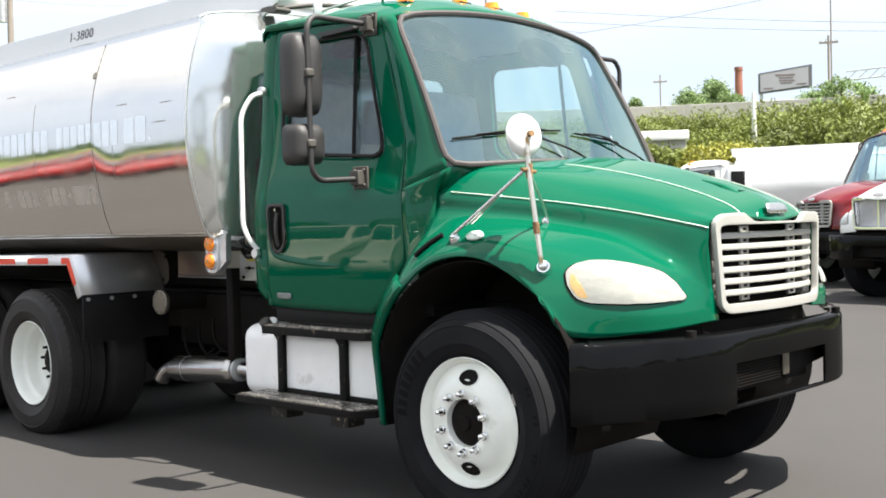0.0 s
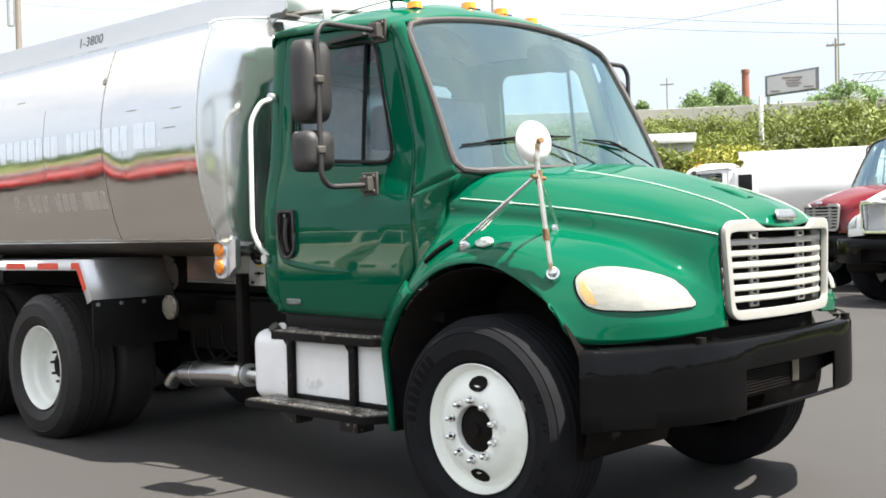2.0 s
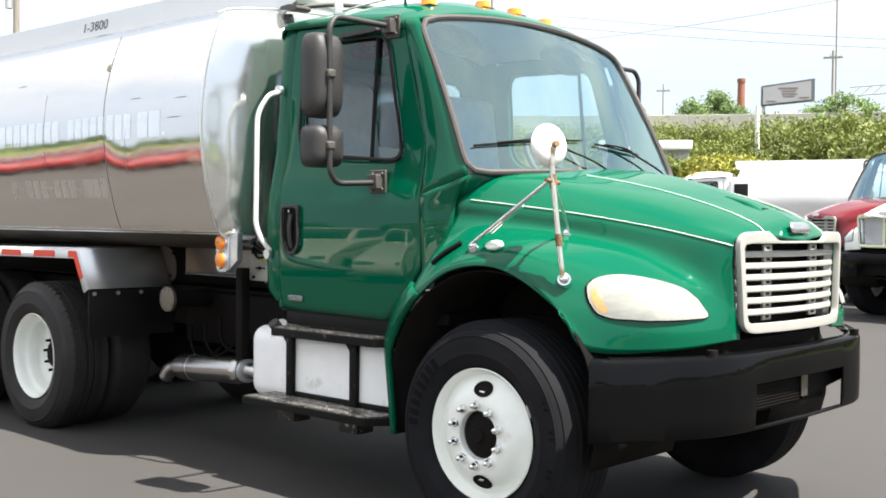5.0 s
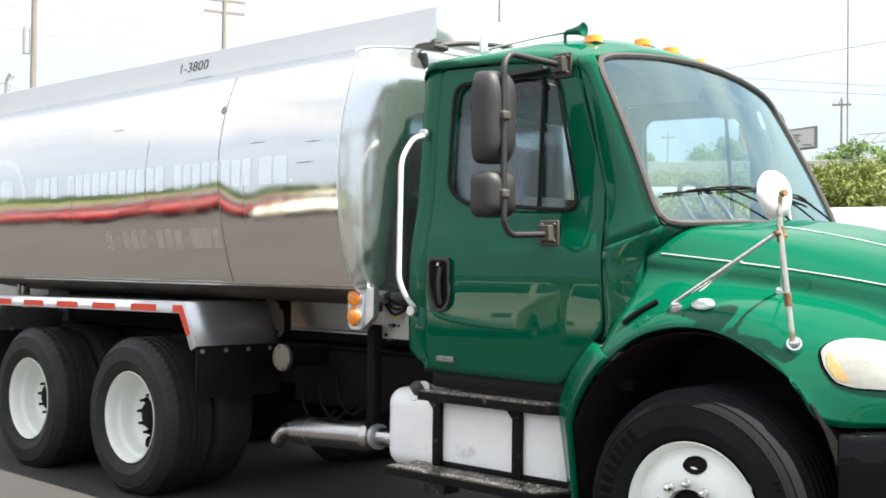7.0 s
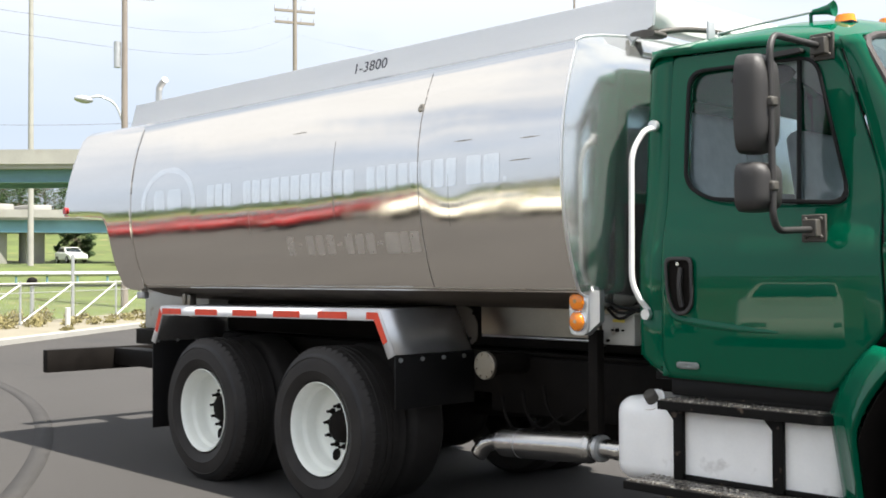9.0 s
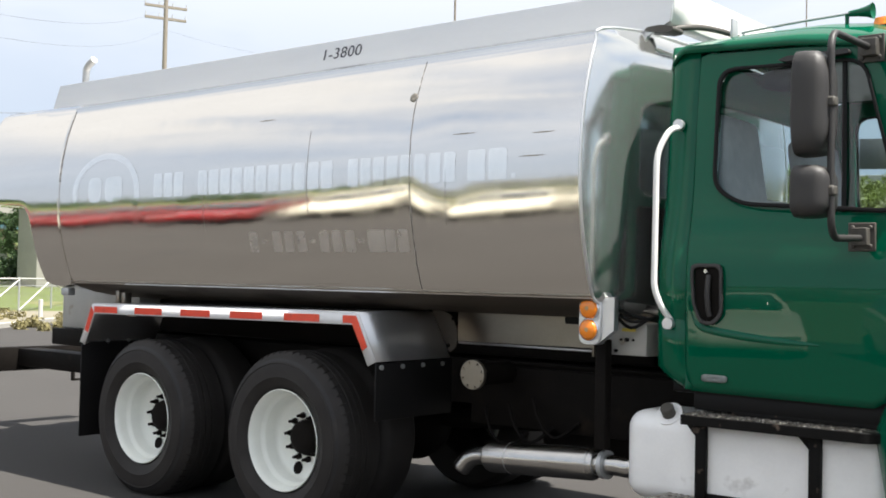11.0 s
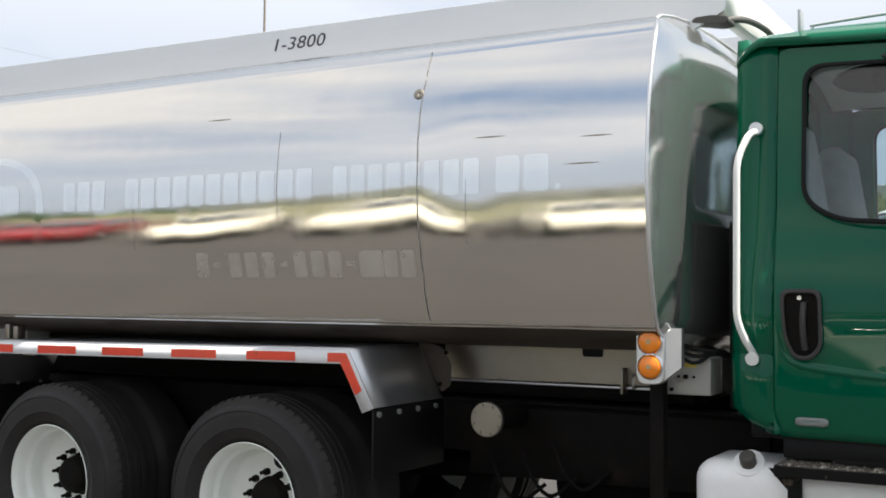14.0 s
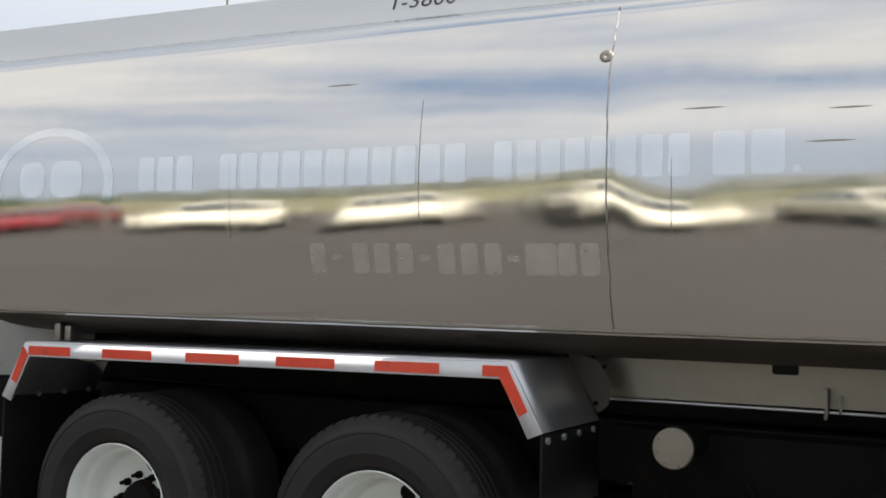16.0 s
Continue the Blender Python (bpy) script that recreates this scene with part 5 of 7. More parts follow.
        part("bottom_edge", tube(edge, 0.006, 6), SKIRT, tank, "dirty lower shell edge")
        # scratches
        for xa, xb, z in ((-2.84, -2.68, 2.155), (-2.35, -2.20, 2.13), (-2.42, -2.25, 2.02), (-4.35, -4.20, 2.34)):
            part("scratch", grid([[Vector((x, s * (tank_h(z + d) + dent(x, z) + 0.0012), z + d * (1 - abs(2 * k / 8 - 1) ** 2))) for k, x in enumerate(np.linspace(xa, xb, 9))] for d in (-0.003, 0.003)]), SKIRT, tank, "dull horizontal scratch")

        def patch(outline, cc, m, name, label, steps=3, lift=0.0012):
            part(name, disc(outline, cc, lambda a, b: Vector((a, s * (tank_h(b) + dent(a, b) + lift), b)), max(12, 4 * len(outline)), steps), m, tank, label)
        # ghosts of removed lettering, as plain blocks: words in (start, end, letters)
        if s < 0:
            words = ((-5.325, -5.00, 3), (-4.87, -3.665, 11), (-3.565, -2.795, 8), (-2.735, -2.47, 2))
            for wa, wb, cnt in words:
                step = (wb - wa) / cnt
                for k in range(cnt):
                    a, b = wa + k * step + 0.010, wa + (k + 1) * step - 0.010
                    patch(rounded([(a, 1.915), (b, 1.915), (b, 2.068), (a, 2.068)], 0.016, 3), ((a + b) / 2, 1.99), GHOST, "letter_ghost", "pale plain block left by a removed letter")
            patch([(-2.44 + 0.014 * math.cos(t), 1.93 + 0.014 * math.sin(t)) for t in np.linspace(0, 6.283, 10, endpoint=False)], (-2.44, 1.93), GHOST, "letter_ghost", "pale dot left by removed lettering")
            num = [(-4.365, 1), (-4.275, 0), (-4.16, 1), (-4.06, 1), (-3.955, 1), (-3.865, 0), (-3.77, 1), (-3.67, 1), (-3.57, 1), (-3.485, 0), (-3.40, 1), (-3.345, 1), (-3.27, 1), (-3.18, 1)]
            for x, tall in num:
                w = 0.036 if tall else 0.024
                za, zb = (1.562, 1.682) if tall else (1.612, 1.636)
                patch(rounded([(x - w, za), (x + w, za), (x + w, zb), (x - w, zb)], 0.016, 3), (x, (za + zb) / 2), GHOST_DIM, "digit_ghost", "faint plain block left by a removed digit")
            # the round badge's ghost: an arched band and two plain shapes
            rows = []
            for k in range(33):
                t = math.pi * (-0.12 + 1.24 * k / 32)
                rows.append([Vector((-5.86 + r * 1.12 * math.cos(t), s * (tank_h(1.96 + r * 0.78 * math.sin(t)) + 0.0014), 1.96 + r * 0.78 * math.sin(t))) for r in (0.30, 0.325, 0.35)])
            part("logo_ghost", grid(rows), GHOST, tank, "pale arched band left by a removed emblem")
            for a, b in ((-6.06, -5.90), (-5.86, -5.66)):
                patch(rounded([(a, 1.90), (b, 1.90), (b, 2.07), (a, 2.07)], 0.06, 4), ((a + b) / 2, 1.985), GHOST, "logo_ghost", "pale plain shape left by a removed emblem")
    # capacity marking on the spill dam
    fc = bpy.data.curves.new("marking", "FONT")
    fc.body, fc.size, fc.extrude, fc.shear = "1-3800", 0.094, 0.0008, 0.22
    fc.space_character = 1.04
    tmp = bpy.data.objects.new("marking_source", fc)
    scene.collection.objects.link(tmp)
    me = bpy.data.meshes.new_from_object(tmp.evaluated_get(bpy.context.evaluated_depsgraph_get()))
    bpy.data.objects.remove(tmp)
    me.materials.clear()
    me.materials.append(LETTER)
    mk = new("marking", me)
    mk.parent, mk["label"] = tank, "black 1-3800 marking on the dam"
    mk.matrix_basis = Matrix.Translation((-4.358, -0.6312, 2.786)) @ Matrix.Rotation(radians(90), 4, "X") @ Matrix.Diagonal((1.28, 1, 1, 1))
    # drain hose lying in front of the dam
    part("drain_hose", tube([(-1.93, -0.58, 2.682), (-1.885, -0.50, 2.700), (-1.875, -0.36, 2.725), (-1.870, -0.15, 2.745), (-1.870, 0.05, 2.750), (-1.875, 0.20, 2.725), (-1.895, 0.30, 2.66)], 0.015, 10, smooth_to=30), BRACKET, tank, "dark drain hose over the tank head")
    part("scupper", prism(rounded([(-2.05, 2.678), (-1.93, 2.655), (-1.885, 2.660), (-1.885, 2.684), (-1.95, 2.698), (-2.03, 2.696)], 0.012, 3), -0.64, -0.53), BRACKET, tank, "dark drain mouth under the dam", bevel=0.006)
    # skirt under the tank, lamps and control box
    for s in (-1, 1):
        sk = prism([(-2.08, 1.30), (-2.08, 1.070), (-3.42, 1.062), (-3.42, 1.29)], s * 0.350, s * 0.362)
        skirt = part("skirt", sk, SKIRT, root, "stained steel skirt under the tank", bevel=0.003)
        part("skirt_lip", box(-3.40, -2.10, s * 0.34, s * 0.380, 1.050, 1.062, 0.004), ALU, skirt, "pale skirt flange")
        part("slot", prism(rounded([(-2.665, 1.195), (-2.560, 1.195), (-2.560, 1.245), (-2.665, 1.245)], 0.014, 4), s * 0.362, s * 0.3645), SEAL, skirt, "dark slot in the skirt")
        part("spacer", box(-2.455, -2.440, s * 0.36, s * 0.42, 1.03, 1.15, 0.003), SKIRT, skirt)
        part("loop", tube(bent([(-2.395, s * 0.366, 1.12), (-2.395, s * 0.41, 1.12), (-2.395, s * 0.41, 1.06), (-2.395, s * 0.366, 1.06)], 0.008, 3), 0.006, 6), ALU, skirt, "small bent bracket")
    part("underbody", box(-6.6, -2.12, -0.345, 0.345, 0.99, 1.235, 0.02), MATTE, root, "dark tank cradle")
    for s in (-1, 1):
        br = empty("marker_lamp", 0, 0, 0, 0, root)
        y = s * (HALF - 0.135)
        out = rounded([(-2.171, 1.128), (-2.052, 1.128), (-2.052, 1.360), (-2.171, 1.360)], 0.045, 5)
        part("bracket", prism(out, y, y - s * 0.06), ALU, br, "aluminium lamp bracket", bevel=0.004)
        part("bracket_side", prism([(-2.062, 1.14), (-1.985, 1.20), (-1.985, 1.356), (-2.062, 1.356)], y - s * 0.012, y - s * 0.05), ALU, br)
        for z in (1.301, 1.200):
            ringm = lathe([(0.053, 0.004), (0.053, -0.010), (0.049, -0.014), (0.046, -0.010)], 32)
            bmesh.ops.transform(ringm, matrix=Matrix.Translation((-2.109, y, z)) @ (Matrix() if s < 0 else Matrix.Rotation(math.pi, 4, "Z")), verts=ringm.verts)
            part("lamp_ring", ringm, CHROME, br, "pale lamp ring")
            ln = lathe([(0.047, -0.006), (0.041, -0.022), (0.026, -0.029), (0.012, -0.031), (0.0, -0.0315)], 32)
            bmesh.ops.transform(ln, matrix=Matrix.Translation((-2.109, y, z)) @ (Matrix() if s < 0 else Matrix.Rotation(math.pi, 4, "Z")), verts=ln.verts)
            part("lens", ln, AMBER, br, "round amber lens")
            part("lens_boss", cyl((-2.109, y + s * 0.026, z), (-2.109, y + s * 0.032, z), 0.010, n=12), LAMPAMBER, br)
    part("control_box", box(-2.135, -1.925, -0.777, -0.60, 1.074, 1.230, 0.008), GREYBOX, root, "grey control box with a yellow tag")
    ctl = root.children[-1]
    part("tag", box(-2.06, -1.985, -0.780, -0.778, 1.190, 1.206), YELLOWTAG, ctl, "yellow tag")
    for x, z, r in ((-2.03, 1.150, 0.010), (-2.06, 1.150, 0.005), (-1.995, 1.150, 0.005), (-2.09, 1.095, 0.008)):
        part("knob", cyl((x, -0.790, z), (x, -0.776, z), r, n=12), MATTE, ctl)
    for k in range(3):
        part("cable", tube([(-2.08, -0.80, 1.30 - 0.02 * k), (-1.98, -0.82, 1.27 - 0.03 * k), (-1.88, -0.74, 1.24 + 0.01 * k), (-1.80, -0.6, 1.20 - 0.05 * k)], 0.008, 8, smooth_to=14), SEAL, root, "black cable")
    part("support_post", box(-2.16, -2.10, -0.86, -0.80, 0.62, 1.15, 0.006), MATTE, root, "black support post")
    # outlet cap
    cap = part("outlet_pipe", cyl((-2.945, -0.80, 0.92), (-2.945, 0.0, 0.92), 0.062, n=24), MATTE, root, "dark outlet pipe")
    part("cap", cyl((-2.945, -0.822, 0.92), (-2.945, -0.795, 0.92), 0.080, n=36), SKIRT, cap, "round dull metal end cap", bevel=0.004)
    for k in range(8):
        a = k * math.pi / 4 + 0.3
        part("bolt", cyl((-2.945 + 0.066 * math.cos(a), -0.830, 0.92 + 0.066 * math.sin(a)), (-2.945 + 0.066 * math.cos(a), -0.820, 0.92 + 0.066 * math.sin(a)), 0.007, n=6), SKIRT, cap)
    # rear fenders
    for s in (-1, 1):
        fd = empty("rear_fender", 0, 0, 0, 0, root)
        yo, yi = s * 1.142, s * 0.525
        line = [(-3.345, 0.975), (-3.485, 1.232), (-6.012, 1.207), (-6.150, 0.945)]
        pts = bent([(x, 0, z) for x, z in line], 0.015, 3)
        rows = [[Vector((p.x, y, p.z)) for y in (yo, yo - s * 0.15, yo - s * 0.4, yi)] for p in pts]
        part("fender_top", grid(rows), ALU, fd, "brushed aluminium tandem fender", solid=0.006)
        # hanging face for the tape
        inner = [(-3.405, 0.950), (-3.520, 1.168), (-5.982, 1.143), (-6.095, 0.925)]
        face = bmesh.new()
        add_grid(face, [[Vector((a[0], yo + s * 0.002, a[1])), Vector((b[0], yo + s * 0.002, b[1]))] for a, b in zip(line, inner)])
        part("fender_face", face, TAPEWHITE, fd, "white reflective strip on the fender edge", solid=0.006, offset=-1 if s < 0 else 1)
        # red blocks
        def strip(f):
            """A place along the upper run, f metres from its front corner."""
            t = f / 2.527
            return (-3.485 - 2.527 * t, 1.232 - 0.025 * t)
        reds = [(0.05, 0.060), (0.296, 0.289), (0.775, 0.290), (1.258, 0.289), (1.742, 0.291), (2.233, 0.265)]
        for f0, w in reds:
            (ax, az), (bx, bz) = strip(f0), strip(f0 + w)
            if f0 == 0.05:
                ax, az = -3.497, 1.232
            part("red_block", prism([(ax, az - 0.014), (bx, bz - 0.014), (bx, bz - 0.056), (ax - (0.015 if f0 == 0.05 else 0), az - 0.056)], yo + s * 0.004, yo + s * 0.007), TAPERED, fd, "red reflective block")
        for (ax, az), (bx, bz), (cx, cz), (dx, dz) in ((((-3.490, 1.218), (-3.400, 1.052), (-3.440, 1.030), (-3.526, 1.176))), (((-6.016, 1.192), (-6.096, 1.030), (-6.058, 1.012), (-5.988, 1.150)))):
            part("red_block", prism([(ax - 0.004, az), (bx - 0.006 if ax > -4 else bx + 0.004, bz), (cx, cz), (dx, dz)], yo + s * 0.0045, yo + s * 0.0072), TAPERED, fd, "red reflective block")
        for x in (-3.352, -6.145):
            fl = part("mud_flap", box(x - 0.006, x + 0.006, yo - s * 0.005, s * 0.50, 0.66 if x > -4 else 0.29, 0.968 if x > -4 else 0.94, 0.003), FLAP, fd, "black rubber mud flap")
            for k in range(4):
                y = yo - s * (0.04 + 0.17 * k)
                part("bolt", cyl((x + 0.006, y, 0.945), (x + 0.018, y, 0.945), 0.013, n=8), GALV, fl, "flap bolt")
        out = rounded([(-3.53, 1.250), (-3.43, 1.250), (-3.345, 1.225), (-3.295, 1.140), (-3.298, 1.040), (-3.350, 1.000), (-3.40, 1.09)], 0.018, 3)
        part("end_plate", prism(out, s * 0.515, s * 0.523), BELLY, fd, "stained steel end plate", bevel=0.003)
        for bx, bz in ((-3.49, 1.235), (-3.355, 1.045), (-3.32, 1.20)):
            part("plate_bolt", cyl((bx, s * 0.520, bz), (bx, s * 0.534, bz), 0.010, n=8), MATTE, fd)
        part("fender_brace", box(-5.75, -5.65, s * 0.6, s * 1.05, 1.13, 1.175, 0.006), SKIRT, fd)
    # tandem axles
    for x in (-4.05, -5.40):
        for mirror in (False, True):
            wheel(root, "rear_wheel", x, 1.155, 0.487, mirror, False, True)
            bm = lathe([(0.285, 0.0), (0.33, -0.02), (0.40, -0.03), (0.46, -0.01), (0.494, 0.03), (0.50, 0.05), (0.50, 0.24), (0.46, 0.29), (0.33, 0.30), (0.285, 0.28)], 64)
            sy = 1 if mirror else -1
            if not mirror:
                bmesh.ops.transform(bm, matrix=Matrix.Translation((x, -0.82, 0.50)), verts=bm.verts)
            else:
                bmesh.ops.transform(bm, matrix=Matrix.Translation((x, 0.82, 0.50)) @ Matrix.Rotation(math.pi, 4, "Z"), verts=bm.verts)
            part("inner_tyre", bm, RUBBER, root, "inner twin tyre")
        bm = cyl((x, -0.85, 0.50), (x, 0.85, 0.50), 0.10, n=20)
        bmesh.ops.create_uvsphere(bm, u_segments=20, v_segments=12, radius=0.24, matrix=Matrix.Translation((x, 0, 0.50)))
        part("rear_axle", bm, MATTE, root, "black drive axle")
    # exhaust
    ex = empty("exhaust", 0, 0, 0, 0, root)
    a, b = Vector((-2.86, -0.745, 0.490)), Vector((-2.20, -0.790, 0.535))
    ax = (b - a).normalized()
    bm = bmesh.new()
    add_cyl(bm, a, b, 0.082, n=40)
    add_cyl(bm, a - ax * 0.030, a, 0.060, 0.082, n=40)
    add_cyl(bm, b, b + ax * 0.030, 0.082, 0.062, n=40)
    part("muffler", bm, MUFFLER, ex, "dull steel muffler drum", bevel=0.006)
    part("seam_band", cyl(a.lerp(b, 0.22), a.lerp(b, 0.224), 0.0828, n=40), GALV, ex)
    part("inlet_pipe", tube([b - ax * 0.02, b + ax * 0.14, b + ax * 0.22 + Vector((0, 0, -0.005)), b + ax * 0.29 + Vector((0.0, 0.02, 0.03)), b + ax * 0.32 + Vector((0.0, 0.10, 0.10))], 0.050, 16, smooth_to=14), MUFFLER, ex)
    part("clamp", cyl(b + ax * 0.06, b + ax * 0.085, 0.070, n=20), GALV, ex)
    part("tail_pipe", tube([a + ax * 0.02, a - ax * 0.08, a - ax * 0.15 + Vector((0, -0.01, -0.02)), a - ax * 0.205 + Vector((0, -0.02, -0.075))], 0.046, 16, smooth_to=16, caps=False), MUFFLER, ex, "turned-down tail pipe", solid=0.004)
    # fuel tank with steps
    for s in (-1, 1):
        ft = empty("fuel_tank", 0, 0, 0, 0, root)
        yo = s * (HALF - 0.21)
        part("tank_body", box(-1.965, -0.735, yo, s * 0.50, 0.425, 0.835, 0.085, 6), FUEL, ft, "white-painted fuel tank with rounded ends")
        cp = cyl((-1.745, yo - s * 0.050, 0.815), (-1.745, yo - s * 0.010, 0.862), 0.032, n=24)
        part("filler_cap", cp, BRACKET, ft, "dark grey filler cap", bevel=0.006)
        part("filler_neck", cyl((-1.745, yo - s * 0.085, 0.788), (-1.745, yo - s * 0.040, 0.830), 0.062, n=28), FUEL, ft)
        for x in (-1.555, -1.040):
            part("tank_strap", box(x - 0.026, x + 0.026, yo + s * 0.002, yo + s * 0.030, 0.44, 0.83, 0.004), STEPBLACK, ft, "black step hanger")
            part("gusset", prism([(x - 0.10, 0.822), (x - 0.026, 0.74), (x + 0.02, 0.74), (x + 0.02, 0.822)], yo + s * 0.004, yo + s * 0.014), STEPBLACK, ft)
        for z0, z1, xa, xb, y1 in ((0.806, 0.848, -1.615, -0.800, 0.100), (0.432, 0.470, -1.745, -0.760, 0.005)):
            st = empty("step", 0, 0, 0, 0, root)
            yy = s * (HALF - y1)
            part("step_frame", prism(rounded([(xa, s * (HALF - 0.30)), (xb + 0.16, s * (HALF - 0.30)), (xb + 0.14, s * (HALF - 0.21)), (xb, s * (HALF - y1 - 0.01)), (xb - 0.02, yy), (xa, yy)], 0.01, 2), z0, z1, "z"), STEPBLACK, st, "black steel step frame", bevel=0.003)
            part("step_plate", prism([(xa + 0.012, s * (HALF - 0.29)), (xb + 0.14, s * (HALF - 0.29)), (xb - 0.02, yy - s * 0.014), (xa + 0.012, yy - s * 0.014)], z1, z1 + 0.005, "z"), TREADPLATE, st, "worn tread plate")
            if s < 0:
                bm = bmesh.new()
                for i in range(34):
                    for j in range(5):
                        px, py = xa + 0.03 + i * (xb - xa - 0.05) / 33, (yy - s * 0.03) + (s * (HALF - 0.28) - (yy - s * 0.03)) * j / 4
                        add_box(bm, -0.010, 0.010, -0.004, 0.004, z1 + 0.004, z1 + 0.009, Matrix.Translation((px, py, 0)) @ Matrix.Rotation(0.8 if (i + j) % 2 else -0.8, 4, "Z"))
                tr = part("tread_lug", bm, TREADPLATE, st, "raised tread lugs")
                tr["kind"] = "stuff"
            part("back_bar", box(xa + 0.20, xb + 0.13, s * (HALF - 0.215), s * (HALF - 0.198), z1, z1 + 0.030, 0.003), STEPBLACK, st, "black bar behind the step")
            if z0 < 0.6:
                for xx in (-1.53, -1.03):
                    part("step_hanger", box(xx - 0.07, xx + 0.07, s * (HALF - 0.26), s * (HALF - 0.14), 0.345, 0.435, 0.008), HANGER, st, "perforated hanger under the step")
        part("sill", box(-1.60, -0.62, s * 0.86, s * 0.93, 0.865, 0.95, 0.01), SEAL, root, "black sill under the door")
        # grab handle behind the door
        gh = empty("grab_handle", 0, 0, 0, 0, root)
        def at(x, y, z):
            return Vector((x, s * (HALF - y), z))
        part("bar", tube(bent([at(-1.702, 0.225, 2.14), at(-1.715, 0.160, 2.125), at(-1.750, 0.105, 2.02), at(-1.752, 0.100, 1.40), at(-1.725, 0.125, 1.315), at(-1.702, 0.165, 1.262)], 0.07, 6), 0.0138, 12), WHITE, gh, "pale painted grab bar")
        for z, y in ((2.15, 0.232), (1.245, 0.160)):
            part("foot", cyl(at(-1.702, y, z), at(-1.702, y - 0.025, z), 0.026, n=18), ALU, gh, "bolted foot")
    # rear beam, cabinet and small chassis pieces
    for s in (-1, 1):
        part("valve_bracket", box(-6.62, -6.52, s * 0.96, s * 1.02, 1.255, 1.31, 0.01), GALV, root, "small valve bracket")
        part("standoff", box(-6.02, -5.98, s * 0.90, s * 0.96, 1.215, 1.30, 0.006), SKIRT, root)
        part("standoff", box(-5.95, -5.91, s * 0.90, s * 0.96, 1.215, 1.29, 0.006), SKIRT, root)
    bar = part("rear_bumper", box(-8.90, -8.80, -0.785, 0.785, 0.515, 0.730, 0.008), MATTE, root, "black steel rear bumper bar behind the tank")
    part("hook", box(-8.83, -8.80, 0.46, 0.49, 0.39, 0.52, 0.004), MATTE, bar)
    part("hook", box(-8.83, -8.80, 0.49, 0.66, 0.39, 0.41, 0.004), MATTE, bar)
    part("drawbar", box(-8.80, -6.9, -0.10, 0.10, 0.56, 0.72, 0.008), MATTE, bar)
    part("tail_sill", box(-7.42, -6.30, -0.60, 0.60, 0.845, 0.975, 0.01), MATTE, root, "black sill under the pump cabinet")
    part("rear_cabinet", box(-7.40, -6.35, -0.527, 0.527, 0.975, 1.32, 0.02), GREYBOX, root, "pale grey pump cabinet under the tail")
    for x, y, z, r, ln in ((-2.45, -0.25, 0.60, 0.13, 0.7), (-2.55, 0.35, 0.55, 0.12, 0.8)):
        part("air_tank", cyl((x - ln / 2, y, z), (x + ln / 2, y, z), r, n=24), MATTE, root, "black air tank", bevel=0.02)
    part("drive_shaft", cyl((-3.8, 0, 0.55), (-1.0, 0, 0.72), 0.06, n=18), MATTE, root, "black drive shaft")
    part("lower_rail", box(-3.3, -1.75, -0.51, -0.47, 0.968, 0.980, 0.003), MATTE, root, "thin dull rail along the chassis")
    part("side_rail", box(-3.2, -1.75, -0.50, -0.47, 0.62, 0.95, 0.006), MATTE, root, "black chassis side plate")
    for k in range(3):
        p = Vector((-3.05 + 0.16 * k, -0.56, 0.72 + 0.04 * (k % 3)))
        part("air_line", tube([p, p + Vector((0.08, -0.05, -0.12)), p + Vector((0.16, -0.02, -0.20)), p + Vector((0.26, 0.05, -0.12))], 0.010, 8, smooth_to=14), MATTE, root, "black air line")
    part("horn", tube([(-1.56, -0.57, 2.620), (-1.30, -0.57, 2.634), (-1.03, -0.57, 2.642)], 0.0065, 10, smooth_to=8), GALV, root, "thin grey air horn tube on the cab roof")
    hn = root.children[-1]
    bm = lathe([(0.013, 0.0), (0.017, 0.04), (0.024, 0.075), (0.034, 0.10), (0.036, 0.104), (0.022, 0.098), (0.0, 0.09)], 28)
    bmesh.ops.transform(bm, matrix=Matrix.Translation((-1.05, -0.57, 2.640)) @ Matrix.Rotation(radians(-90), 4, "Z"), verts=bm.verts)
    part("bell", bm, GREEN, hn, "green horn bell")
    part("stand", cyl((-1.06, -0.57, 2.56), (-1.06, -0.57, 2.64), 0.009, n=10), GREEN, hn)
    part("stand", cyl((-1.55, -0.57, 2.56), (-1.55, -0.57, 2.620), 0.006, n=10), GALV, hn)
    part("bracket_plate", box(-1.605, -1.590, -0.60, -0.54, 2.58, 2.69, 0.004), GALV, hn)
    part("fender_lens", disc([(-0.018 + 0.050 * math.cos(t), 0.024 * math.sin(t)) for t in np.linspace(0, 6.283, 28, endpoint=False)], (-0.018, 0.0), lambda a, b: Vector((a + 0.02, -1.050 + b * 0.95, 1.322 + b * 0.75 + 0.004)), 28, 2), STRIPE, root, "oval pale side marker", solid=0.012)
    part("hood_latch", tube([(-0.235, -1.012, 1.336), (-0.31, -1.040, 1.290), (-0.375, -1.055, 1.240)], 0.012, 10, smooth_to=8), SEAL, root, "black rubber hood latch")
    return tank


truck = empty("tank_truck", 0, HALF, 0)
tagged(truck, "green cab tank truck with polished stainless steel tank parked on asphalt", "truck")
build_truck(truck, GREEN, GRILLE, True)
fender_mirror(truck, -1)
build_tank(truck, TANK, HEADM, DAM, True)


# ---- ground ----
def step01(a, b, x):
    t = min(1.0, max(0.0, (x - a) / (b - a)))
    return t * t * (3 - 2 * t)


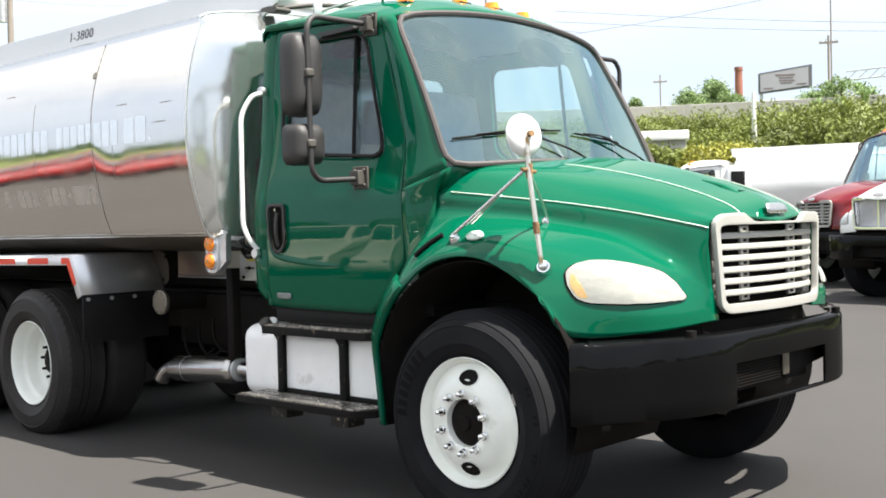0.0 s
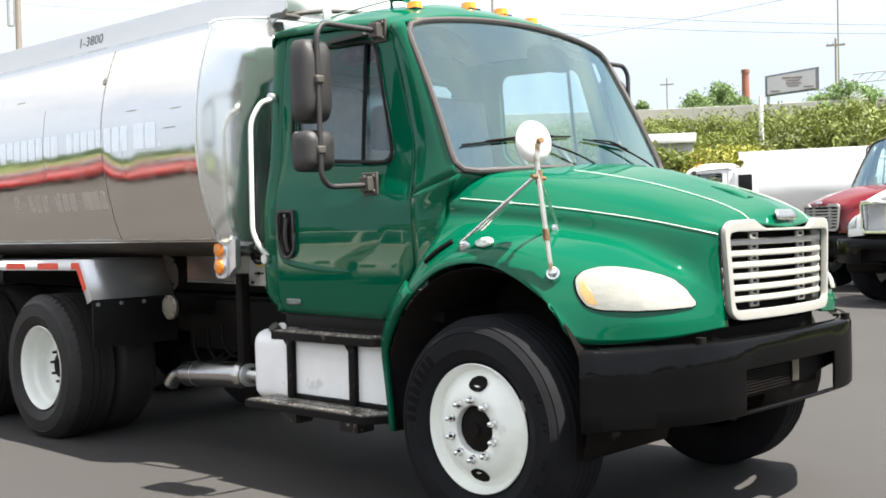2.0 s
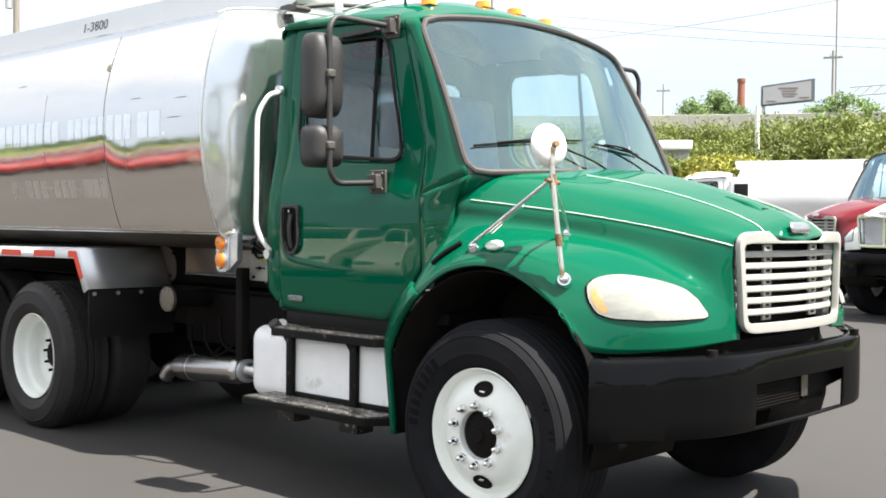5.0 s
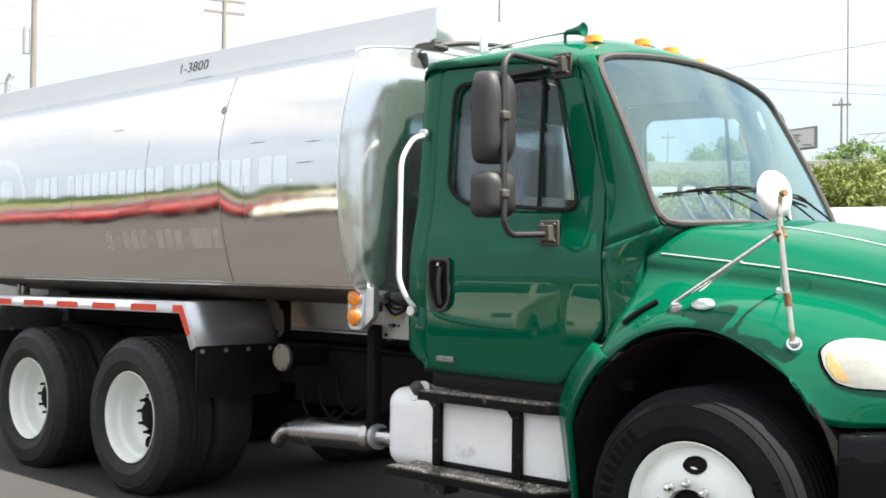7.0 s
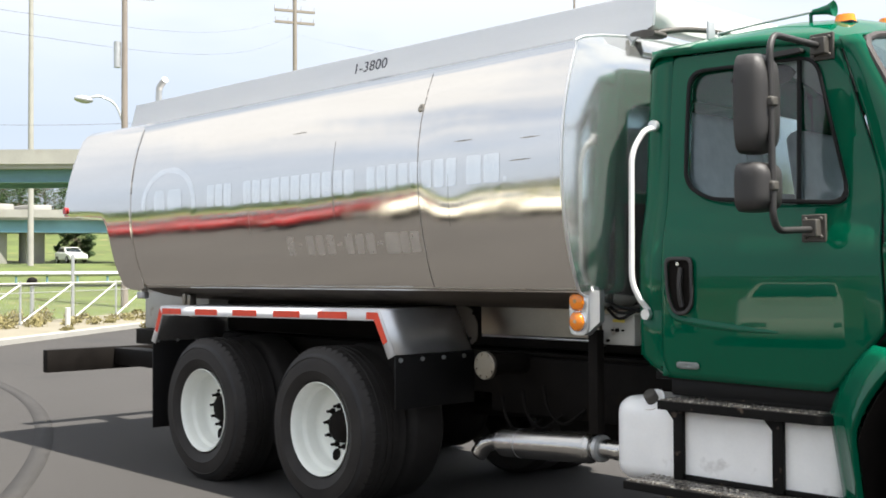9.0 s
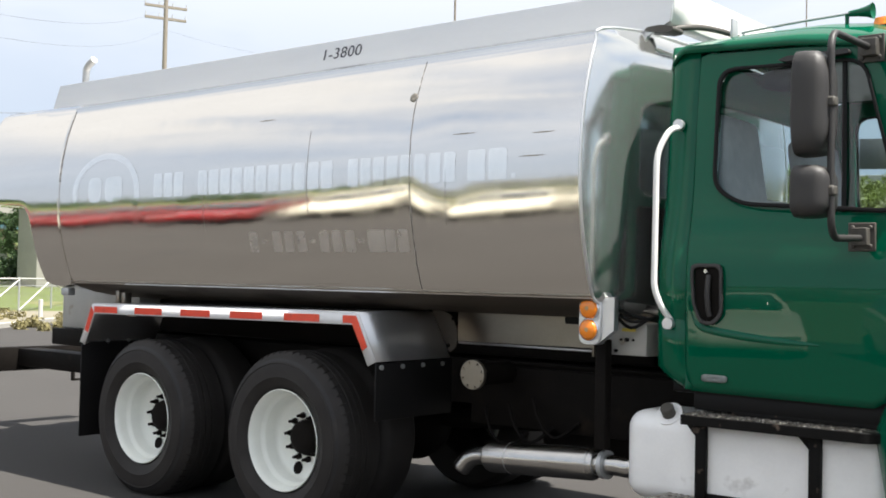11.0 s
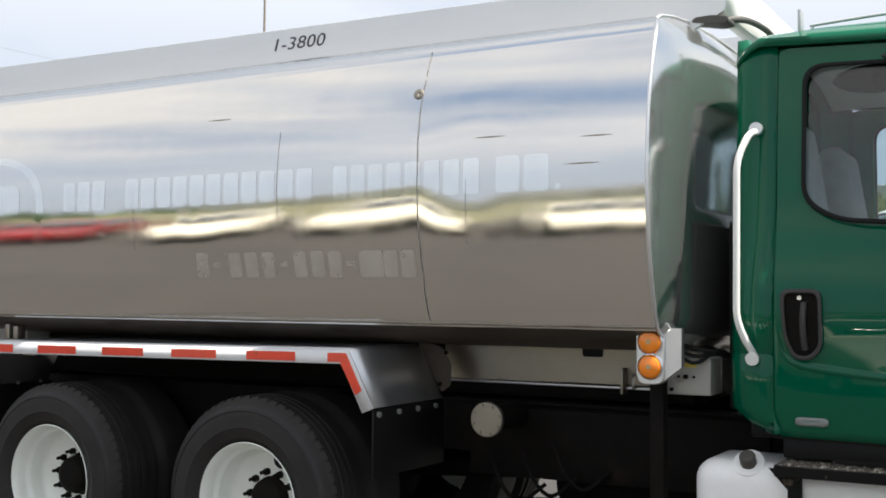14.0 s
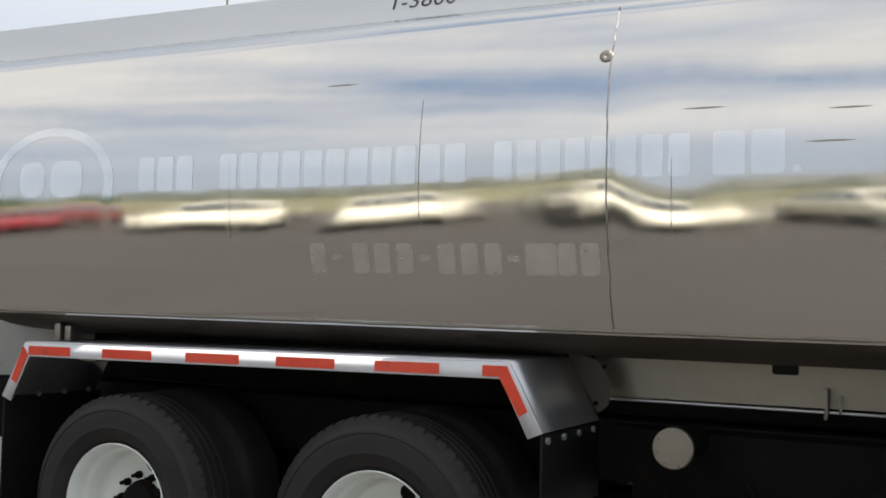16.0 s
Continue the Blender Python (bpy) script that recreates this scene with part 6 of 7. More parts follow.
def terrain(x, y):
    """The ground's height: flat lot, with the highway's bank round it on two sides."""
    d, az = math.hypot(x, y), math.degrees(math.atan2(-x, y))
    z = 0.0
    right = step01(-40, -20, az) * (1 - step01(44, 50, az)) if y > 0 else 0.0
    left = step01(50, 56, az) * (1 - step01(110, 130, az))
    z += right * 5.2 * step01(36, 52, d)
    z += left * (0.9 * step01(34, 60, d) + 1.6 * step01(74, 104, d) + 4.8 * step01(113, 150, d))
    return z - 0.03


radii = [0.0, 4, 9, 15, 21, 27, 32, 36, 40, 44, 48, 52, 56, 60, 66, 72, 80, 90, 100, 112, 126, 150, 200, 300, 500, 900, 1800, 3500]
rows = []
for r in radii:
    rows.append([Vector((-r * math.sin(a), r * math.cos(a), terrain(-r * math.sin(a), r * math.cos(a)) if r < 1000 else -0.03)) for a in np.linspace(0, 2 * math.pi, 121)[:-1]])
ground = part("ground", grid(rows[1:], close_v=True), GRASS)
bm = bmesh.new()
bm.from_mesh(ground.data)
inner_ring = sorted([v for v in bm.verts if v.co.xy.length < 4.5], key=lambda v: math.atan2(v.co.y, v.co.x))
bm.faces.new(inner_ring)
bmesh.ops.recalc_face_normals(bm, faces=bm.faces)
bm.to_mesh(ground.data)
bm.free()
tagged(ground, "grass ground with dry patches reaching the horizon", "ground", kind="structure")

LOT = [(-90, -15.5), (92, -15.5), (92, 36), (-20, 36.5), (-36.0, 22.3), (-19.5, 2.8), (-32, -8), (-90, -9)]
lot = part("pavement", prism(LOT, -0.2, 0.0, "z"), ASPHALT, smooth=False)
tagged(lot, "dark grey asphalt parking lot", "pavement", kind="structure")
tagged(part("field", prism([(-150, -60), (150, -60), (150, -15.6), (-150, -15.6)], -0.2, 0.002, "z"), FIELD, smooth=False), "dry olive field beyond the lot", "field", kind="structure")
k0, k1 = Vector((-19.5, 2.8, 0)), Vector((-36.0, 22.3, 0))
along = (k1 - k0).normalized()
outw = Vector((along.y, -along.x, 0))
outw = outw if outw.x < 0 else -outw


def strip_box(a, b, d0, d1, z0, z1):
    """A long box beside the line from a to b, from d0 to d1 outside it."""
    bm = bmesh.new()
    vs = [bm.verts.new(p + outw * d + Vector((0, 0, z))) for z in (z0, z1) for p, d in ((a, d0), (b, d0), (b, d1), (a, d1))]
    for f in ((3, 2, 1, 0), (4, 5, 6, 7), (0, 1, 5, 4), (1, 2, 6, 5), (2, 3, 7, 6), (3, 0, 4, 7)):
        bm.faces.new([vs[i] for i in f])
    return bm


tagged(part("kerb", strip_box(k0, k1, 0.0, 0.18, -0.1, 0.13), CONCRETE, bevel=0.02), "pale concrete kerb at the lot's edge", "kerb", kind="structure")
tagged(part("verge", strip_box(k0, k1, 0.18, 4.2, -0.1, 0.07), SAND, smooth=False), "sandy verge beyond the kerb", "verge", kind="structure")

# curved tyre mark and a pale scuff on the asphalt
mark = grid([[Vector((r * math.cos(a) - 17.7, -20.9 + r * math.sin(a), 0.003)) for r in (22.92, 23.08)] for a in np.linspace(1.02, 1.40, 40)])
tagged(part("tyre_mark", mark, SKID, solid=0.002, offset=1), "dark curved tyre mark on the asphalt", "tyre mark", kind="structure")
# chain-link fence with braced panels
fence = empty("fence", 0, 0, 0)
tagged(fence, "galvanised chain-link fence with diagonal braces beyond the kerb", "fence")
f0, n_post = k0 + outw * 3.2 - along * 6, 16
bay = 3.2
for k in range(n_post):
    p = f0 + along * (bay * k - 0.26)
    tall = k % 6 == 0
    part("post", cyl(p + Vector((0, 0, 0.05)), p + Vector((0, 0, 2.05 if tall else 1.26)), 0.055 if tall else 0.032, n=10), GALV, fence)
    if k < n_post - 1:
        q = p + along * bay
        part("top_rail", cyl(p + Vector((0, 0, 1.20)), q + Vector((0, 0, 1.20)), 0.024, n=8), SIDING, fence)
        part("middle_rail", cyl(p + Vector((0, 0, 0.95)), q + Vector((0, 0, 0.95)), 0.012, n=8), GALV, fence)
        part("brace", cyl(p + Vector((0, 0, 0.12 if k < 9 else 1.17)), q + Vector((0, 0, 1.17 if k < 9 else 0.12)), 0.026, n=8), SIDING, fence)
bm = bmesh.new()
for k in range(235):
    for sgn in (-1, 1):
        p = f0 + along * (0.2 * k) + Vector((0, 0, 0.12 if sgn > 0 else 1.18))
        q = p + along * 1.06 + Vector((0, 0, 1.06 * sgn))
        tube([p, q], 0.0020, 3, bm, caps=False)
wire = part("wire_mesh", bm, MESHWIRE, fence, "chain-link wire")
wire["kind"] = "stuff"
for k, (t, d) in enumerate(((7.9, 1.0), (14.9, 0.9))):
    p = k0 + along * t + outw * d
    tagged(part("bollard", cyl(p, p + Vector((0, 0, 0.62)), 0.065, n=14), SIDING, bevel=0.01), "short white marker post on the sandy verge", "bollard", "verge posts")


fl = f0 + along * 17.2 + outw * 0.4
lamp_post = empty("fence_lamp", fl.x, fl.y, 0.05)
tagged(lamp_post, "grey post with a round black lamp beside the fence", "post lamp")
part("post", cyl((0, 0, 0), (0, 0, 1.12), 0.06, n=12), GALV, lamp_post)
bm = bmesh.new()
bmesh.ops.create_uvsphere(bm, u_segments=18, v_segments=12, radius=0.15, matrix=Matrix.Translation((0, 0, 1.20)) @ Matrix.Diagonal((1, 1, 0.85, 1)))
part("lamp", bm, MATTE, lamp_post, "round black lamp head")


def polar(az, d, z=0.0, eye=(1.5, -4.2)):
    return Vector((eye[0] - d * math.sin(radians(az)), eye[1] + d * math.cos(radians(az)), z))


# ---- highway: bridges and wall ----
def deck(name, a, b, top, label, depth=1.6):
    """A bridge span: parapet, slab and steel girder."""
    ob = empty(name, 0, 0, 0)
    tagged(ob, label, "bridge")
    d = (b - a).normalized()
    n = Vector((-d.y, d.x, 0))

    def run(nm, y0, y1, z0, z1, m, lab):
        bm = bmesh.new()
        vs = [bm.verts.new(p + n * y + Vector((0, 0, z))) for z in (z0, z1) for p, y in ((a, y0), (b, y0), (b, y1), (a, y1))]
        for f in ((3, 2, 1, 0), (4, 5, 6, 7), (0, 1, 5, 4), (1, 2, 6, 5), (2, 3, 7, 6), (3, 0, 4, 7)):
            bm.faces.new([vs[i] for i in f])
        part(nm, bm, m, ob, lab, smooth=False)
    run("parapet", -0.2, 0.2, top - 0.72, top, CONCRETE, "pale concrete parapet")
    run("slab", -0.1, 9.0, top - 0.95, top - 0.72, CONCRETE, "concrete deck")
    run("girder", 0.35, 0.7, top - depth, top - 0.95, GIRDER, "blue-green steel girder")
    run("girder", 4.3, 4.7, top - depth, top - 0.95, GIRDER, "blue-green steel girder")
    run("flange", 0.15, 0.9, top - depth - 0.06, top - depth, GIRDER, "girder flange")
    return ob


deck("highway_bridge", polar(74, 62), polar(57, 56), 7.62, "concrete and blue-green steel highway overpass", 1.55)
deck("highway_bridge", polar(76, 112), polar(50, 108), 7.35, "farther highway overpass with blue-green girders", 2.0)
for az, d, top in ((68.6, 110, 5.3), (66.9, 111, 5.3), (62.0, 110, 5.3), (60.0, 58, 6.0)):
    p = polar(az, d)
    pier = empty("bridge_pier", p.x, p.y, terrain(p.x, p.y))
    tagged(pier, "pale concrete bridge pier with a cap beam", "pier", "bridge piers")
    part("column", box(-0.9, 0.9, -0.9, 0.9, -0.3, top - 0.8, 0.1), CONCRETE, pier)
    part("cap_beam", box(-1.9, 1.9, -1.1, 1.1, top - 0.8, top + 0.1, 0.1), CONCRETE, pier)
# retaining wall along the highway, seen over the hood
wall_pts = [polar(az, 63, 0, (3.3, -3.7)) for az in np.linspace(46, 4, 15)]
wl_root = tagged(empty("retaining_wall", 0, 0, 0), "long pale concrete highway wall above the bushes", "wall", kind="structure")
for a, b in zip(wall_pts, wall_pts[1:]):
    d = (b - a).normalized()
    n = Vector((-d.y, d.x, 0)) * 0.2
    bm = bmesh.new()
    vs = [bm.verts.new(q) for q in (a - n + Vector((0, 0, 4.0)), b - n + Vector((0, 0, 4.0)), b + n + Vector((0, 0, 4.0)), a + n + Vector((0, 0, 4.0)), a - n + Vector((0, 0, 7.45)), b - n + Vector((0, 0, 7.45)), b + n + Vector((0, 0, 7.45)), a + n + Vector((0, 0, 7.45)))]
    for f in ((3, 2, 1, 0), (4, 5, 6, 7), (0, 1, 5, 4), (1, 2, 6, 5), (2, 3, 7, 6), (3, 0, 4, 7)):
        bm.faces.new([vs[i] for i in f])
    part("panel", bm, CONCRETE, wl_root, smooth=False, bevel=0.03)


gr = tagged(empty("guard_rail", 0, 0, 0), "weathered steel guard rail beside the far road", "guard rail")
for k in range(16):
    p, q = polar(76 - k * 1.4, 74), polar(76 - (k + 1) * 1.4, 74)
    zp, zq = terrain(p.x, p.y), terrain(q.x, q.y)
    part("post", cyl((p.x, p.y, zp - 0.2), (p.x, p.y, zp + 0.75), 0.07, n=8), GIRDER, gr)
    part("rail", tube([(p.x, p.y, zp + 0.62), (q.x, q.y, zq + 0.62)], 0.16, 8), GALV, gr)


# ---- plants ----
def leaves(clumps, size, per, seed, squash=0.8):
    """A mesh of many small leaves round clump centres (x, y, z, radius)."""
    rng = np.random.default_rng(seed)
    vs, fs = [], []
    for x, y, z, r in clumps:
        d = rng.normal(size=(per, 3))
        d /= np.linalg.norm(d, axis=1)[:, None]
        rad = r * (0.55 + 0.5 * rng.random(per)) * (0.85 + 0.3 * np.sin(d[:, 0] * 5 + x) * np.cos(d[:, 2] * 4 + y))
        c = np.array([x, y, z]) + d * rad[:, None] * (1, 1, squash)
        u = rng.normal(size=(per, 3))
        u /= np.linalg.norm(u, axis=1)[:, None]
        w = np.cross(u, d + 0.6 * rng.normal(size=(per, 3)))
        w /= np.linalg.norm(w, axis=1)[:, None] + 1e-9
        s = size * (0.6 + 0.8 * rng.random(per))[:, None]
        quad = np.stack([c - u * s, c + w * s * 0.45, c + u * s, c - w * s * 0.45], 1)
        base = len(vs) * 1
        k = len(vs)
        vs.extend(quad.reshape(-1, 3).tolist())
        fs.extend([(k + 4 * i, k + 4 * i + 1, k + 4 * i + 2, k + 4 * i + 3) for i in range(per)])
    me = bpy.data.meshes.new("leaves")
    me.from_pydata(vs, [], fs)
    return me


def bush_bank(name, az0, az1, d0, d1, count, rmin, rmax, m, label, seed, per=330, size=0.17, eye=(3.3, -3.7), tall=0.0):
    rng = np.random.default_rng(seed)
    cl = []
    for k in range(count):
        az, d = az0 + (az1 - az0) * rng.random(), d0 + (d1 - d0) * rng.random()
        p = polar(az, d, 0, eye)
        r = rmin + (rmax - rmin) * rng.random()
        cl.append((p.x, p.y, terrain(p.x, p.y) + r * 0.55 + tall * rng.random(), r))
    ob = new(name, leaves(cl, size, per, seed + 1))
    ob.data.materials.append(m)
    return tagged(ob, label, "bushes", kind="stuff")


bush_bank("bushes", 46, 6, 44, 60, 400, 0.6, 1.25, LEAF, "dense green bushes on the highway bank", 11, 640, 0.075)
bush_bank("bushes", 27.5, 20, 50, 60, 50, 0.8, 1.5, LEAF, "tall green bushes in front of the highway wall", 15, 560, 0.10)
bush_bank("bushes", 31.0, 29.6, 36, 37.5, 80, 0.45, 0.75, LEAFY, "yellow-green bushes at the foot of the bank", 21, 420, 0.07, tall=3.0)
bush_bank("bushes", 29.2, 27.4, 36.5, 38, 70, 0.45, 0.75, LEAFY, "yellow-green bushes at the foot of the bank", 24, 420, 0.07, tall=3.1)
bush_bank("bushes", 33.6, 31.0, 36, 37.5, 50, 0.5, 0.8, LEAFY, "yellow-green bushes at the foot of the bank", 27, 420, 0.07, tall=2.3)
bush_bank("bushes", 46, 34, 37, 42, 30, 0.9, 1.5, LEAF, "green bushes along the lot's edge", 31, 600, 0.10)
bush_bank("bushes", 34.6, 30.6, 36.8, 38.4, 130, 0.4, 0.7, LEAF, "green bushes in front of the shed", 29, 380, 0.08, tall=3.1)
bush_bank("bushes", 6, -42, 44, 58, 240, 0.8, 1.5, LEAF, "green bushes on the bank beside the lot", 35, 200, 0.2)
bush_bank("bushes", 61.5, 58.5, 66, 74, 22, 0.7, 1.5, LEAFD, "dark scrub under the overpass", 37, 400, 0.12, (1.5, -4.2))
bush_bank("weeds", 72, 56, 29, 38, 70, 0.12, 0.38, LEAFDRY, "tall dry weeds behind the fence", 41, 200, 0.05, (1.5, -4.2))


def tree(az, d, base, height, width, seed, eye=(3.3, -3.7), conical=False, m=None):
    p = polar(az, d, 0, eye)
    t = empty("tree", p.x, p.y, base)
    tagged(t, "green leafy tree beyond the highway", "tree", "far trees")
    rng = np.random.default_rng(seed)
    bm = bmesh.new()
    add_cyl(bm, (0, 0, -0.5), (0, 0, height * 0.75), 0.035 * height, 0.008 * height, 10)
    cl = []
    for k in range(24):
        f = 0.22 + 0.76 * k / 23
        reach = width * 0.5 * ((1.05 - f) * 1.25 if conical else math.sin(math.pi * min(1, f * 0.95)) ** 0.6)
        for j in range(3):
            a = 2.4 * k + 2.1 * j + rng.random()
            q = Vector((reach * 0.75 * math.cos(a), reach * 0.75 * math.sin(a), height * f))
            add_cyl(bm, (0, 0, height * max(0.1, f - 0.12)), q, 0.008 * height, 0.003 * height, 6)
            cl.append((q.x * (0.8 + 0.5 * rng.random()), q.y * (0.8 + 0.5 * rng.random()), q.z, width * (0.05 + 0.10 * rng.random())))
    part("trunk", bm, BARK, t, "tapered trunk with limbs")
    cr = new("crown", leaves(cl, 0.009 * height + 0.045, 170, seed))
    cr.data.materials.append(m or LEAFD)
    cr.parent, cr["label"] = t, "uneven leafy crown"
    return t


for az, d, h, w, sd, con in ((30.8, 74, 4.8, 6.4, 3, True), (30.2, 75, 4.2, 5.2, 13, False), (29.5, 76, 5.6, 6.4, 4, True), (28.5, 75, 4.5, 5.8, 5, True), (33.4, 78, 5.0, 3.2, 6, True), (24.7, 66, 3.5, 4.8, 7, False), (23.6, 64, 3.9, 4.8, 8, False), (21.6, 66, 3.2, 2.6, 9, False), (26.0, 66, 3.1, 3.0, 10, False), (38.5, 80, 4.5, 4.5, 12, False)):
    tree(az, d, 4.4, h, w, sd, conical=con, m=LEAFM)
for az, d, h, w, sd in ((64.9, 118, 3.6, 4.0, 31), (62.0, 100, 4.0, 3.6, 32), (66.3, 150, 7.0, 12.0, 33), (68.2, 150, 6.6, 9.0, 34), (60.5, 92, 5.0, 4.0, 35)):
    p = polar(az, d)
    tree(az, d, terrain(p.x, p.y), h, w, sd, (1.5, -4.2))

# ---- poles, wires, signs ----
def utility_pole(az, d, h, r, arms, label, eye=(1.5, -4.2), arm_turn=0.0, can=False, m=None, thick=0.07):
    p = polar(az, d, 0, eye)
    ob = empty("utility_pole", p.x, p.y, terrain(p.x, p.y), az + arm_turn)
    tagged(ob, label, "utility pole", "utility poles")
    part("shaft", cyl((0, 0, -0.3), (0, 0, h), r, r * 0.7, 14), m or WOODPOLE, ob)
    for z, w in arms:
        arm = part("cross_arm", box(-w / 2, w / 2, -thick, thick, z - thick, z + thick), WOODPOLE, ob)
        for k in range(4):
            x = -w / 2 + 0.12 + k * (w - 0.24) / 3
            part("insulator", cyl((x, 0, z + thick), (x, 0, z + thick + 3.3 * thick), 0.7 * thick, 0.43 * thick, 8), GALV, arm)
    if can:
        part("transformer", cyl((-0.27, 0, h * 0.70), (-0.27, 0, h * 0.70 + 1.0), 0.14, n=16), GALV, ob, "grey transformer can")
    return ob


utility_pole(66.95, 100, 26, 0.26, (), "tall plain weathered pole", m=CONCRETE)
lamp_pole = utility_pole(62.6, 45, 13.3, 0.15, ((12.85, 2.6), (12.1, 2.2)), "weathered utility pole with a transformer and a street lamp", can=True)
part("lamp_arm", tube([(0, 0, 7.0), (-0.35, 0, 7.85), (-0.9, 0, 8.15), (-1.25, 0, 8.10)], 0.040, 8, smooth_to=16), GALV, lamp_pole, "curved lamp arm")
bm = bmesh.new()
bmesh.ops.create_uvsphere(bm, u_segments=20, v_segments=12, radius=0.5, matrix=Matrix.Translation((-1.52, 0, 8.02)) @ Matrix.Rotation(0.12, 4, "Y") @ Matrix.Diagonal((0.72, 0.34, 0.30, 1)))
part("lamp_head", bm, GALV, lamp_pole, "grey cobra street lamp head")
utility_pole(54.2, 250, 62.8, 0.62, ((59.4, 7.5), (56.4, 5.0), (53.4, 9.2), (50.8, 9.0)), "tall far transmission pole with cross arms", arm_turn=15, thick=0.26)
utility_pole(40.2, 95, 29.5, 0.12, ((27.0, 1.2),), "thin tall pole with a short cross arm", eye=(2.0, -3.9))
utility_pole(24.03, 70, 15.5, 0.055, (), "thin bare metal pole beyond the highway", eye=(3.3, -3.7))
utility_pole(24.16, 84, 8.7, 0.11, ((8.2, 1.3),), "utility pole with one cross arm", eye=(3.3, -3.7))
utility_pole(32.2, 120, 11.0, 0.10, ((10.3, 1.4),), "distant utility pole with a cross arm", eye=(3.3, -3.7))
utility_pole(27.66, 52, 2.75, 0.13, (), "white metal pole among the bushes", eye=(3.3, -3.7), m=WHITE)


def wire_run(a, b, sag):
    mid = (a + b) / 2 - Vector((0, 0, sag))
    return tube([a, a.lerp(mid, 0.55) - Vector((0, 0, sag * 0.22)), mid, b.lerp(mid, 0.55) - Vector((0, 0, sag * 0.22)), b], 0.015, 5, smooth_to=24)


for a, b, sag in ((polar(75, 47, 12.2), polar(54.2, 250, 59.8), 3.0), (polar(75, 47, 11.4), polar(54.2, 250, 54.8), 3.0), (polar(54.2, 250, 54.8), polar(36, 74, 13.5, (3.3, -3.7)), 1.0), (Vector((-41.7, 55.1, 15.0)), Vector((-12.0, 64.5, 11.2)), 0.3), (Vector((-41.7, 55.1, 14.3)), Vector((-12.0, 64.5, 10.8)), 0.3), (Vector((-46.0, 61.6, 14.6)), Vector((-20.0, 54.2, 13.6)), 0.2), (polar(80, 60, 9.0), polar(58, 60, 9.6), 0.5)):
    tagged(part("overhead_wire", wire_run(a, b, sag), WIRE), "thin dark overhead wire between poles", "wire", "overhead wires")

bp = polar(26.2, 150, 0, (3.3, -3.7))
bb = empty("billboard", bp.x, bp.y, 4.4, 26.2 + 8)
tagged(bb, "roadside billboard with pale printed sheet on a steel post", "billboard")
part("column", cyl((-2.9, 0.6, 0), (-2.9, 0.6, 12.5), 0.22, n=16), GALV, bb)
part("board", prism([(-3.25, 12.35), (3.3, 13.0), (3.3, 15.85), (-3.25, 14.95)], -0.1, 0.9), BOARDDARK, bb, "dark steel board box")
part("sheet", prism([(-3.1, 12.55), (2.85, 13.16), (2.85, 15.55), (-3.1, 14.72)], -0.16, -0.1), BOARDFACE, bb, "pale blue-grey printed sheet")
for x, z, w, h in ((0.0, 14.62, 2.4, 0.18), (0.1, 14.25, 1.7, 0.13), (0.2, 13.90, 1.9, 0.13), (0.1, 13.6, 1.4, 0.10), (-2.1, 12.98, 1.2, 0.13), (2.0, 13.42, 1.2, 0.13)):
    part("bar", box(x - w / 2, x + w / 2, -0.19, -0.16, z - h / 2, z + h / 2), BOARDINK, bb, "plain bar of unreadable print")
cp = polar(28.4, 200, 0, (3.3, -3.7))
ch = tagged(empty("chimney", cp.x, cp.y, 0), "tall red brick factory chimney in the distance", "chimney")
part("shaft", cyl((0, 0, 0), (0, 0, 26.1), 0.95, 0.62, 18), BRICKRED, ch)
part("crown", cyl((0, 0, 26.1), (0, 0, 26.7), 0.72, n=18), BRICKRED, ch)
gp = polar(22.55, 82, 0, (3.3, -3.7))
gt = tagged(empty("sign_gantry", gp.x, gp.y, 4.5, 22), "galvanised truss gantry over the highway with a sign", "gantry")
for x in (-1.6, -0.9):
    part("post", cyl((x, 0, 0), (x, 0, 6.0), 0.07, n=8), GALV, gt)
bm = bmesh.new()
for y, z in ((0, 5.9), (0, 6.5)):
    add_cyl(bm, (-1.2, y, z), (9.0, y, z + 0.5), 0.05, n=6)
for k in range(14):
    x = -1.2 + k * 0.73
    add_cyl(bm, (x, 0, 5.9 + 0.05 * (x + 1.2)), (x + 0.73, 0, 6.5 + 0.05 * (x + 1.9)), 0.03, n=6)
part("truss", bm, GALV, gt)
part("sign_panel", box(1.9, 5.5, -0.15, -0.05, 5.2, 7.3, 0.03), BOARDDARK, gt, "dark green-grey sign seen from the back")
lp = polar(33.0, 40, 3.2, (3.3, -3.7))
aw = tagged(empty("site_shed", lp.x, lp.y, 0, 33), "low pale flat-roofed shed among the bushes", "shed")
part("wall", box(-1.55, 1.45, 0.3, 2.8, -0.1, 4.05, 0.02), SIDING, aw)
part("roof", box(-1.70, 1.55, 0.0, 3.0, 4.05, 4.38, 0.03), WHITE, aw)

# ---- other vehicles ----
def simple_tank(root, m):
    t = build_tank(root, m, m, m, False)
    for x in (-3.94, -5.27):
        for mirror in (False, True):
            wheel(root, "rear_wheel", x, 1.167, 0.50, mirror, False, False)
    return t


def parked(paint, grille_m, x, y, rz, label, mesh=False, tank=None, scale=1.0):
    ob = empty("parked_truck", x, y, 0, rz)
    ob.scale = (scale, scale, scale)
    tagged(ob, label, "truck", "parked trucks")
    build_truck(ob, paint, grille_m, False, mesh)
    if tank:
        simple_tank(ob, tank)
    else:
        part("body", box(-7.0, -2.0, -1.15, 1.15, 0.95, 2.4, 0.12, 4), paint, ob)
        for xx in (-4.6,):
            for mirror in (False, True):
                wheel(ob, "rear_wheel", xx, 1.167, 0.50, mirror, False, False)
    return ob


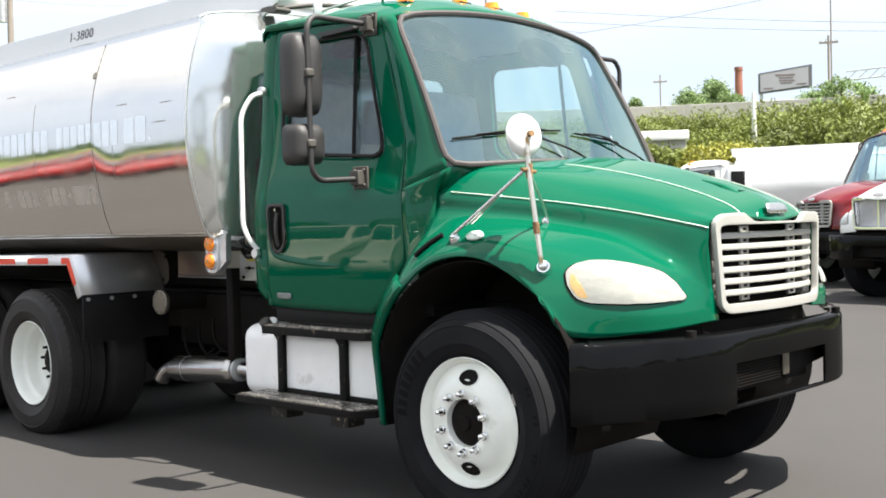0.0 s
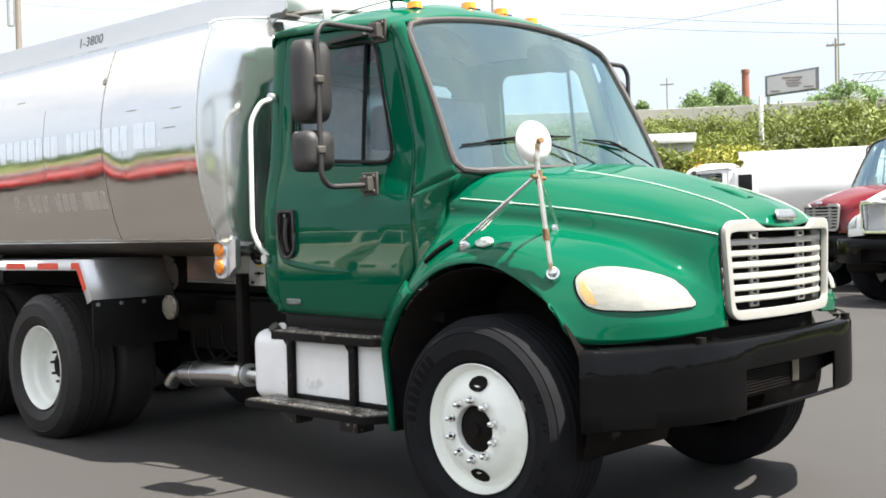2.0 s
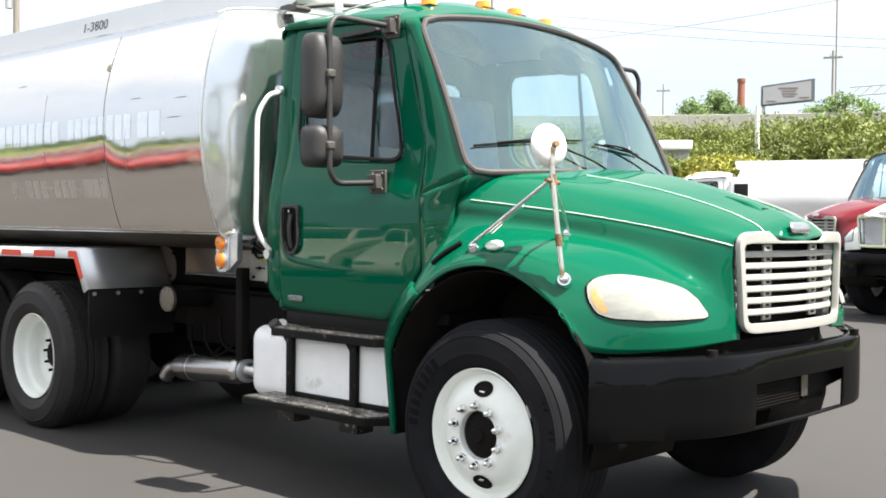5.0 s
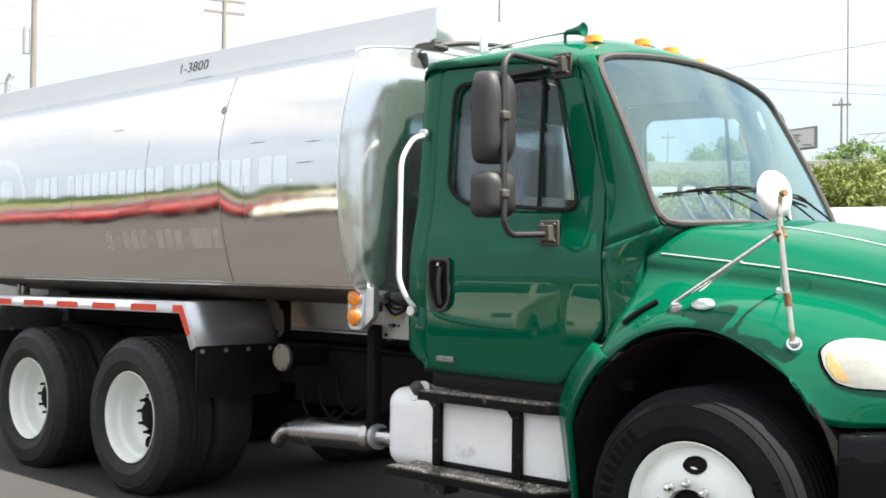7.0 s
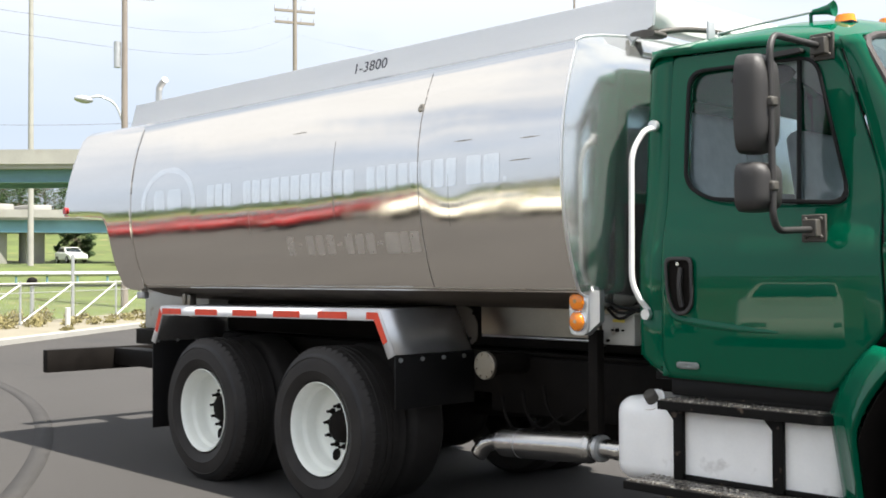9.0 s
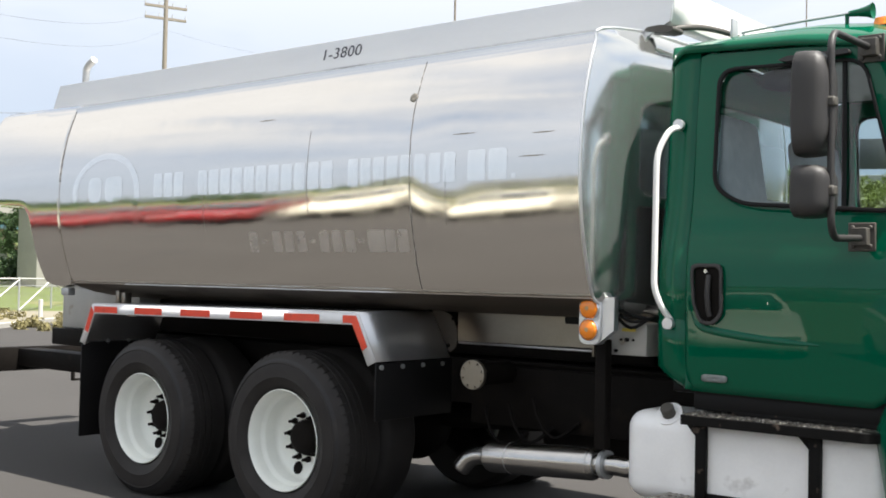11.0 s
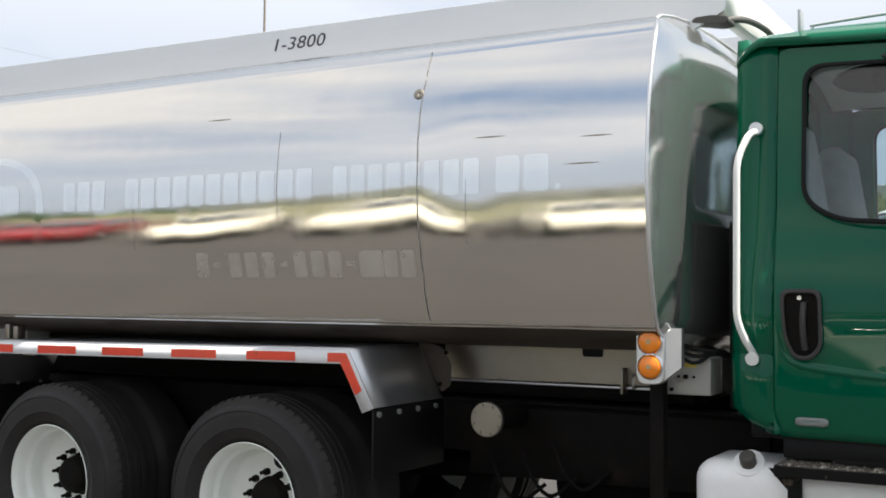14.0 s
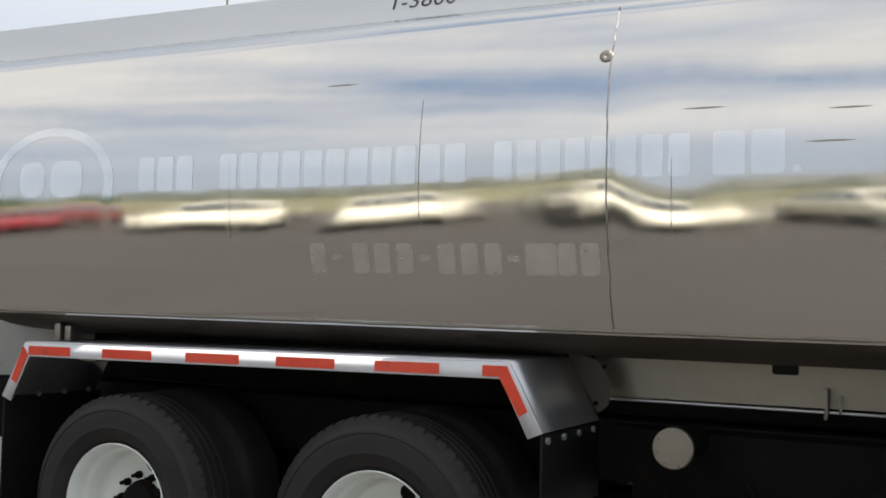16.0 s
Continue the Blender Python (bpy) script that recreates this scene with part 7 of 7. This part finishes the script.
parked(RED, GRILLE, -5.45, 17.2, -122, "red cab truck parked facing the camera", False, None, 1.15)
parked(WHITE, CHROME, -3.02, 14.0, -112, "white truck with a silver mesh grille and black bumper", True, None, 1.15)
a = polar(32.3, 31.0, 0, (3.3, -3.7))
far_truck = parked(WHITE, GRILLE, a.x, a.y, 202, "white tank truck parked side-on beyond the lot", False, WHITETANK, 1.07)
crew = part("rear_cab", box(-2.42, -1.79, -1.20, 1.20, 1.00, 2.46, 0.10, 4), WHITE, far_truck, "white rear section of the cab")
for y in (-1.203, 1.203):
    part("side_window", box(-2.26, -1.94, y - 0.006, y + 0.006, 1.62, 2.32, 0.004), SEAL, crew, "dark side window")
# a row of cars across the lot, seen in the polished tank
def car(x, y, rz, paint, label, z=0.0):
    """A saloon car: body, cabin, glass, lamps and four wheels."""
    c = empty("parked_car", x, y, z, rz)
    tagged(c, label, "car", "parked cars")
    side = rounded([(2.28, 0.30), (2.33, 0.55), (2.20, 0.74), (1.05, 0.92), (-1.75, 0.98), (-2.25, 0.93), (-2.32, 0.60), (-2.28, 0.32)], 0.10, 4)
    body = prism(side, -0.88, 0.88)
    for v in body.verts:
        v.co.y *= 1.0 - 0.10 * abs(v.co.x / 2.3) ** 3 - 0.05 * max(0.0, v.co.z - 0.6)
    part("body", body, paint, c, bevel=0.05)
    roof = prism(rounded([(1.00, 0.90), (0.18, 1.40), (-0.30, 1.45), (-1.15, 1.42), (-1.90, 0.94)], 0.10, 4), -0.76, 0.76)
    for v in roof.verts:
        v.co.y *= 1.0 - 0.36 * max(0.0, v.co.z - 0.92)
    part("cabin", roof, paint, c, bevel=0.03)
    for q in (-1, 1):
        pane = prism(rounded([(0.72, 0.97), (0.12, 1.34), (-1.10, 1.36), (-1.58, 1.00)], 0.05, 3), q * 0.755, q * 0.775)
        for v in pane.verts:
            v.co.y *= 1.0 - 0.36 * max(0.0, v.co.z - 0.92)
        part("side_window", pane, CARGLASS, c, "dark side glass")
        part("headlight", box(2.20, 2.27, q * 0.45, q * 0.74, 0.60, 0.70, 0.02), LAMP, c, "pale headlight")
        for ax in (1.40, -1.42):
            w = empty("wheel", ax, q * 0.84, 0.32, 0 if q < 0 else 180, c)
            part("tyre", lathe([(0.20, 0.0), (0.24, -0.02), (0.30, -0.015), (0.32, 0.02), (0.32, 0.17), (0.29, 0.20), (0.20, 0.19)], 32), RUBBER, w)
            part("rim", lathe([(0.205, 0.0), (0.19, 0.012), (0.15, 0.03), (0.05, 0.01), (0.0, 0.008)], 24), GALV, w)
    for x0, x1, z1, nm in ((0.98, 0.16, 1.38, "windshield"), (-1.88, -1.14, 1.38, "rear_window")):
        lift = 0.018 if x0 > 0 else -0.018
        part(nm, grid([[Vector((x0 + (x1 - x0) * t + lift, w * (0.68 - 0.12 * t), 0.94 + (z1 - 0.94) * t + 0.014)) for w in np.linspace(-1, 1, 7)] for t in (0.08, 0.5, 0.94)]), CARGLASS, c, "dark glass", solid=0.006)
    return c


cream = car(0.4, -8.8, 62, CREAM, "cream car parked in a row across the lot")
for k, x in enumerate((-2.7, -5.8, -8.9, -12.0, 3.5)):
    copy_thing(cream, pose(x, -8.8 - 0.12 * k, 0, 0, 0, 60 + 2 * (k % 3)))
redcar = car(-15.4, -9.2, 62, BRIGHTRED, "red car parked in a row across the lot")
for k in range(5):
    copy_thing(redcar, pose(-18.6 - 3.2 * k, -9.2 - 0.1 * k, 0, 0, 0, 60 + 2 * (k % 3)))
fp = polar(65.1, 106)
car(fp.x, fp.y, -8, WHITE, "white car on the far road beside the guard rail", terrain(fp.x, fp.y))
bush_bank("tree_line", 78, 352, 97, 120, 260, 2.0, 3.6, LEAFD, "far dark line of trees behind the lot", 51, 160, 0.55, (0, 0))
shed = tagged(empty("warehouse", -20, -62, 0, 4), "long low pale warehouse behind the lot", "building")
part("wall", box(-45, 30, -8, 0, -0.1, 3.6, 0.05), SIDING, shed)
part("roof", box(-45.4, 30.4, -8.3, 0.4, 3.6, 4.0, 0.05), CONCRETE, shed)
for k in range(9):
    part("door", box(-40 + 8 * k, -36 + 8 * k, 0, 0.08, 0, 3.0, 0.02), GREYBOX, shed)
